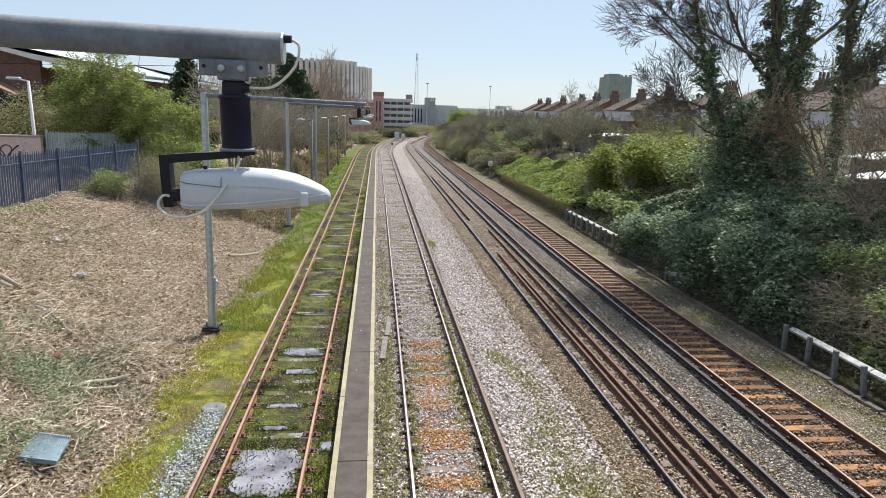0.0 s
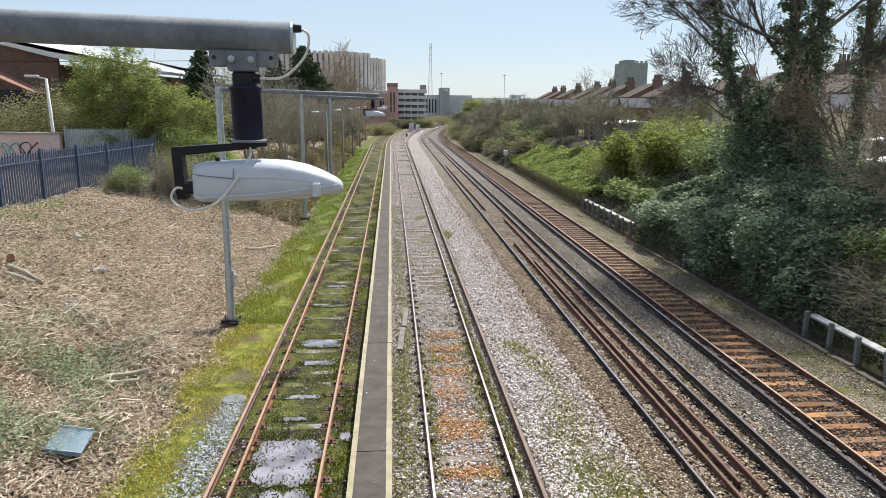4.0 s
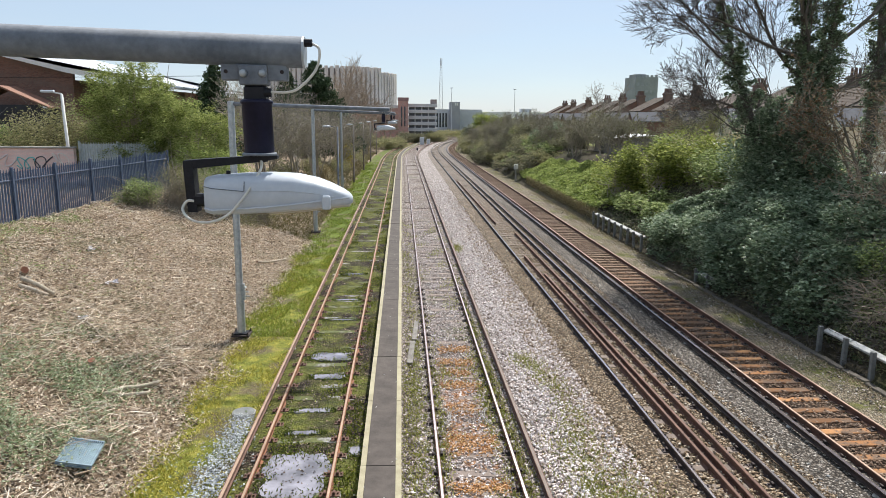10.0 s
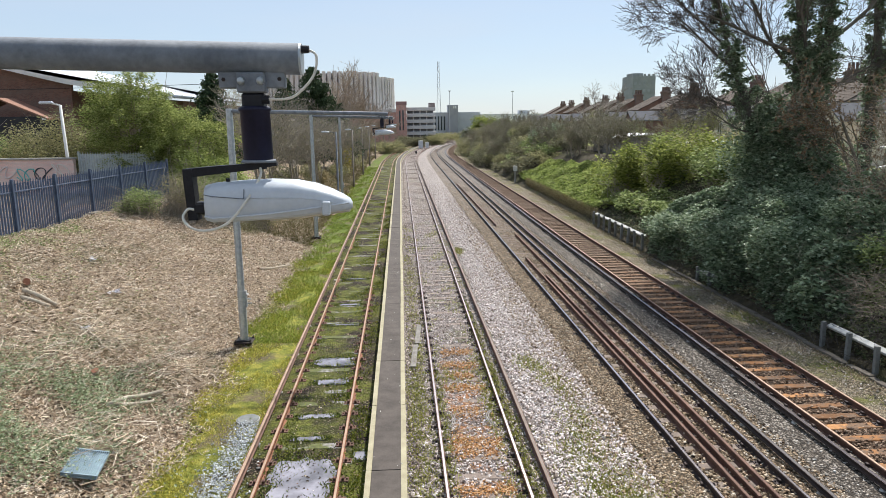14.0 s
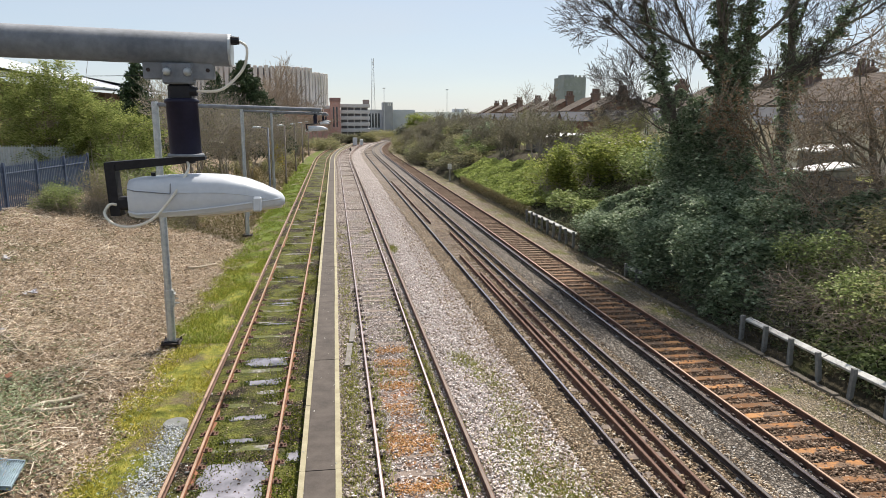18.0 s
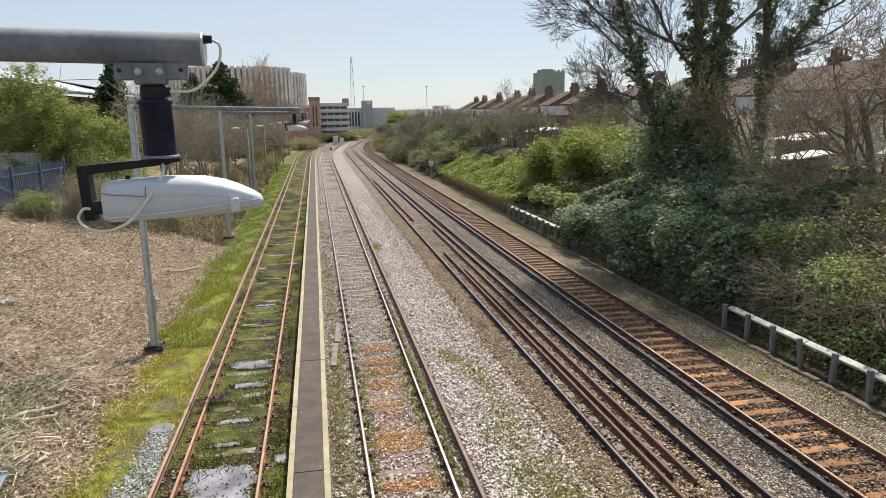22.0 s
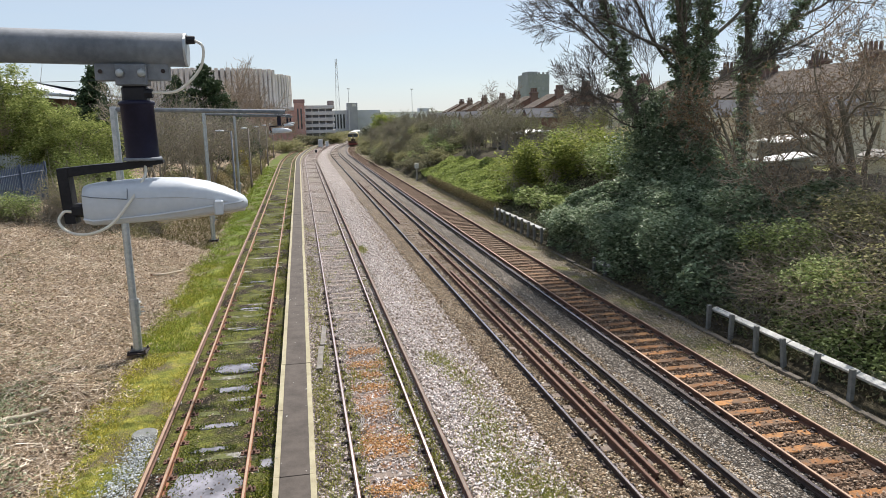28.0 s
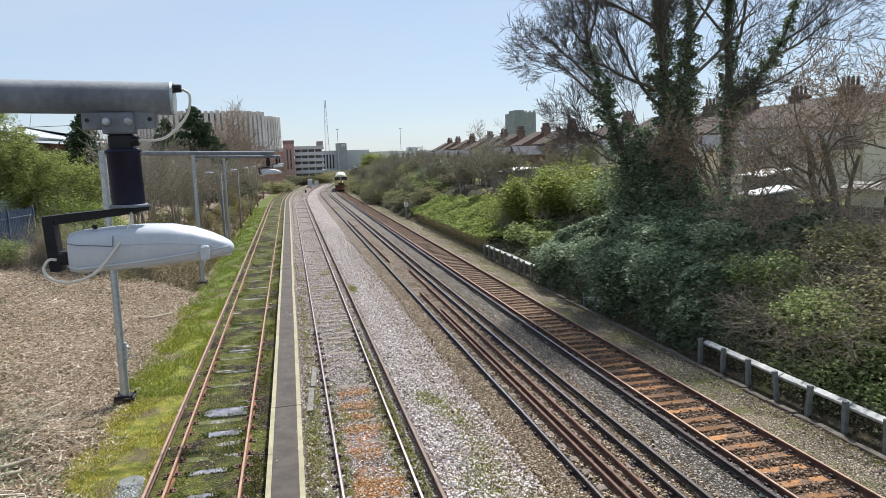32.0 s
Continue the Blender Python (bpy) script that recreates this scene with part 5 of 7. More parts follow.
wp = np.concatenate([np.stack([x + w * wr.normal(size=n), y + L * wr.normal(size=n), np.full(n, -0.125)], -1) for x, y, w, L, n in
                     ((3.42, 18.3, 0.18, 0.4, 520), (3.73, 17.4, 0.2, 0.5, 560), (4.0, 16.5, 0.18, 0.5, 420), (3.95, 14.7, 0.22, 0.6, 560), (3.75, 13.4, 0.28, 0.6, 700), (3.5, 12.6, 0.3, 0.7, 420), (3.7, 11.6, 0.36, 0.7, 1900), (4.15, 11.2, 0.3, 0.6, 1100),
                      (3.8, 10.2, 0.45, 0.5, 1800), (2.95, 35.5, 0.12, 0.5, 500), (2.3, 17.2, 0.10, 1.2, 700), (2.35, 13.0, 0.10, 1.6, 800), (2.3, 22.0, 0.07, 2.2, 600), (0.25, 15.0, 0.2, 1.3, 800), (0.3, 11.5, 0.22, 1.2, 700), (0.35, 18.5, 0.12, 1.6, 500),
                      (0.85, 14.5, 0.08, 2.6, 700), (2.0, 15.5, 0.08, 2.0, 500), (1.1, 17.6, 0.12, 0.5, 140), (0.3, 26.0, 0.15, 5.0, 900))])
tagged(solid("pale_ballast_weeds", blades(Geo(), wp, np.stack([0.8 * wr.normal(size=len(wp)), 0.8 * wr.normal(size=len(wp)), np.ones(len(wp))], -1), 0.08, 0.010, wr), GRASS), "patch of green weeds growing through pale ballast", "weeds", kind="stuff")


def ground_ivy(name, label, n, cx, cy, rx, ry, size, mat, seed, lift=0.12, edge=1.0):
    r = np.random.default_rng(seed)
    x, y = cx + rx * r.normal(size=n) * 0.55, cy + ry * r.normal(size=n) * 0.55
    k = np.sin(x * 2.6 + 1.5 * np.sin(y * 1.3)) + np.sin(y * 2.1) + 0.6 * r.normal(size=n)
    x, y = x[k > -edge], y[k > -edge]
    p = np.stack([x, y, ground_z(x, y) + 0.03 + lift * r.random(len(x))], -1)
    tagged(solid(name, leaves(Geo(), p, size, r, 0.8, flat=0.7), mat), label, "ground cover", kind="stuff")


ground_ivy("ivy_patch", "low green ivy creeping over cut stalks", 17000, -7.75, 13.9, 2.1, 3.8, 0.062, leafy("pale_ivy", (0.13, 0.17, 0.075), (0.31, 0.36, 0.20), (0.52, 0.56, 0.40), 0.5, 0.3, 0.35), 51, 0.24, 0.3)
ground_ivy("ivy_fringe", "thin green growth below the fence", 3500, -13.3, 25.5, 1.2, 6.0, 0.07, BRAMBLE, 53, 0.1, 0.3)
ground_ivy("ivy_sprigs", "sparse ivy sprigs among dead stalks", 2600, -10.5, 20.0, 3.0, 7.0, 0.07, BRAMBLE, 52, 0.1, -0.3)

sp = np.random.default_rng(55)
sx = np.stack([-0.4 + 0.22 * sp.normal(size=60), 9.5 + 30 * sp.random(60) ** 1.4, np.full(60, 0.212)], -1)
tagged(solid("walkway_scraps", leaves(Geo(), sx, 0.045, sp, 0.35, flat=0.95), worn("pale_scraps", (0.5, 0.48, 0.44), (0.75, 0.73, 0.7))), "tiny pale scraps scattered on the walkway", "litter", kind="stuff")

# ---- small things on the left ----
WET = [(-2.05, 12.3, 0.64, 0.95), (-2.0, 10.6, 0.58, 0.7), (-2.02, 18.95, 0.60, 0.36), (-1.95, 17.4, 0.46, 0.2), (-2.1, 15.25, 0.45, 0.12), (-2.15, 14.1, 0.4, 0.1), (-0.98, 13.25, 0.15, 0.22), (-2.0, 22.6, 0.5, 0.12), (-2.05, 25.2, 0.5, 0.15), (-2.1, 29.5, 0.5, 0.14)]
for k, (x, y, a, b) in enumerate(WET):
    rr = np.random.default_rng(60 + k)
    n = 40
    ang = np.arange(n) * 2 * np.pi / n
    w = (np.abs(np.cos(ang)) ** 4 + np.abs(np.sin(ang)) ** 4) ** -0.25 * 0.94 + 0.03 * np.sin(2 * ang + rr.random() * 6) + 0.05 * np.sin(3 * ang + rr.random() * 6) + 0.06 * np.sin(5 * ang + rr.random() * 6) + 0.07 * np.sin(9 * ang + rr.random() * 6)
    ring = np.stack([x + a * w * np.cos(ang), y + b * w * np.sin(ang)], -1)
    mid = np.array([[x, y]])
    g = Geo().loft([np.c_[ring, np.full(n, -0.21)], np.c_[ring, np.full(n, -0.112)], np.c_[mid + (ring - mid) * 0.5, np.full(n, -0.1119)], np.c_[mid + (ring - mid) * 0.02, np.full(n, -0.1118)]])
    tagged(solid("puddle", g, WATER), "shallow rain puddle reflecting the sky between sleepers", "puddle", "puddles in the siding")

fr0 = np.random.default_rng(65)
fringe = []
for x, y, a, b in WET:
    n = int(420 * (a + b))
    ang = fr0.random(n) * 2 * np.pi
    w = (np.abs(np.cos(ang)) ** 4 + np.abs(np.sin(ang)) ** 4) ** -0.25
    q = 0.98 + 0.10 * np.sin(7 * ang + x * 9) + 0.16 * fr0.normal(size=n)
    fringe.append(np.stack([x + a * w * q * np.cos(ang), y + b * w * q * np.sin(ang), np.full(n, -0.12)], -1))
fringe = np.concatenate(fringe)
tagged(solid("puddle_fringe", blades(Geo(), fringe, np.stack([0.8 * fr0.normal(size=len(fringe)), 0.8 * fr0.normal(size=len(fringe)), np.ones(len(fringe))], -1), 0.06, 0.012, fr0), leafy("wet_moss", (0.06, 0.08, 0.02), (0.15, 0.19, 0.035), (0.32, 0.32, 0.07), 0.7, 0.2, 0.25)), "dark moss fringing the puddles", "moss", kind="stuff")
dr = np.random.default_rng(66)
dp = np.concatenate([np.stack([x + a * 0.9 * dr.normal(size=n) * 0.6, y + b * 0.9 * dr.normal(size=n) * 0.6, np.full(n, -0.106)], -1) for (x, y, a, b), n in zip(WET[:4], (70, 50, 14, 12))])
tagged(solid("puddle_debris", leaves(Geo(), dp, 0.05, dr, 0.8, flat=0.95), leafy("sodden_dead_leaves", (0.03, 0.02, 0.012), (0.07, 0.04, 0.022), (0.17, 0.09, 0.05), 0.6, 0.3, 0.05)), "dark dead leaves floating on the puddles", "leaves", kind="stuff")

LOG = worn("pale_cut_wood", (0.30, 0.25, 0.18), (0.50, 0.44, 0.35), 8, 0.9, 0, 0.4, 40)
LOG_END = worn("fresh_cut_red_wood", (0.24, 0.10, 0.06), (0.34, 0.16, 0.1), 12, 0.9)


def log(label, pts, radius, end=LOG_END):
    p = np.array(pts, float)
    p[:, 2] = ground_z(p[:, 0], p[:, 1]) + p[:, 2]
    t = thing("cut_log", label, "log", "cut logs on the bank")
    solid("stem", Geo().tube(smooth_line(p, 3), np.linspace(radius, radius * 0.75, 3 * (len(p) - 1) + 1), 8), LOG, t, smooth=True)
    d = (p[0] - p[1]) / np.linalg.norm(p[0] - p[1])
    solid("cut_end", Geo().tube([p[0] - d * 0.002, p[0] + d * 0.006], radius * 0.96, 8), end, t)


log("pale forked cut log lying on the bank", [(-6.75, 14.95, 0.1), (-6.5, 15.5, 0.13), (-6.25, 15.8, 0.12), (-5.95, 16.35, 0.1)], 0.06)
log("pale forked cut log lying on the bank", [(-6.7, 15.05, 0.12), (-6.35, 15.3, 0.1), (-5.95, 15.75, 0.12)], 0.055)
log("pale cut log lying among dead stalks", [(-10.95, 20.0, 0.1), (-10.5, 19.95, 0.14), (-10.0, 19.85, 0.1)], 0.075)
log("pale cut log lying among dead stalks", [(-10.75, 19.45, 0.1), (-10.4, 19.5, 0.12), (-10.05, 19.6, 0.1)], 0.065)
log("red-brown cut stump on the bank", [(-11.1, 20.5, 0.2), (-11.25, 20.9, 0.06)], 0.11)
log("pale cut branch lying on the bank", [(-8.65, 18.7, 0.1), (-8.3, 18.4, 0.14), (-8.0, 18.0, 0.12), (-7.75, 17.85, 0.1)], 0.03)
log("grey fallen branch beside the verge", [(-6.3, 29.8, 0.1), (-5.9, 30.6, 0.13), (-5.5, 32.3, 0.1)], 0.05)
log("grey cut stub standing in ivy", [(-7.5, 16.3, 0.22), (-7.52, 16.4, 0.0)], 0.09)

hr = np.random.default_rng(67)
hx = np.concatenate([np.stack([x + a * hr.normal(size=n), y + b * hr.normal(size=n)], -1) for x, y, a, b, n in
                     ((-8.9, 19.9, 0.5, 0.7, 260), (-8.1, 18.8, 0.45, 0.6, 260), (-5.95, 17.9, 0.35, 0.5, 320), (-6.4, 13.6, 0.4, 0.9, 260), (-9.4, 16.4, 0.6, 0.8, 220), (-9.5, 28.5, 1.2, 1.2, 320), (-12.0, 31.0, 0.9, 1.0, 260), (-7.2, 24.0, 0.8, 1.2, 200))])
hp = np.c_[hx, ground_z(hx[:, 0], hx[:, 1]) + 0.05 + 0.16 * hr.random(len(hx))]
ha = hr.random(len(hx)) * 6.283
tagged(solid("brushwood", strands(Geo(), hp, np.stack([np.cos(ha), np.sin(ha), 0.3 * hr.normal(size=len(hx))], -1), 0.6, 0.009, hr, 0.7), STALK), "heaps of pale cut brushwood on the bank", "brushwood", kind="stuff")

RAG = worn("pale_torn_plastic", (0.45, 0.45, 0.5), (0.65, 0.65, 0.7), 9, 0.5)
for x, y, a, lab in ((-9.33, 22.1, 0.14, "pale scrap of litter on the bank"), (-8.85, 19.0, 0.16, "bluish scrap of torn plastic on the bank"), (-10.9, 24.5, 0.13, "pale scrap of litter on the bank")):
    q = np.random.default_rng(int(-x * 100))
    g = Geo()
    for _ in range(5):
        o = q.normal(size=3) * a * 0.5
        g.sheet(np.array([[(o[0] + u * a, o[1] + v * a, abs(o[2]) * 0.6 + 0.03 * q.normal()) for u in (-0.5, 0, 0.5)] for v in (-0.5, 0, 0.5)]))
    tagged(solid("litter_scrap", g, RAG, at=pose(x, y, float(ground_z(x, y)) + 0.06)), lab, "litter", "scraps of litter")


def grate():
    t = thing("metal_grate", "blue-grey steel grating lying on the bank", "grate", at=pose(-6.08, 12.45, float(ground_z(-6.08, 12.45)) + 0.21, 4, 14, 8))
    mt = worn("blue_grey_steel", (0.12, 0.17, 0.21), (0.26, 0.36, 0.42), 6, 0.5, 0.2)
    for y in (-0.42, 0.42):
        solid("end_bar", Geo().box((-0.31, y - 0.012, -0.02), (0.31, y + 0.012, 0.02)), mt, t)
    bar = Geo().box((-0.006, -0.408, -0.018), (0.006, 0.408, 0.018)).mesh("bar", mt)
    for x in np.linspace(-0.30, 0.30, 17):
        solid("bar", bar, None, t, at=pose(x, 0, 0))
    solid("tray", Geo().box((-0.31, -0.44, -0.06), (0.31, 0.44, -0.025)), mt, t)


grate()
mh = thing("manhole_cover", "round pale concrete manhole cover beside the siding", "manhole cover", at=pose(-3.68, 15.25, -0.16))
solid("ring", Geo().tube([(0, 0, -0.08), (0, 0, 0.035), (0, 0, 0.04)], [0.27, 0.27, 0.255], 24), CONCRETE, mh)
solid("cover", Geo().tube([(0, 0, 0.02), (0, 0, 0.052), (0, 0, 0.056)], [0.25, 0.25, 0.24], 24), WOOD_DARK_GREY, mh, "flat grey cover")


def plank(label, x, y, z, L, w, turn):
    tagged(solid("timber_board", Geo().box((-w / 2, -L / 2, -0.03), (w / 2, L / 2, 0.03), 0.006), WOOD_GREY, at=pose(x, y, z, 0, 0, turn)), label, "board", "boards beside the walkway")


plank("weathered grey timber board lying beside the walkway", 0.26, 19.2, -0.10, 1.9, 0.16, -3.5)
plank("weathered grey timber board lying beside the walkway", 0.42, 21.25, -0.10, 1.9, 0.15, -3.5)
for x, y, dx in ((0.93, 14.75, 1), (2.0, 14.75, -1)):
    for k in range(2):
        a = np.linspace(-1.2, 1.2, 12)
        ob = solid("bond_cable", Geo().tube(np.stack([x + dx * (0.04 + (0.2 + 0.05 * k) * np.cos(a)) - dx * 0.12, y + (0.42 + 0.05 * k) * np.sin(a), -0.10 + 0.03 * np.cos(a)], -1), 0.011, 6), CONCRETE, smooth=True)
        tagged(ob, "thin grey bonding cable looped beside a rail", "cable", "rail bonding cables")

# ---- right of the line: cable trough and timber barrier ----
tr = thing("cable_trough", "low concrete cable trough along the foot of the bank", "cable trough", kind="structure")
lid = Geo().box((-0.085, -0.485, -0.12), (0.085, 0.485, 0.0), 0.012).mesh("trough_lid", worn("mossy_brown_concrete", (0.075, 0.064, 0.052), (0.165, 0.142, 0.115), 4, 0.95, 0, 0.4, 50))
rr = np.random.default_rng(70)
for y in np.arange(3, 33, 1.0):
    solid("trough_lid", lid, None, tr, at=pose(12.26 + 0.02 * rr.normal(), y, -0.115 + 0.012 * rr.normal(), rr.normal() * 1.2, rr.normal() * 1.5, rr.normal() * 1.5))


def barrier(label, y0, y1, spacing, x=12.62, z=-0.25, top=0.56, droop=0.0, seed=0):
    r = np.random.default_rng(seed)
    t = thing("timber_barrier", label, "barrier", "low timber barriers at the foot of the bank")
    post = Geo().box((-0.06, -0.06, z - 0.2), (0.06, 0.06, top + 0.06), 0.008).mesh("post", WOOD_DARK_GREY)
    ys = np.arange(y0, y1 + 0.01, spacing)
    for y in ys:
        solid("post", post, None, t, at=pose(x - 0.10, y, 0, r.normal() * 1.5, r.normal() * 2, 0))
    for a, b in zip(ys[:-1:2], list(ys[2::2]) + [ys[-1]]):
        if b > a:
            k = r.normal() * 0.012
            m = pose(x + 0.06, (a + b) / 2, top - 0.07 + k - droop, math.degrees(math.atan2(r.normal() * 0.02, b - a)), -24, 0)
            solid("rail_board", Geo().box((-0.09, -(b - a) / 2 + 0.01, -0.04), (0.09, (b - a) / 2 - 0.01, 0.04), 0.008, m), WOOD_PALE, t, "pale weathered plank")


barrier("low timber barrier of bleached planks on grey posts", 1.4, 19.1, 1.18, seed=1)
barrier("low bleached timber barrier half buried in ivy", 34.8, 44.0, 1.15, top=0.62, seed=2)
barrier("broken piece of timber barrier in the ivy", 26.8, 28.0, 1.15, top=0.35, droop=0.05, seed=3)

# ---- right bank: growth ----
gr = np.random.default_rng(54)
n = 22000
gy = 45.5 + 30 * gr.random(n) ** 1.1
gx = 12.95 + (5.2 - 0.06 * (gy - 45)) * gr.random(n) ** 0.9
mound = 0.45 + 0.35 * np.sin(gx * 1.7 + np.sin(gy * 0.7)) * np.sin(gy * 0.8)
tagged(solid("bank_greenery", leaves(Geo(), np.stack([gx, gy, ground_z(gx, gy) + mound * gr.random(n) ** 0.4 + 0.05], -1), 0.23, gr, 0.7, flat=0.4), FRESH), "bright green leafy growth carpeting the bank", "ground cover", kind="stuff")
n = 42000
gy = 8.5 + 37 * gr.random(n) ** 1.1
gx = 12.75 + 7.5 * gr.random(n) ** 1.25
tagged(solid("bank_litter_leaves", leaves(Geo(), np.stack([gx, gy, ground_z(gx, gy) + (0.10 + 0.28 * np.clip(np.sin(gx * 2.1 + np.sin(gy * 1.3)) * np.sin(gy * 1.7 + 1) + 0.35, 0, 1)) * gr.random(n) ** 0.5], -1), 0.1, gr, 0.75, flat=0.5), leafy("mixed_bank_leaves", (0.06, 0.085, 0.038), (0.15, 0.18, 0.085), (0.36, 0.32, 0.20), 0.6, 0.3, 0.2)), "ivy and dead leaves on the shaded bank", "ground cover", kind="stuff")
n = 9000
gy = 9 + 55 * gr.random(n) ** 1.3
gx = 12.0 + 1.2 * gr.random(n) ** 1.5
tagged(solid("bank_foot_grass", blades(Geo(), np.stack([gx, gy, ground_z(gx, gy)], -1), np.stack([0.7 * gr.normal(size=n), 0.7 * gr.normal(size=n), np.ones(n)], -1), 0.15, 0.008, gr), DRY_GRASS), "dry grass along the foot of the bank", "grass", kind="stuff")

n = 22000
gy = 38 + 95 * gr.random(n) ** 1.3
gx = -5.2 - 4.2 * gr.random(n) ** 1.2 + np.where(gy < 114, 0, np.maximum(gy - 114, 0) ** 2 / 920.0)
tagged(solid("rough_grass", blades(Geo(), np.stack([gx, gy, ground_z(gx, gy)], -1), np.stack([0.7 * gr.normal(size=n), 0.7 * gr.normal(size=n), np.ones(n)], -1), 0.34, 0.012, gr), leafy("rough_dry_grass", (0.12, 0.11, 0.04), (0.27, 0.235, 0.11), (0.45, 0.40, 0.24), 0.8, 0.2, 0.3)), "rough dry grass and stalks beside the siding", "grass", kind="stuff")
n = 5000
gy = 44.5 + 26 * gr.random(n)
tagged(solid("bank_edge_straw", strands(Geo(), np.stack([12.75 + 0.35 * gr.random(n), gy, -0.15 + 0.95 * gr.random(n) ** 0.7], -1), np.stack([-0.5 * gr.random(n), 0.5 * gr.normal(size=n), -1 + 0.8 * gr.normal(size=n)], -1), 0.3, 0.01, gr), DRY_GRASS), "dry brown straw hanging over the foot of the bank", "grass", kind="stuff")

n = 12000
gy = 9.5 + 48 * gr.random(n) ** 1.4
gx = 10.75 + 1.6 * gr.random(n)
kk = np.sin(gy * 1.3 + 2 * np.sin(gx * 2.0)) + np.sin(gx * 4.1 + gy * 0.7) + 0.5 * gr.normal(size=n) + (gx > 11.6) * 0.5
gx, gy = gx[kk > 0.3], gy[kk > 0.3]
tagged(solid("cess_weeds", blades(Geo(), np.stack([gx, gy, np.full(len(gx), -0.18)], -1), np.stack([0.8 * gr.normal(size=len(gx)), 0.8 * gr.normal(size=len(gx)), np.ones(len(gx))], -1), 0.08, 0.007, gr), leafy("grey_green_weeds", (0.09, 0.10, 0.035), (0.19, 0.20, 0.07), (0.32, 0.30, 0.14), 0.7, 0.2, 0.3)), "sparse grey-green weeds in the gravel beside the far rail", "weeds", kind="stuff")
n = 1300
gy = 17 + 28 * gr.random(n) ** 1.3
gx = 12.5 + 0.9 * gr.random(n)
tagged(solid("bank_foot_twigs", strands(Geo(), np.stack([gx, gy, ground_z(gx, gy) + 0.05 + 0.75 * gr.random(n) ** 1.3 * (gx - 12.2)], -1), np.stack([-0.5 + 0.8 * gr.normal(size=n), 0.9 * gr.normal(size=n), 0.5 * gr.normal(size=n)], -1), 0.5, 0.009, gr, 0.7), TWIG_DARK), "tangled brown bramble stems at the foot of the ivy", "stems", kind="stuff")

IVG = "ivy-covered bushes on the bank"


def blanket(name, label, n, x0, x1, y0, y1, front, height, size, mat, seed, thick=0.3, bump=0.45):
    """Leaves covering a slope: a swelling surface that rises steeply at x0 and follows the ground behind."""
    r = np.random.default_rng(seed)
    x, y = x0 + (x1 - x0) * r.random(n) ** 1.15, y0 + (y1 - y0) * r.random(n) ** 1.1
    swell = 0.5 * np.sin(x * 1.9 + 1.6 * np.sin(y * 0.9 + seed)) + 0.5 * np.sin(y * 1.35 + 1.2 * np.sin(x * 1.3)) + 0.3 * np.sin(x * 4.3 + y * 3.1) * np.sin(y * 2.7 - x)
    edge = x0 + 0.25 * np.sin(y * 1.1 + seed) + 0.15 * np.sin(y * 2.9)
    ends = step(y0 - 0.3, y0 + 1.0, y) * (1 - step(y1 - 1.2, y1 + 0.2, y))
    h = step(0, front, x - edge) * (height - 0.12 * (x - x0) + bump * swell) * (0.25 + 0.75 * ends)
    x = x[h > 0.05]
    y, h = y[h > 0.05] if len(y) != len(x) else y, h[h > 0.05]
    p = np.stack([x, y, ground_z(x, y) + h - thick * r.random(len(x)) ** 2 + 0.05 * r.normal(size=len(x))], -1)
    tagged(solid(name, leaves(Geo(), p, size, r, 0.8, flat=0.62), mat), label, "ground cover", kind="stuff")


blanket("ivy_blanket", "dense dark green ivy blanketing the bank", 50000, 12.55, 18.6, 19.6, 35.2, 1.2, 1.75, 0.165, IVY, 151)
blanket("bramble_blanket", "tangled olive-green brambles covering the bank", 34000, 12.95, 18.5, 9.0, 20.2, 1.6, 0.95, 0.115, BRAMBLE, 152, 0.4)
for k, (x, y, rx, ry, h, nl) in enumerate(((13.6, 33.0, 1.4, 1.9, 1.7, 9000), (13.7, 29.8, 1.5, 2.0, 2.0, 10000), (14.0, 26.4, 1.8, 2.2, 2.3, 12000), (14.2, 23.0, 1.8, 2.1, 2.2, 12000), (16.8, 28.0, 2.2, 3.0, 1.8, 9000), (17.2, 23.8, 2.3, 2.6, 1.3, 9000), (13.5, 20.6, 1.0, 1.0, 1.3, 6000))):
    shrub("dense dark green ivy mound hanging over the barrier", x, y, rx, ry, h, 80 + k, IVY, int(nl * 0.65), 0.16, TWIG_DARK, 26, "ivy_bush", "bush", IVG, 13, hollow=0.75, flat=0.7)
for k, (x, y, rx, ry, h, nl, mt) in enumerate(((15.2, 19.4, 1.8, 1.6, 1.9, 11000, BRAMBLE), (14.9, 16.4, 1.6, 1.9, 1.5, 9500, BRAMBLE), (16.6, 14.2, 2.2, 2.2, 2.4, 11000, OLIVE), (15.3, 12.3, 1.7, 1.8, 1.6, 8000, BRAMBLE), (18.2, 18.2, 2.4, 2.6, 1.2, 9000, OLIVE), (18.4, 12.5, 2.4, 2.4, 2.4, 10000, BRAMBLE))):
    shrub("tangled olive-green bramble bush on the bank", x, y, rx, ry, h, 90 + k, mt, int(nl * 0.6), 0.105, TWIG_GREY, 130, "bramble_bush", "bush", "bramble bushes on the bank", 12, hollow=0.5)
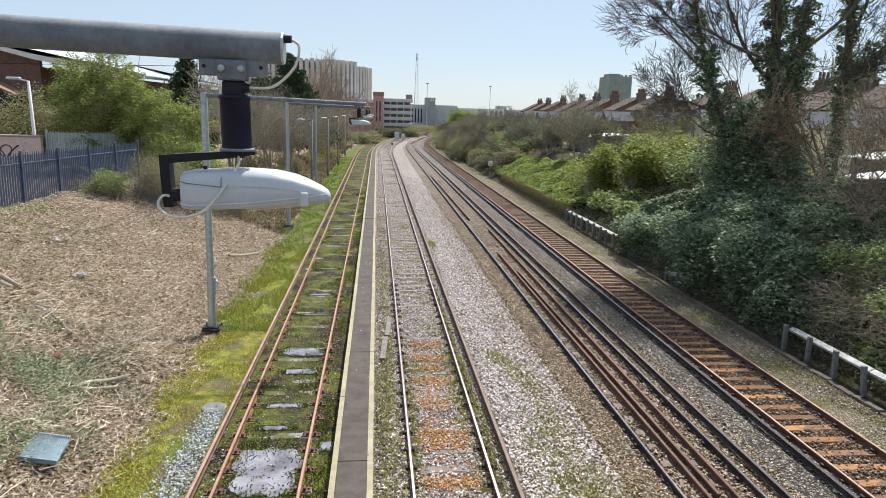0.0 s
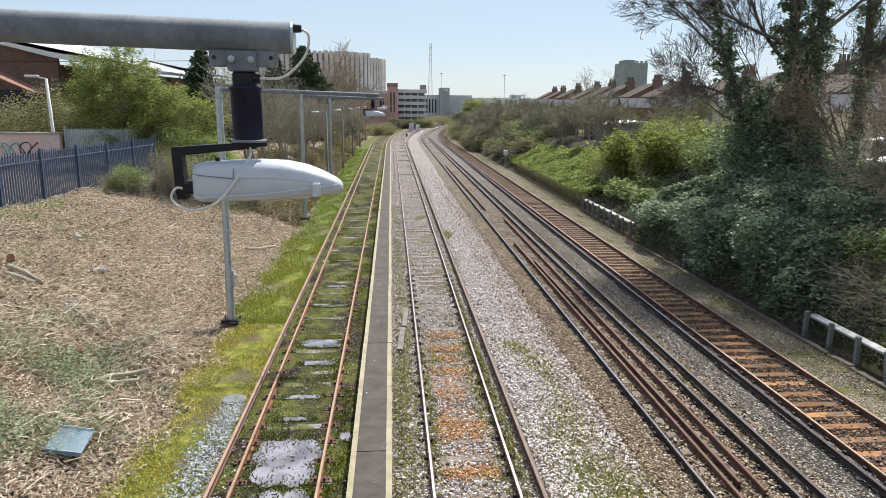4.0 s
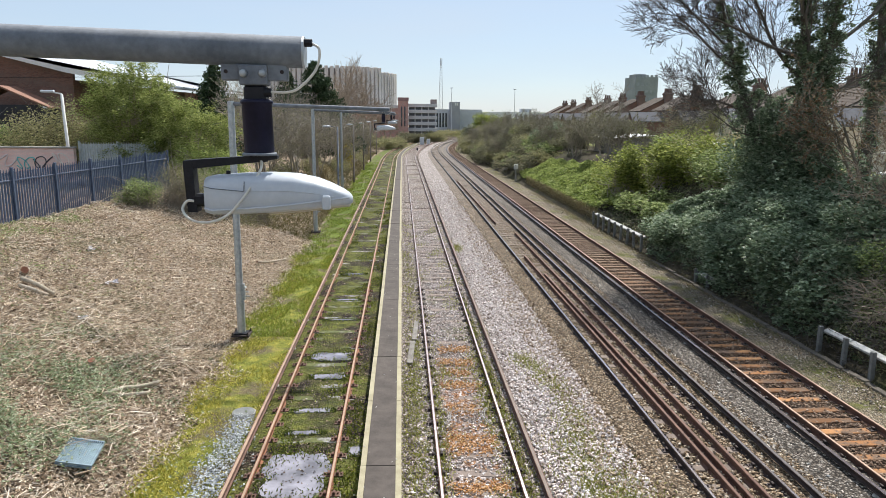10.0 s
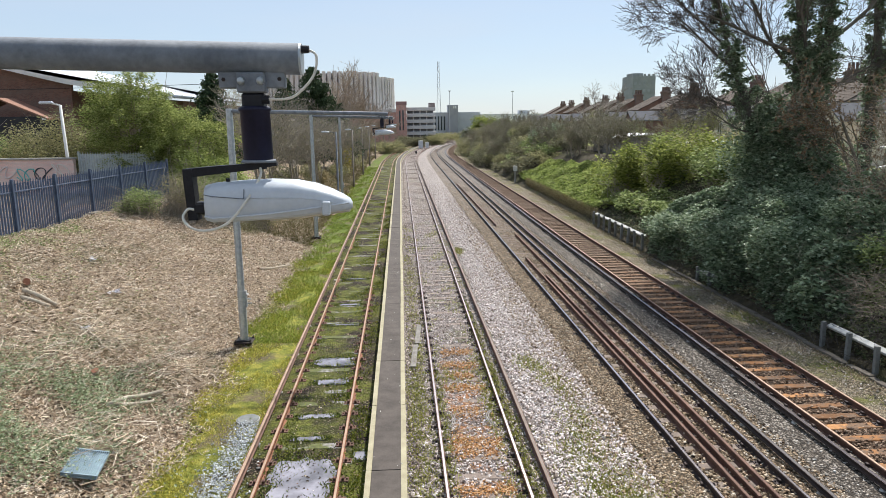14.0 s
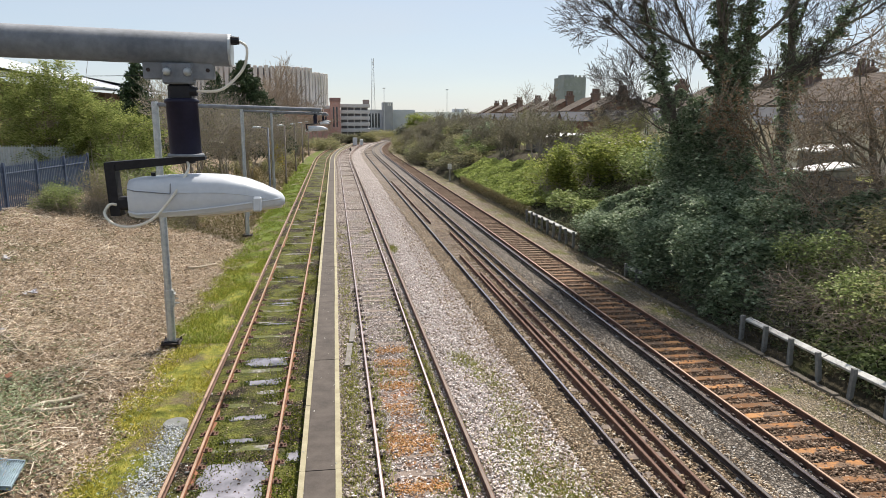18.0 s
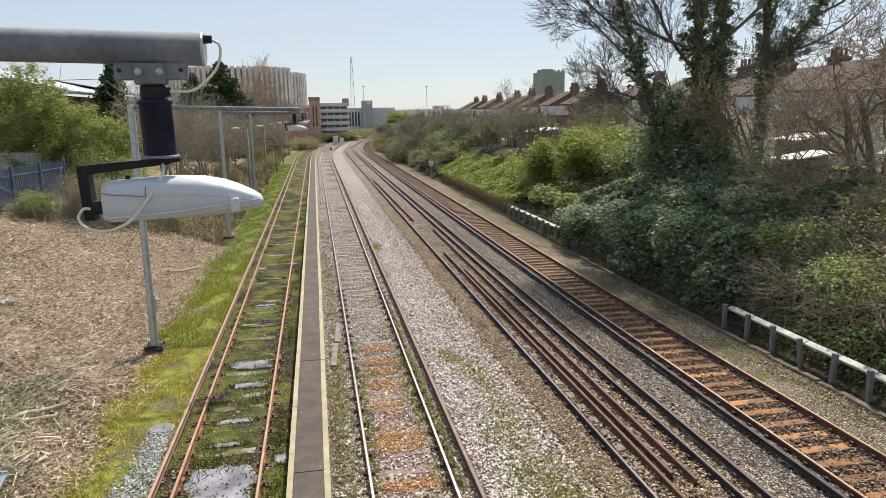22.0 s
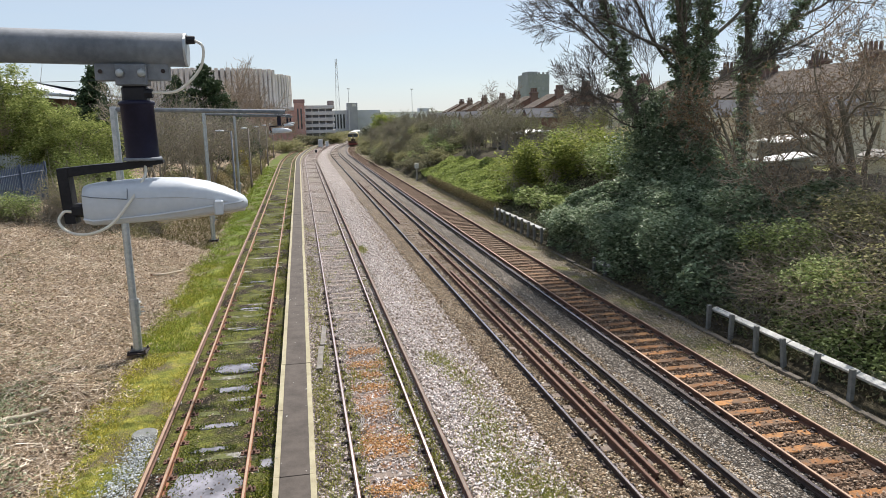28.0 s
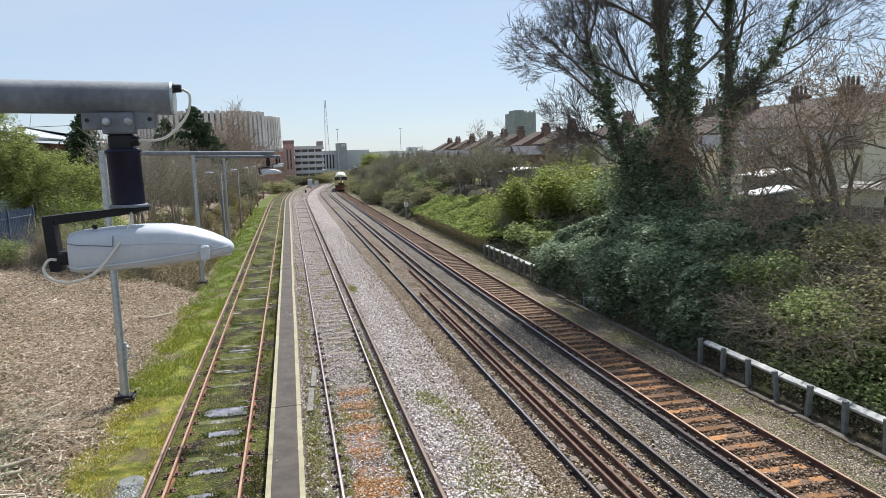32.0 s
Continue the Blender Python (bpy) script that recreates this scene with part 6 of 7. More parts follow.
for k, (x, y, rx, ry, h, nl, mt) in enumerate(((15.3, 47.0, 1.7, 2.2, 3.6, 9000, YELLOW_GREEN), (17.0, 44.5, 2.0, 2.4, 3.0, 9000, YELLOW_GREEN), (18.8, 41.5, 2.2, 2.4, 2.6, 9000, YELLOW_GREEN), (15.2, 41.5, 1.5, 2.2, 1.3, 4500, BRAMBLE), (14.4, 37.4, 1.3, 1.9, 1.2, 5000, BRAMBLE), (17.5, 37.5, 2.0, 2.5, 2.6, 8000, BRAMBLE), (20.5, 47.0, 2.4, 2.4, 2.4, 8000, OLIVE))):
    shrub("spring-green leafy shrub on the bank", x, y, rx, ry, h, 100 + k, mt, int(nl * 0.6), 0.18, TWIG_GREY, 70, "leafy_shrub", "shrub", "leafy shrubs on the bank", 10, hollow=0.45)

# big ivy-clad trees
def ivy_sleeve(line, radii, clumps, per, r):
    """Ivy leaves in overlapping clumps round a stem; radii along its line."""
    p = smooth_line(line, 8)
    rad = np.interp(np.linspace(0, 1, len(p)), np.linspace(0, 1, len(radii)), radii)
    i = r.choice(len(p), clumps, p=rad / rad.sum())
    a = r.random(clumps) * 2 * np.pi
    q = (0.1 + 1.15 * r.random(clumps) ** 0.85) * rad[i]
    c = p[i] + np.stack([np.cos(a) * q, np.sin(a) * q, 0.35 * r.normal(size=clumps)], -1)
    big = r.uniform(0.10, 0.30, clumps)
    d = r.normal(size=(clumps, per, 3))
    d /= np.linalg.norm(d, axis=2, keepdims=True)
    d[..., 2] = np.abs(d[..., 2]) * np.where(r.random((clumps, per)) < 0.75, 1, -1) - 0.25
    return (c[:, None] + d * big[:, None, None] * (0.7 + 0.45 * r.random((clumps, per, 1)))).reshape(-1, 3)


def ivy_tree(label, x, y, z, seed, stems, limbs_out, thin=0.0078):
    """stems: (line, radius, ivy radii, clumps); limbs_out: (start, way, length, radius) of the bare spreading limbs."""
    r = np.random.default_rng(seed)
    t = thing("ivy_clad_tree", label, "tree", at=pose(x, y, z))
    limbs, ivy = [], []
    trunk = Geo()
    for line, radius, sleeve, clumps in stems:
        p = smooth_line(line, 6)
        trunk.tube(p, np.linspace(radius, radius * 0.3, len(p)), 10)
        ivy.append(ivy_sleeve(line, sleeve, clumps * 3, 42, r))
        top = np.array(line[-1]) - np.array(line[-2])
        for k in range(3):
            limbs += grow(r, line[-1], top / np.linalg.norm(top) + 0.35 * r.normal(size=3), 3.4, radius * 0.3, 3, 0.6, 0.06, (5, 7), 0.2, (0.5, 0.7), level=1)
    for start, way, length, radius in limbs_out:
        limbs += grow(r, start, way, length, radius, 4, 0.58, 0.07, (5, 6), 0.13, (0.46, 0.66), level=1)
    solid("trunk", trunk, BARK, t, smooth=True)
    sprigs = []
    for line, radius, sleeve, clumps in stems:
        p = smooth_line(line, 6)
        for k in range(9):
            q = p[int(r.integers(2, int(len(p) * 0.7)))]
            sprigs += grow(r, q, (r.normal(), r.normal() - 0.5, 0.35), r.uniform(1.6, 3.0), 0.028, 2, 0.8, 0.02, (3, 5), 0.3, (0.4, 0.65), level=2)
    tagged(solid("side_growth", limbs_geo(sprigs, 2, 9, 0.009), BARK_PALE, t, "pale crooked side growth"), kind="stuff")
    tagged(solid("branchwork", limbs_geo(limbs, 1, 2, thin), BARK, t), kind="stuff")
    solid("twig_crown", limbs_geo(limbs, 3, 9, thin), TWIG_DARK, t)
    solid("ivy", leaves(Geo(), np.concatenate(ivy), 0.125, r, 0.85, flat=0.3), IVY, t, "dark ivy clothing the stems")


ivy_tree("tall bare tree with thick ivy-clad stems", 18.9, 32.0, 2.2, 11,
         [([(0.1, 0, -0.3), (0.15, 0, 3), (0.0, 0.1, 6), (-0.35, 0, 9), (-0.7, 0.1, 13.5)], 0.36, (1.6, 1.25, 0.85, 0.75, 0.7, 0.5, 0.25), 260),
          ([(0.1, 0.1, 3.5), (0.7, 0.2, 6), (1.1, 0.1, 9), (1.35, 0.3, 13.5)], 0.26, (0.6, 0.7, 0.6, 0.4, 0.2), 130),
          ([(-0.5, 0.2, 0.2), (-1.5, 0.3, 2.4), (-2.6, 0.2, 5.0), (-3.5, 0.2, 7.2), (-4.2, 0.3, 9.6)], 0.22, (1.0, 0.9, 0.65, 0.5, 0.2), 110),
          ([(-0.6, 0.0, 0.3), (-1.0, 0.1, 2.4), (-1.5, 0.2, 5.2)], 0.09, (1.5, 1.2, 0.5), 110)],
         [((-0.1, 0.1, 6.2), (-1.0, 0.2, 0.75), 5.4, 0.1), ((-0.3, 0.1, 8.0), (-0.8, -0.4, 1.0), 5.8, 0.11), ((-3.4, 0.2, 6.8), (-1.2, 0.1, 0.6), 3.4, 0.07), ((-2.4, 0.2, 4.8), (-1.4, 0.2, 0.28), 3.6, 0.065),
          ((-2.0, 0.2, 3.6), (-1.3, -0.4, 0.12), 3.2, 0.05), ((0.9, 0.1, 7.5), (0.8, 0.3, 0.9), 6.0, 0.11), ((1.2, 0.2, 10.0), (0.6, -0.3, 1.0), 5.0, 0.09), ((0.4, 0.1, 5.4), (1.1, -0.2, 0.5), 4.2, 0.07), ((-3.9, 0.2, 8.6), (-0.6, -0.1, 1.0), 3.6, 0.06), ((-0.2, 0, 9.4), (0.2, 0.5, 1.0), 5.0, 0.1), ((-0.2, 0.1, 7.2), (-1.1, -0.3, 0.55), 5.0, 0.1), ((-3.6, 0.2, 7.6), (-1.0, 0.3, 0.9), 3.4, 0.06), ((-0.4, 0, 10.2), (-0.9, 0.2, 0.75), 5.5, 0.09), ((0.1, 0.1, 6.8), (-0.6, -0.5, 0.9), 5.0, 0.08)])
ivy_tree("tall bare tree with ivy on its forked stems", 23.6, 34.0, 3.0, 12,
         [([(0.0, 0, -0.3), (0.05, 0, 4), (0.1, 0, 7), (-0.05, 0.1, 10), (0.1, 0, 14)], 0.32, (0.4, 0.4, 0.45, 0.42, 0.34, 0.2), 90),
          ([(0.05, 0, 5.0), (0.9, 0, 6.2), (2.2, 0.1, 7.7), (3.4, 0.1, 9.4), (4.4, 0.2, 11.8)], 0.2, (0.4, 0.42, 0.36, 0.25, 0.12), 60)],
         [((0.1, 0, 8.0), (0.7, 0.2, 1.0), 5.5, 0.11), ((2.4, 0.1, 8.0), (1.0, 0.2, 0.6), 5.5, 0.1), ((0.0, 0, 9.5), (-0.7, 0.2, 1.0), 4.5, 0.08), ((3.2, 0.1, 9.2), (1.0, -0.2, 0.3), 5.0, 0.08), ((1.2, 0, 6.6), (1.2, -0.3, 0.35), 5.2, 0.08)])
shrub("tall dark ivy thicket round the tree's foot", 18.0, 31.6, 2.6, 1.9, 3.9, 121, IVY, 20000, 0.15, TWIG_GREY, 70, "ivy_bush", "bush", IVG, 16, hollow=0.5)
bare_tree("spreading bare tree with brown buds and crooked limbs", 20.3, 21.3, 2.2, 13, [(-1.15, 0.35, 0, 0, 5.6, 0.19), (-0.75, 0.2, -0.3, 0.3, 5.4, 0.16), (-0.25, 0.1, 0.3, 0.2, 4.6, 0.14), (-1.5, 0.6, -0.2, -0.2, 4.8, 0.12)],
          depth=4, spread=0.75, up=0.10, curve=0.3, kids=(4, 5), bark=BARK_PALE, twig=TWIG_BROWN, leaf=BUDS, leaf_n=3000, leaf_size=0.09, name="budding_tree", thin=0.009)
bare_tree("bushy budding tree with rusty brown shoots", 19.6, 27.6, 2.9, 16, [(-0.3, 0.0, 0, 0, 4.3, 0.1), (0.1, 0.1, 0.3, 0.1, 4.4, 0.1), (-0.6, 0.1, -0.2, 0.2, 3.8, 0.08)],
          depth=3, spread=0.6, up=0.10, curve=0.24, kids=(4, 5), bark=BARK_PALE, twig=TWIG_BROWN, leaf=BUDS, leaf_n=2200, leaf_size=0.12, name="budding_tree", thin=0.010)
bare_tree("spreading bare tree with brown buds and crooked limbs", 22.8, 18.4, 2.6, 14, [(-0.4, 0.2, 0, 0, 5.0, 0.16), (0.1, 0.3, 0.4, 0.3, 5.4, 0.15)],
          depth=4, spread=0.7, up=0.05, curve=0.26, kids=(4, 5), bark=BARK_PALE, twig=TWIG_BROWN, leaf=BUDS, leaf_n=2500, leaf_size=0.06, name="budding_tree", thin=0.007)
br = np.random.default_rng(135)
n = 5200
bx, by = 13.4 + 6.4 * br.random(n) ** 1.2, 14.0 + 9.5 * br.random(n)
tagged(solid("bramble_canes", strands(Geo(), np.stack([bx, by, ground_z(bx, by) + 0.3 + 1.1 * br.random(n)], -1), np.stack([-0.5 + br.normal(size=n), br.normal(size=n), 0.6 * br.normal(size=n)], -1), 0.75, 0.008, br, 0.9), TWIG_BROWN), "tangled brown bramble canes arching over the bank", "stems", kind="stuff")

# scrub further along the right bank
sr = np.random.default_rng(130)
for k in range(17):
    y = 62 + 7.0 * k + sr.normal() * 1.5
    dev = max(y - 118, 0) ** 2 / 900
    for row in range(2):
        x = 15.2 + row * 4.2 + dev + sr.normal() * 0.8 + (2.8 if y < 92 else 0)
        h = sr.uniform(2.0, 2.9) - (0.6 if y > 135 else 0)
        bare_tree("scrubby bare thicket with olive spring shoots", x, y, float(ground_z(x, y)), 140 + 2 * k + row, [(sr.normal() * 0.25, sr.normal() * 0.25, sr.normal() * 0.7, sr.normal() * 0.7, h, 0.07) for _ in range(5)],
                  depth=3, spread=0.6, up=0.10, kids=(4, 5), bark=TWIG_GREY, twig=TWIG_GREY, leaf=SCRUB, leaf_n=1900, leaf_size=0.14, name="scrub_tree", category="tree", group="scrub along the far bank", thin=0.012)
        if k > 2:
            shrub("olive-brown scrub bush on the bank", x - 1.6, y + 2.5, 2.2, 3.0, 2.0 + sr.random(), 180 + 2 * k + row, (SCRUB, OLIVE, SCRUB)[(k + row) % 3], 2600, 0.22, TWIG_GREY, 50, "scrub_bush", "bush", "scrub along the far bank", 9, hollow=0.35)
bare_tree("pale bare tree behind the bank", 25.2, 85, 3.0, 15, [(0.0, 0, 0, 0, 4.8, 0.16), (0.2, 0.1, 0.2, 0, 4.2, 0.12)], depth=4, spread=0.7, up=0.05, kids=(4, 5), bark=BARK_PALE, twig=TWIG_GREY, thin=0.012)
for k in range(12):
    y = 77 + 4.0 * k
    for x, h in ((13.9, 1.5), (16.2, 1.7), (18.8, 1.6)):
        x += 0.5 * sr.normal() + max(y - 118, 0) ** 2 / 900
        shrub("low brown-olive scrub covering the bank", x, y + sr.normal(), 1.8, 2.6, h + 0.5 * sr.random(), 600 + 3 * k + int(x), (SCRUB, OLIVE, BRAMBLE)[int(sr.integers(3))], 900, 0.24, TWIG_GREY, 30, "scrub_bush", "bush", "scrub along the far bank", 8, hollow=0.35)
shrub("dark evergreen bush among bare scrub", 19.0, 86, 2.2, 2.2, 3.4, 201, IVY, 5000, 0.2, name="evergreen_bush", category="bush")
shrub("tall yellow-green willow in the distance", 24.0, 196, 5, 5, 5.4, 202, YELLOW_GREEN, 5000, 0.45, name="willow_tree", category="tree", hollow=0.2, lumps=14)
shrub("white-flowering bush beside the line", 16.5, 168, 2.4, 2.4, 4.2, 203, leafy("white_blossom", (0.05, 0.06, 0.03), (0.10, 0.11, 0.06), (0.55, 0.55, 0.48), 0.7), 3000, 0.3, name="flowering_bush", category="bush")

# ---- left: growth behind the fence and along the siding ----
def plume_bush(label, x, y, z, rx, ry, h, seed, mat, sprays, size=0.15):
    """A willowy bush: arching sprays of narrow leaves over a full rounded body."""
    r = np.random.default_rng(seed)
    t = thing("leafy_bush", label, "bush", "green bushes behind the fence", at=pose(x, y, z - 0.05))
    d = r.normal(size=(sprays, 3))
    d /= np.linalg.norm(d, axis=1, keepdims=True)
    lump = 1 + 0.16 * np.sin(d[:, 0] * 5 + 3 * np.sin(d[:, 2] * 4 + seed)) + 0.10 * np.sin(d[:, 1] * 7 + d[:, 2] * 6)
    c = d * np.array([rx, ry, h * 0.5]) * (r.uniform(0.45, 0.9, sprays) * lump)[:, None] + np.array([0, 0, h * 0.5])
    way = d * np.array([1, 1, 0.5]) + np.array([0, 0, 0.7])
    way /= np.linalg.norm(way, axis=1, keepdims=True)
    L = r.uniform(0.8, 1.6, sprays)
    f = r.random((sprays, 105, 1))
    p = c[:, None] + way[:, None] * L[:, None, None] * f + np.array([0, 0, -0.55]) * (L[:, None, None] * f ** 2) + 0.15 * r.normal(size=(sprays, 105, 3))
    g = Geo()
    for b, w, k in zip(c[::4], way[::4], L[::4]):
        g.tube([np.array([0.12 * b[0], 0.12 * b[1], 0.0]), b * [0.5, 0.5, 0.6], b, b + w * k * 0.7 + [0, 0, -0.25 * k]], [0.04, 0.03, 0.015, 0.005], 4, False)
    solid("branchwork", g, TWIG_BROWN, t)
    solid("foliage", leaves(Geo(), p.reshape(-1, 3), size, r, 0.22, 0.3, 0.2), mat, t)


plume_bush("feathery light green bush behind the fence", -16.9, 45, 2.6, 2.6, 2.4, 7.4, 210, FEATHER, 430, 0.13)
plume_bush("lower feathery green bush behind the fence", -13.3, 44.4, 2.6, 2.5, 2.2, 4.9, 211, FEATHER, 300, 0.13)
for k, (x, y, rx, ry, h, nl, mt, sz, z) in enumerate(((-11.3, 42, 1.8, 1.8, 3.0, 11000, FRESH, 0.12, 2.4), (-15.2, 47, 2.4, 2.2, 5.6, 11000, BRAMBLE, 0.14, 2.6))):
    shrub("feathery light green bush behind the fence", x, y, rx, ry, h, 212 + k, mt, nl, sz, TWIG_GREY, 60, "leafy_bush", "bush", "green bushes behind the fence", 14, z=z, hollow=0.45)
for k, (x, y, rx, h) in enumerate(((-11.0, 35.0, 1.8, 2.3), (-10.2, 37.6, 1.9, 2.3), (-9.2, 41.0, 1.7, 2.0), (-12.4, 33.2, 1.2, 1.4), (-8.2, 39.0, 1.3, 1.5))):
    shrub("brown bramble clump at the fence's end", x, y, rx, rx, h, 220 + k, BRAMBLE if k % 2 else OLIVE, 5000, 0.07, TWIG_GREY, 320, "bramble_bush", "bush", "bramble clumps on the left bank", 9, hollow=0.4)
for k, (x, y, rx, h, mt) in enumerate(((-24.5, 50, 3.2, 4.4, OLIVE), (-28.5, 49, 3.0, 4.2, BRAMBLE), (-21.0, 51, 2.6, 4.0, OLIVE), (-32.5, 50, 3.2, 4.4, OLIVE))):
    shrub("olive shrubbery behind the painted wall", x, y, rx, rx, h, 230 + k, mt, 15000, 0.13, TWIG_GREY, 60, "shrub", "shrub", "shrubbery behind the wall", 14, z=2.6)
conifer("dark pointed conifer behind the bushes", -16.4, 63, 8.7, 2.8, 240, 11000)
conifer("broad dark conifer behind bare branches", -10.9, 90, 12.4, 6.6, 241, 30000)
conifer("dark conifer behind bare branches", -14.6, 92, 10.8, 4.4, 242, 12000)
for k, (x, y, h) in enumerate(((-9.2, 48, 4.6), (-7.8, 52, 4.4), (-10.8, 54, 5.0), (-7.2, 60, 4.4), (-8.6, 68, 4.6), (-7.0, 77, 4.2), (-7.4, 88, 4.2), (-6.9, 100, 4.0), (-7.2, 113, 4.0), (-6.4, 126, 3.8))):
    bare_tree("tangled bare scrub tree beside the siding", x, y, float(ground_z(x, y)), 250 + k, [(0.1 * math.sin(k + j), 0.15 * math.cos(2 * k + j), 0.5 * math.sin(3 * j), 0.5 * math.cos(2 * j), h, 0.07) for j in range(5)],
              depth=3, spread=0.65, up=0.08, kids=(5, 6), bark=TWIG_GREY, twig=TWIG_GREY, leaf=OLIVE, leaf_n=1500, leaf_size=0.09, name="scrub_tree", category="tree", group="scrub beside the siding", thin=0.009)
    shrub("low olive scrub beside the siding", x + (1.0 if k < 3 else -0.2), y + 3, 1.3, 3.0, 1.7, 270 + k, OLIVE if k % 3 else DRY_GRASS, 2600, 0.14, TWIG_GREY, 80, "scrub_bush", "bush", "scrub beside the siding", 9, hollow=0.35)
shrub("yellow flowering gorse bush", -6.9, 84, 1.2, 1.2, 3.8, 290, GORSE, 1600, 0.2, name="gorse_bush", category="bush")
for k, (x, y, h) in enumerate(((-12, 150, 11), (-8, 158, 10), (-15, 162, 11), (-4, 175, 6))):
    bare_tree("far brown bare tree", x, y, 0, 300 + k, [(0.02, 0, 0, 0, h, 0.2), (0.15, 0, 0.5, 0, h * 0.8, 0.15), (-0.15, 0, -0.5, 0, h * 0.8, 0.15)], depth=3, spread=0.55, up=0.1, kids=(5, 7), bark=TWIG_BROWN, twig=TWIG_BROWN, thin=0.03, group="far bare trees")
for k, (x, y, rx, h, mt) in enumerate(((4, 186, 3.5, 2.8, SCRUB), (9, 196, 4, 3.2, OLIVE), (-3, 150, 4, 3.2, OLIVE), (-7, 138, 3.5, 3.4, OLIVE), (1, 190, 4, 2.8, SCRUB), (7, 206, 5, 3.0, OLIVE), (14, 216, 6, 3.2, OLIVE), (22, 226, 7, 4.0, YELLOW_GREEN), (-12, 172, 6, 4.5, OLIVE), (34, 236, 8, 4.5, FRESH), (46, 220, 9, 5, OLIVE))):
    shrub("distant green bush beside the bend", x, y, rx, rx, h, 310 + k, mt, 2200, 0.35, name="far_bush", category="bush", group="far bushes at the bend", hollow=0.2)

# ---- gardens between the bank and the houses ----
qr = np.random.default_rng(500)
for k, (x, y, h) in enumerate(((29, 66, 2.8), (31, 76, 2.8), (27.5, 96, 2.6), (31, 104, 3), (33, 118, 3), (24, 108, 2.4))):
    bare_tree("bare garden tree with fine grey twigs", x, y, float(ground_z(x, y)), 510 + k, [(qr.normal() * 0.2, qr.normal() * 0.2, qr.normal() * 0.4, qr.normal() * 0.4, h, 0.09) for _ in range(4)], depth=3, spread=0.65, up=0.08, kids=(5, 6),
              bark=TWIG_GREY, twig=TWIG_BROWN if k % 2 else TWIG_GREY, leaf=OLIVE if k % 3 else YELLOW_GREEN, leaf_n=1500, leaf_size=0.14, name="garden_tree", category="tree", group="garden trees", thin=0.013)
for k in range(16):
    x, y = 22.5 + 9 * qr.random(), 42 + 6.2 * k
    if y < 60:
        continue
    shrub("olive-brown garden hedge bush", x, y, 2.4, 3.0, 1.8 + 1.2 * qr.random(), 530 + k, (OLIVE, BRAMBLE, YELLOW_GREEN)[k % 3], 3000, 0.2, TWIG_BROWN, 40, "garden_bush", "bush", "garden bushes", 8, hollow=0.4)


# ---- left background: fences, wall, hut, hall ----
palisade("dark blue steel palisade fence along the top of the bank", (-15.83, 10.0), 85.2, 11, 2.75, 2.45, 2.18, PALE_BLUE)
palisade("galvanised grey palisade fence beside the painted wall", (-19.4, 43.2), 3, 2, 2.2, 2.1, 2.9, worn("pale_green_grey_steel", (0.36, 0.40, 0.40), (0.50, 0.53, 0.52), 5, 0.7), 15)

pw = thing("painted_wall", "low pink painted brick wall with graffiti shapes", "wall")
solid("wall", Geo().box((-44, 42.6, 2.2), (-19.5, 42.9, 4.62)), BRICK_PINK, pw)
solid("coping", Geo().box((-44, 42.5, 4.62), (-19.45, 43.0, 4.72), 0.02), CONCRETE, pw)
gr2 = np.random.default_rng(330)
for k, (x, z, w, c) in enumerate(((-23.6, 3.9, 0.8, (0.55, 0.5, 0.5)), (-21.4, 3.8, 0.6, (0.05, 0.05, 0.06)), (-22.4, 3.75, 0.55, (0.10, 0.38, 0.36)), (-20.4, 4.0, 0.5, (0.6, 0.55, 0.5)), (-24.8, 3.8, 0.7, (0.12, 0.35, 0.35)))):
    a = np.linspace(0, 7, 14)
    pts = np.stack([x + w * (a / 7 - 0.5) * 1.6 + 0.22 * np.sin(2.1 * a), np.full(14, 42.57), z + 0.34 * np.cos(1.7 * a + k)], -1)
    solid("graffito", Geo().tube(smooth_line(pts, 3), 0.035, 4), worn("spray_paint", c, tuple(min(1, q * 1.2) for q in c), 3, 0.7), pw)

hut = thing("dark_hut", "dark clad hut with a terracotta tiled roof", "hut")
solid("wall", Geo().box((-34.0, 56.0, 2.0), (-27.4, 58, 7.3)), worn("black_cladding", (0.018, 0.018, 0.022), (0.035, 0.035, 0.04), 1, 0.8), hut)
solid("roof", prism((-30.7, 56.0), (-30.7, 58.0), 3.3, 7.3, 8.75), TILE_ORANGE, hut, "terracotta tiled roof")
solid("fascia", Geo().box((-27.5, 55.7, 7.05), (-27.2, 58.2, 7.22)), WHITE_TRIM, hut)

hall = thing("brick_hall", "large dark brown brick hall with a curved pale metal roof", "building")
solid("wall", Geo().box((-66, 60, 2.0), (-27.0, 92, 9.4)), BRICK, hall)
solid("gable", Geo().loft([[(-66, 60, 9.4), (-27, 60, 9.4), (-27, 60, 10.1), (-32, 60, 11.3), (-38, 60, 12.75), (-66, 60, 18.4)], [(-66, 60.4, 9.4), (-27, 60.4, 9.4), (-27, 60.4, 10.1), (-32, 60.4, 11.3), (-38, 60.4, 12.75), (-66, 60.4, 18.4)]]), BRICK, hall)
solid("side_wall", Geo().box((-27.0, 66.5, 2.0), (-20.0, 92, 8.7)), BRICK, hall)
rx = np.array([-68, -55, -45, -38, -32, -27, -22, -18.6])
rz = np.array([19.0, 16.5, 14.5, 12.95, 11.5, 10.27, 9.42, 9.0])
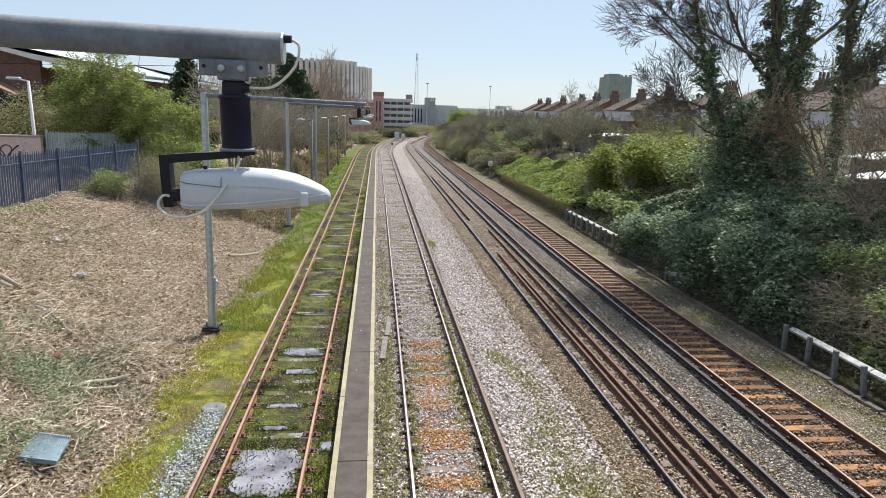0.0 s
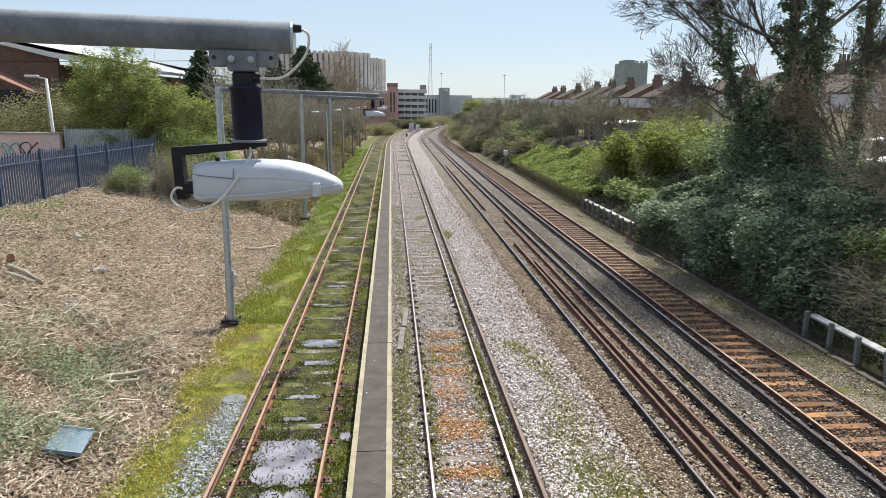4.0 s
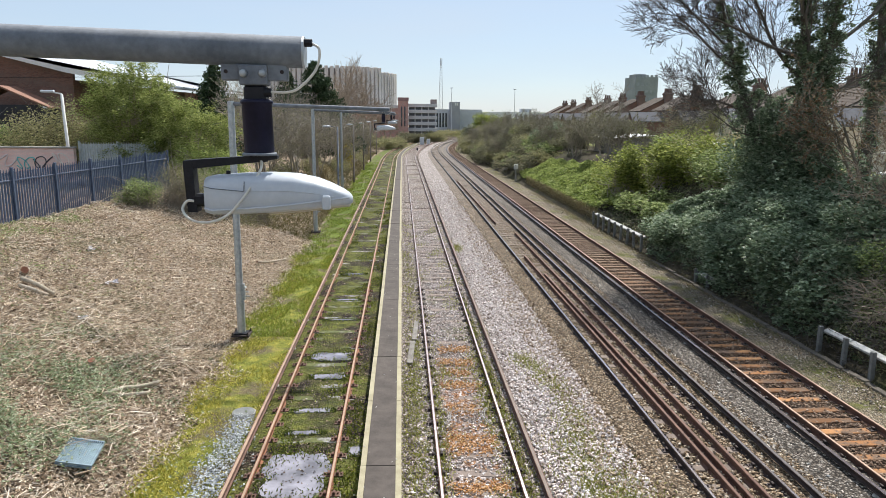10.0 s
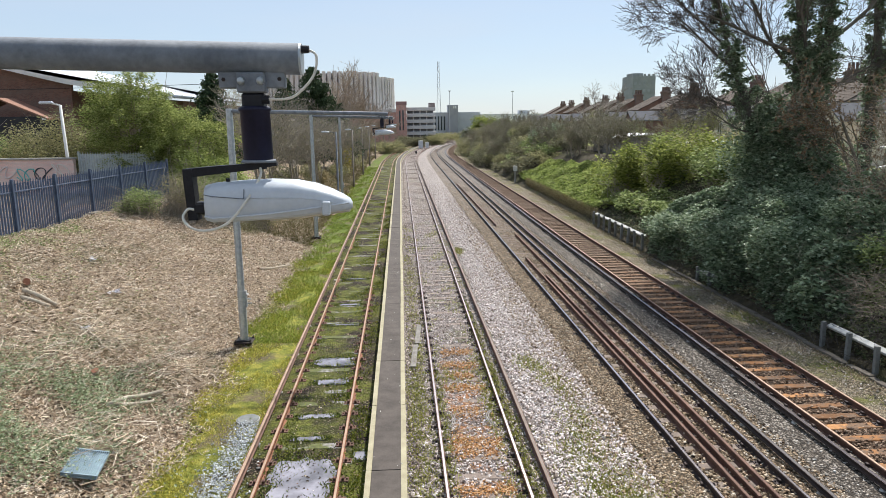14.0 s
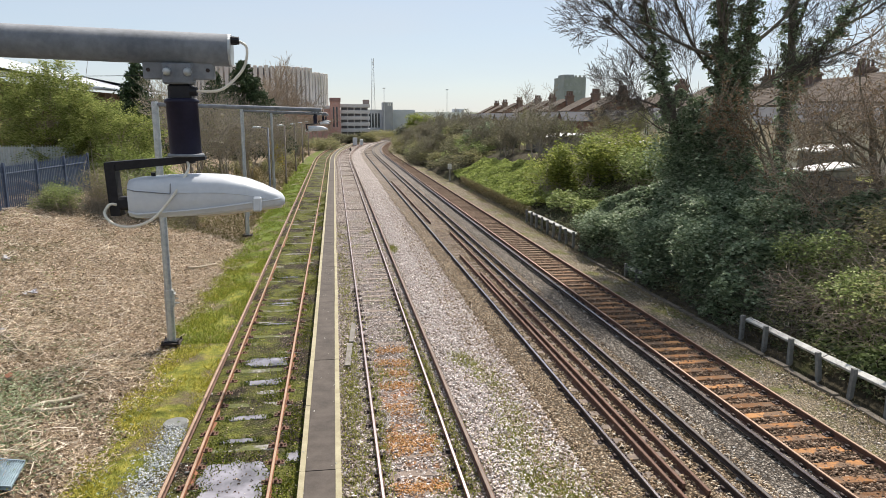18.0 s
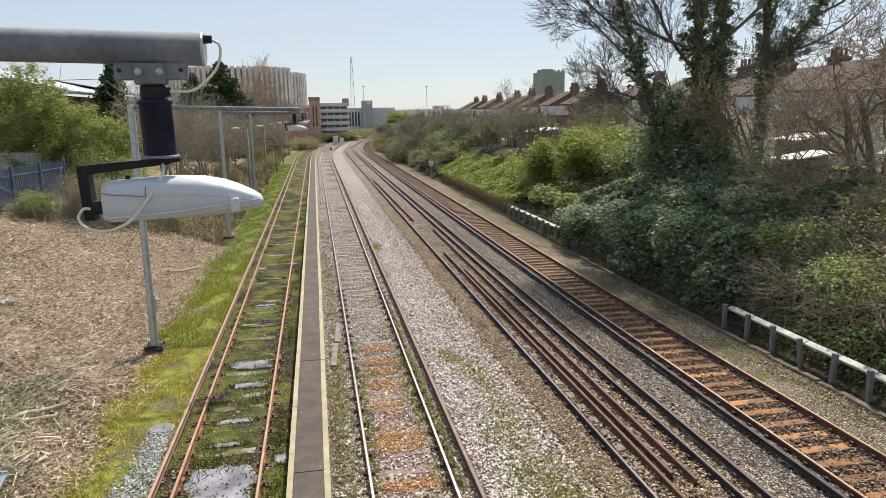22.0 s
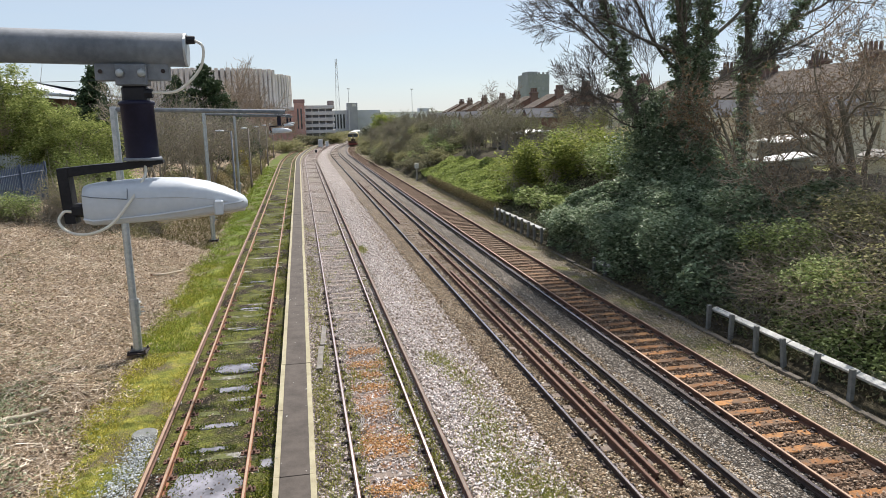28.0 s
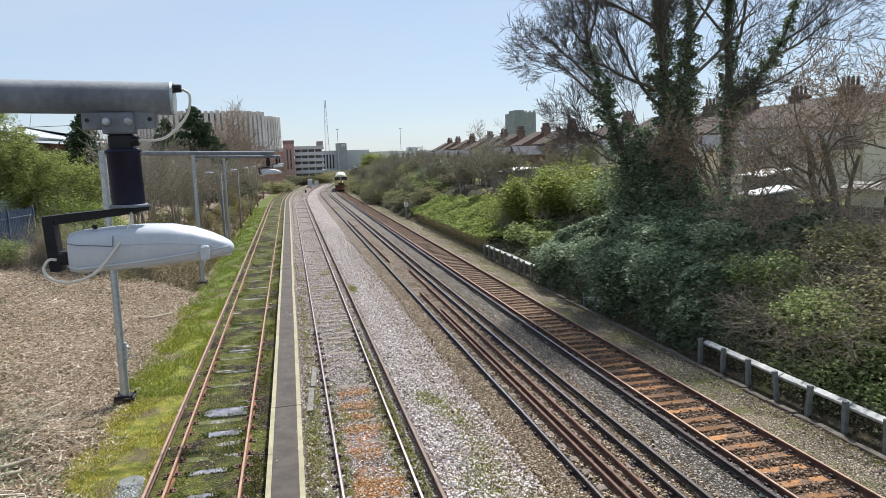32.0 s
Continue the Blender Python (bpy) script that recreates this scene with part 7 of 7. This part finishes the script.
solid("roof", Geo().loft([[(x, y, z + dz) for x, z in zip(rx, rz)] + [(x, y, z + dz - 0.3) for x, z in zip(rx[::-1], rz[::-1])] for y, dz in ((59.0, 0), (68, 0.1), (80, 0.15), (94, 0.2))]), METAL_ROOF, hall, "pale curved metal roof", True)
solid("fascia", Geo().loft([[(x, y, z + 0.06) for x, z in zip(rx, rz)] + [(x, y, z - 0.36) for x, z in zip(rx[::-1], rz[::-1])] for y in (58.85, 58.98)]), WHITE_TRIM, hall)
for x0, z0, w, h in ((-26.3, 7.2, 1.5, 1.6), (-24.2, 5.6, 1.6, 1.7), (-22.4, 7.3, 1.2, 1.3)):
    window(hall, (x0, 66.45, z0), (x0 + w, 66.45, z0 + h), 1, -1)
for x in (-26.5, -23.5, -20.5):
    solid("strut", Geo().tube([(x, 66.4, 7.0), (x + 0.2, 60.5, 9.8)], 0.07, 6), BLACK_STEEL, hall)

lp = thing("white_street_lamp", "white street lamp post behind the fence", "lamp", at=pose(-20.9, 45.0, 2.5))
solid("post", Geo().tube([(0, 0, 0), (0, 0, 1.2), (0, 0, 1.25), (-0.12, 0, 5.35)], [0.15, 0.15, 0.11, 0.09], 8), WHITE_TRIM, lp, smooth=True)
solid("outreach", Geo().tube([(-0.12, 0, 5.35), (-0.9, 0, 5.5)], 0.05, 6), WHITE_TRIM, lp)
solid("lantern", Geo().box((-1.35, -0.16, 5.42), (-0.55, 0.16, 5.58), 0.05), LAMP_WHITE, lp)
lp2 = copy_thing(lp, pose(-35.0, 62.0, 1.6))
wire = Geo().tube(np.stack([np.linspace(-60, -9, 20), np.linspace(52, 50, 20), 9.55 - 0.5 * np.sin(np.linspace(0.3, 2.9, 20))], -1), 0.018, 5)
tagged(solid("overhead_wire", wire, BLACK_STEEL), "thin black overhead wire crossing the trees", "wire")


# ---- far buildings ----
def ribbed_block():
    t = thing("ribbed_office_block", "large rounded concrete block with tall vertical ribs", "building")
    r = np.random.default_rng(3)
    cx, cy, R = -27.6, 268.0, 25.0
    for a0, a1, top, cut in ((195, 321.5, 23.4, R), (324, 355, 22.0, R)):
        aa = np.radians(np.linspace(a0, a1, 30))
        ring = lambda rad, z: [(cx + rad * math.cos(a), cy + rad * math.sin(a), z) for a in aa] + [(cx, cy + 6, z)]  # noqa: E731
        solid("wall", Geo().loft([ring(R - 0.9, 0), ring(R - 0.9, top - 0.5)]), RIB_DARK, t)
        for a in np.radians(np.arange(a0, a1, 4.2)):
            m = pose(cx + R * math.cos(a), cy + R * math.sin(a), 0, 0, 0, math.degrees(a) + 90)
            solid("rib", Geo().box((-0.62, -0.9, 4), (0.62, 0.9, top + 0.3 * r.random()), 0.1, m), RIB, t)
    solid("podium", Geo().box((cx - 20, cy - 30, 0), (cx + 27, cy - 4, 7.5)), FAR_GREY_HAZED, t)


def car_park():
    t = thing("multi_storey_car_park", "grey multi-storey car park with a red brick stair tower", "building")
    solid("core", Geo().box((2.2, 201.5, 0), (9.6, 222, 10.2)), SHADE_IN, t)
    for z in (2.6, 4.3, 6.0, 7.7, 9.4):
        solid("parapet", Geo().box((1.8, 200.4, z), (9.9, 201.6, z + 0.95), 0.04), DECK_HAZED, t)
        solid("side_parapet", Geo().box((9.7, 200.6, z), (10.2, 222, z + 0.95), 0.04), DECK_HAZED, t)
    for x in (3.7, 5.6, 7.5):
        solid("pier", Geo().box((x, 201.0, 0), (x + 0.35, 201.5, 10.2)), DECK_HAZED, t)
    # lift house and tower cap browns also paled, haze painted in
    solid("lift_house", Geo().box((8.4, 201.5, 10.2), (10.1, 206, 11.6)), worn("hazed_brown_cladding", (0.26, 0.20, 0.19), (0.33, 0.27, 0.25), 1, 0.8), t)
    st = solid("stair_tower", Geo().box((-1.0, 198.6, 0), (1.9, 206, 11.9), 0.05), BRICK_RED_HAZED, t, "red brick stair tower")
    solid("tower_cap", Geo().box((-1.1, 198.5, 11.0), (2.0, 206.1, 12.0), 0.05), worn("hazed_brown_cap", (0.26, 0.15, 0.14), (0.34, 0.21, 0.19), 1, 0.8), st)
    solid("brick_wing", Geo().box((-14, 199.4, 0), (-1.0, 212, 9.3), 0.05), BRICK_RED_HAZED, t)
    solid("wing_cap", Geo().box((-14.1, 199.2, 9.0), (-1.05, 212, 9.9), 0.05), DECK_HAZED, t)
    for x in (0.0, 0.9):
        solid("window", Geo().box((x - 0.2, 198.52, 4), (x + 0.2, 198.6, 9.5)), GLASS, t)


# pane colour raised so that far windows look veiled by haze
FAR_PANE = worn("hazy_far_window", (0.20, 0.22, 0.25), (0.30, 0.32, 0.35), 0.5, 0.4)


def far_blocks():
    b = thing("grey_office_row", "low grey office row with a darker square tower", "building")
    solid("wall", Geo().box((14, 330, 0), (38, 350, 10.3)), FAR_GREY_HAZED, b)
    tw = solid("tower", Geo().box((22.6, 327, 0), (27.2, 335, 13.6)), worn("slate_grey_tower", (0.26, 0.27, 0.30), (0.34, 0.35, 0.38), 0.3, 0.8), b, "dark square tower with a pale sign")
    solid("sign", Geo().box((24.9, 326.8, 12.0), (25.5, 326.98, 13.2)).box((25.8, 326.8, 12.0), (26.4, 326.98, 13.2)), WHITE_TRIM, tw, "pale illegible sign")
    for x in np.arange(15, 22, 1.4):
        solid("window", Geo().box((x, 329.9, 2.0), (x + 0.7, 330.0, 8.5)), GLASS, b)
    c = thing("pale_warehouse", "long pale flat-roofed warehouse", "building")
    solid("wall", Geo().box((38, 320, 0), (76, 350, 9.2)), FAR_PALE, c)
    solid("roof_plant", Geo().box((55, 322, 9.2), (60, 326, 10.8), 0.1), FAR_GREY_HAZED, c)
    for x in np.arange(52, 75, 2.2):
        solid("bay", Geo().box((x, 319.8, 3.5), (x + 1.1, 320, 8.2)), RIB_DARK, c)
    d = thing("tower_block", "grey concrete tower block behind the houses", "building")
    slate = worn("dark_grey_panels", (0.20, 0.22, 0.24), (0.28, 0.30, 0.32), 0.3, 0.8)
    solid("wall", Geo().box((84, 250, 0), (92.3, 262, 21.6)), slate, d)
    solid("lift_house", Geo().box((84.2, 251, 21.6), (88, 258, 22.5)), slate, d)
    for z in np.arange(13, 21.5, 2.7):
        for x in np.arange(84.6, 91.5, 1.6):
            solid("window", Geo().box((x, 249.9, z), (x + 0.9, 250, z + 1.1)), FAR_PANE, d)


def mast():
    t = thing("lattice_mast", "tall thin steel lattice mast", "mast", at=pose(22.3, 400, 0))
    half = lambda z: 1.35 - 0.95 * z / 38  # noqa: E731
    for sx in (-1, 1):
        for sy in (-1, 1):
            solid("leg", Geo().tube([(sx * half(0), sy * half(0), 0), (sx * half(36), sy * half(36), 36)], 0.075, 4), FAR_GREY_HAZED, t)
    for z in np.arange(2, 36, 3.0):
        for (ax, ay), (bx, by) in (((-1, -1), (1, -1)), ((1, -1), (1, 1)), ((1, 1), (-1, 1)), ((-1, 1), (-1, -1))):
            solid("brace", Geo().tube([(ax * half(z), ay * half(z), z), (bx * half(z + 3), by * half(z + 3), z + 3)], 0.045, 3), FAR_GREY_HAZED, t)
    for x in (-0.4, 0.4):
        solid("antenna", Geo().box((x - 0.18, -0.2, 35), (x + 0.18, 0.2, 39.2), 0.05), FAR_GREY_HAZED, t)


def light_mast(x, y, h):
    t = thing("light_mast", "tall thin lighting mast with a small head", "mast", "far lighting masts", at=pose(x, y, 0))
    solid("pole", Geo().tube([(0, 0, 0), (0, 0, h)], [0.14, 0.08], 6), FAR_GREY_HAZED, t)
    solid("head", Geo().box((-0.5, -0.3, h - 0.1), (0.5, 0.3, h + 0.2), 0.08), FAR_GREY_HAZED, t)


ribbed_block()
car_park()
far_blocks()
mast()
light_mast(18.5, 260, 17.2)
light_mast(42.0, 260, 16.9)

# ---- terraced houses behind the right bank ----


def terraced_house(label, walls):
    """One house: its rear, with a wing, faces the line (towards -x)."""
    t = thing("terraced_house", label, "house", "terrace behind the right bank")
    solid("wall", Geo().box((0, 0, -1), (8, 5.6, 5.0)).loft([[(0.05, y, 4.98), (7.95, y, 4.98), (4, y, 6.86)] for y in (0.04, 5.56)]), walls, t)
    roof = solid("roof", prism((4, 0.3), (4, 5.3), 4.0, 5.0, 7.0, 0.3), TILE, t, "brown tiled pitched roof")
    rw = Geo()
    for k in range(16):
        f = k / 16
        for s in (-1, 1):
            x = 4 + s * 4.3 * (1 - f)
            z = 4.85 + 2.15 * f
            rw.box((x - 0.03, 0.0, z - 0.05), (x + 0.03, 5.6, z - 0.002))
    solid("tile_course", rw, TILE, roof)
    st = solid("chimney", Geo().box((3.4, -0.55, 5.4), (4.6, 0.55, 7.6), 0.03).box((3.3, -0.65, 7.3), (4.7, 0.65, 7.5), 0.02), BRICK_CHIM, t, "sooty brick chimney")
    pot = Geo().tube([(0, 0, 0), (0, 0, 0.08), (0, 0, 0.1), (0, 0, 0.62), (0, 0, 0.66)], [0.15, 0.15, 0.12, 0.10, 0.13], 8).mesh("pot", BRICK_CHIM)
    for dx in (-0.4, 0, 0.4):
        for dy in (-0.25, 0.25):
            solid("pot", pot, None, st, at=pose(4 + dx, dy, 7.6))
    solid("rear_wing", Geo().box((-4.5, 0.2, -1), (0, 3.2, 3.4)).loft([[(-4.5, 0.2, 3.4), (-4.5, 3.2, 3.4), (-4.5, 1.7, 4.5)], [(0, 0.2, 3.4), (0, 3.2, 3.4), (0, 1.7, 4.5)]]), walls, t)
    solid("wing_roof", prism((-4.5, 1.7), (0, 1.7), 1.5, 3.45, 4.6, 0.15), SLATE, t, "grey slate wing roof")
    window(t, (-0.02, 3.7, 2.6), (-0.02, 4.9, 4.1), 0, -1)
    window(t, (-0.02, 3.7, 0.2), (-0.02, 4.9, 1.6), 0, -1)
    window(t, (-4.52, 1.2, 1.7), (-4.52, 2.2, 3.0), 0, -1)
    return t


home = terraced_house("terraced house with cream rear wall and brown tiled roof", RENDER)
far_home = terraced_house("brick house with brown tiled roof and sooty chimney", BRICK)
far_home.matrix_basis = pose(36.4, 38.0 + 5.65 * 7, 3.0)
home.matrix_basis = pose(36.4, 38.0, 3.0)
for k in range(1, 27):
    if k in (6, 7, 8, 9, 11, 13, 15, 17, 19, 20, 22, 23, 25):
        continue
    copy_thing(home if k < 6 else far_home, pose(36.4 + (0.35 if k % 5 == 2 else 0) + max(k - 14, 0) * 0.25, 38.0 + 5.65 * k, 3.0 + (0.15 if k % 4 == 1 else 0.0)))


def shed(x, y, w, d, h, turn, label, roof, walls):
    z = float(ground_z(x, y))
    t = thing("garden_shed", label, "shed", "sheds in the gardens", at=pose(x, y, z, 0, 0, turn))
    solid("wall", Geo().box((-w / 2, -d / 2, -0.3), (w / 2, d / 2, h)), walls, t)
    solid("roof", Geo().loft([[(-w / 2 - 0.2, -d / 2 - 0.2, h), (w / 2 + 0.2, -d / 2 - 0.2, h + 0.35), (w / 2 + 0.2, -d / 2 - 0.2, h + 0.43), (-w / 2 - 0.2, -d / 2 - 0.2, h + 0.08)], [(-w / 2 - 0.2, d / 2 + 0.2, h), (w / 2 + 0.2, d / 2 + 0.2, h + 0.35), (w / 2 + 0.2, d / 2 + 0.2, h + 0.43), (-w / 2 - 0.2, d / 2 + 0.2, h + 0.08)]]), roof, t, "flat pale roof")
    solid("door", Geo().box((-w / 2 - 0.04, -0.4, -0.2), (-w / 2, 0.4, h - 0.3)), WOOD_DARK, t)


shed(29.0, 37.5, 2.0, 2.2, 1.5, 0, "low garden shed with a white roof", WHITE_TRIM, WOOD_GREY)
shed(22.5, 70, 4.0, 6.0, 1.4, 0, "low garden shed with a white roof", WHITE_TRIM, WOOD_GREY)
shed(24.5, 56, 3.0, 4.0, 1.2, 0, "low garden shed with a pale corrugated roof", METAL_ROOF, WOOD_DARK)
shed(26.4, 34.0, 2.4, 1.7, 0.65, 0, "low white-roofed store behind the bank", FAR_PALE, WOOD_GREY)
shed(29.8, 29.0, 0.4, 6.0, 0.85, 0, "low cream garden wall", CONCRETE, RENDER)
fence = thing("garden_fence", "weathered brown board fence behind the trees", "fence")
board = Geo().box((-0.01, -0.07, 0), (0.01, 0.07, 0.75)).mesh("board", WOOD_GREY)
fr = np.random.default_rng(400)
for y in np.arange(12, 50, 0.16):
    solid("board", board, None, fence, at=pose(23.2 + 0.02 * fr.normal(), y, float(ground_z(23.2, y)) - 0.05, 0, fr.normal() * 1.5, 0))

# ---- lineside cabinets and signs ----
for x, y, w, h in ((5.0, 172, 1.1, 2.0), (6.6, 173, 0.8, 1.5)):
    t = thing("relay_cabinet", "pale grey lineside cabinet", "cabinet", "lineside cabinets", at=pose(x, y, -0.2))
    solid("body", Geo().box((-w / 2, -0.4, 0.1), (w / 2, 0.4, h), 0.03), WHITE_TRIM, t)
    solid("plinth", Geo().box((-w / 2 - 0.1, -0.5, -0.1), (w / 2 + 0.1, 0.5, 0.12), 0.02), CONCRETE, t)
    solid("door", Geo().box((-w / 2 + 0.08, -0.43, 0.25), (w / 2 - 0.08, -0.4, h - 0.1)), LAMP_WHITE, t)
sg = thing("lineside_post", "grey lineside post with a small white cabinet", "post", at=pose(12.5, 75.2, -0.2))
solid("post", Geo().box((-0.08, -0.08, 0), (0.08, 0.08, 1.8), 0.01), CONCRETE, sg)
solid("cabinet", Geo().box((-0.22, -0.15, 1.3), (0.22, 0.15, 1.85), 0.03), WHITE_TRIM, sg, "small white cabinet")
for x, y in ((3.2, 143),):
    t = thing("ground_signal", "small black ground signal beside the track", "signal", "ground signals", at=pose(x, y, -0.2))
    solid("case", Geo().box((-0.18, -0.15, 0.2), (0.18, 0.15, 0.65), 0.04), BLACK_STEEL, t)
    solid("stand", Geo().box((-0.1, -0.1, 0), (0.1, 0.1, 0.2)), BLACK_STEEL, t)
    solid("lens", Geo().tube([(0, -0.15, 0.5), (0, -0.18, 0.5)], 0.07, 10), GLASS, t)


# ---- train ----
YELLOW_PAINT = worn("yellow_front_paint", (0.50, 0.40, 0.13), (0.62, 0.51, 0.20), 3, 0.5, own=True)
LOCO_SIDE = worn("green_grey_loco_paint", (0.09, 0.11, 0.10), (0.14, 0.16, 0.14), 2, 0.5, own=True)
ROOF_GREY = worn("pale_loco_roof", (0.42, 0.43, 0.43), (0.54, 0.55, 0.55), 2, 0.6, own=True)
HEADLIGHT = Mat("lit_headlight", 0.3)
HEADLIGHT.colour((0.9, 0.85, 0.7))
HEADLIGHT.b.inputs["Emission Color"].default_value = (1.0, 0.9, 0.7, 1)
HEADLIGHT.b.inputs["Emission Strength"].default_value = 2.5


def bogie(parent, y):
    b = solid("bogie", Geo().box((-1.15, y - 1.8, 0.42), (1.15, y + 1.8, 0.85), 0.05), BLACK_STEEL, parent)
    w = Geo().tube([(-0.82, 0, 0), (-0.72, 0, 0), (-0.70, 0, 0), (-0.66, 0, 0)], [0.50, 0.50, 0.54, 0.54], 20).tube([(0.82, 0, 0), (0.72, 0, 0), (0.70, 0, 0), (0.66, 0, 0)], [0.50, 0.50, 0.54, 0.54], 20).tube([(-0.7, 0, 0), (0.7, 0, 0)], 0.09, 8).mesh("wheelset", RUST_DARK)
    for dy in (-1.3, 1.3):
        solid("wheelset", w, None, b, at=pose(0, y + dy, 0.52))


def hull(half, z0, z1, y0, y1, nose=0.0):
    """A body with tumblehome sides and a rounded roof."""
    def ring(y, k, top):
        return [(-half * k, y, z0), (half * k, y, z0), (half * k * 1.01, y, z0 + 1.0), (half * k * 0.95, y, z0 + (top - z0) * 0.72), (half * k * 0.74, y, z0 + (top - z0) * 0.91), (half * k * 0.35, y, top),
                (-half * k * 0.35, y, top), (-half * k * 0.74, y, z0 + (top - z0) * 0.91), (-half * k * 0.95, y, z0 + (top - z0) * 0.72), (-half * k * 1.01, y, z0 + 1.0)]
    rows = [ring(y0, 0.96, z1 - 0.35 * nose), ring(y0 + 0.35, 1.0, z1 - 0.1 * nose), ring(y0 + 0.9, 1.0, z1), ring(y1, 1.0, z1)]
    return Geo().loft(rows)


def locomotive():
    """Front at y = 0, facing -y."""
    t = thing("diesel_locomotive", "diesel locomotive with a yellow front and pale roof", "locomotive")
    solid("body", hull(1.33, 0.95, 3.50, 1.5, 18.0), LOCO_SIDE, t)
    cab = solid("cab", hull(1.33, 0.95, 3.46, 0.0, 1.5, 1.0), YELLOW_PAINT, t, "yellow cab front")
    solid("window_band", Geo().box((-1.27, -0.03, 2.15), (1.27, 0.04, 2.82), 0.03), BLACK_STEEL, cab, "black band round the windscreens")
    solid("brow", Geo().box((-1.0, -0.02, 2.82), (1.0, 0.3, 3.12), 0.08), ROOF_GREY, cab, "pale grey brow over the windscreens")
    for x in (-0.62, 0.62):
        m = pose(x, 0.02, 2.5, -12, 0, 0)
        solid("windscreen", Geo().box((-0.52, -0.05, -0.33), (0.52, 0.03, 0.33), 0.03, m), GLASS, cab, "dark windscreen")
    solid("head_panel", Geo().box((-0.50, -0.04, 1.74), (0.50, 0.02, 2.0), 0.02), BLACK_STEEL, cab)
    solid("centre_pillar", Geo().box((-0.07, -0.09, 2.15), (0.07, 0.02, 2.85), 0.02), YELLOW_PAINT, cab, "yellow pillar between the windscreens")
    solid("lower_panel", Geo().box((-0.55, -0.06, 1.2), (0.55, 0.02, 1.6), 0.03), RUST_DARK, cab, "dark panel below the lamps")
    for x in (-0.36, 0.36):
        solid("headlight", Geo().tube([(x, -0.03, 1.88), (x, -0.09, 1.88)], 0.085, 12), HEADLIGHT.m, cab, "lit round headlight")
    solid("roof", Geo().loft([[(-0.95, y, z1 - 0.22), (-0.4, y, z1 + 0.03), (0.4, y, z1 + 0.03), (0.95, y, z1 - 0.22)] for y, z1 in ((0.15, 3.29), (0.9, 3.48), (17.8, 3.53))]), ROOF_GREY, t, "pale grey roof")
    solid("buffer_beam", Geo().box((-1.25, -0.05, 0.75), (1.25, 0.25, 1.15), 0.03), STEEL_RUST, t)
    for x in (-0.87, 0.87):
        solid("buffer", Geo().tube([(x, 0, 1.02), (x, -0.45, 1.02), (x, -0.46, 1.02), (x, -0.52, 1.02)], [0.11, 0.09, 0.23, 0.23], 14), STEEL_RUST, t)
    solid("plough", Geo().box((-1.2, -0.1, 0.22), (1.2, 0.0, 0.7), 0.03), worn("faded_red_paint", (0.22, 0.05, 0.035), (0.32, 0.08, 0.055), 4, 0.6), t)
    solid("solebar", Geo().box((-1.2, 0.3, 0.8), (1.2, 17.9, 0.97)), BLACK_STEEL, t)
    bogie(t, 3.2)
    bogie(t, 14.8)
    return t


loco = locomotive()


def motions():
    """The train draws slowly nearer round the bend."""
    for ob, back in [(loco, 0.0)]:
        rows = []
        for t in range(0, 33, 2):
            s = 143.6 + 7.4 * (32 - t) + back
            a = on_line(s, 9.85, 0.0, BEND_CD)
            b = on_line(s + 18.0, 9.85, 0.0, BEND_CD)
            rows.append((t, pose(float(a[0]), float(a[1]), 0.0, 0, 0, math.degrees(math.atan2(a[0] - b[0], b[1] - a[1])))))
        walk(ob, rows)


motions()
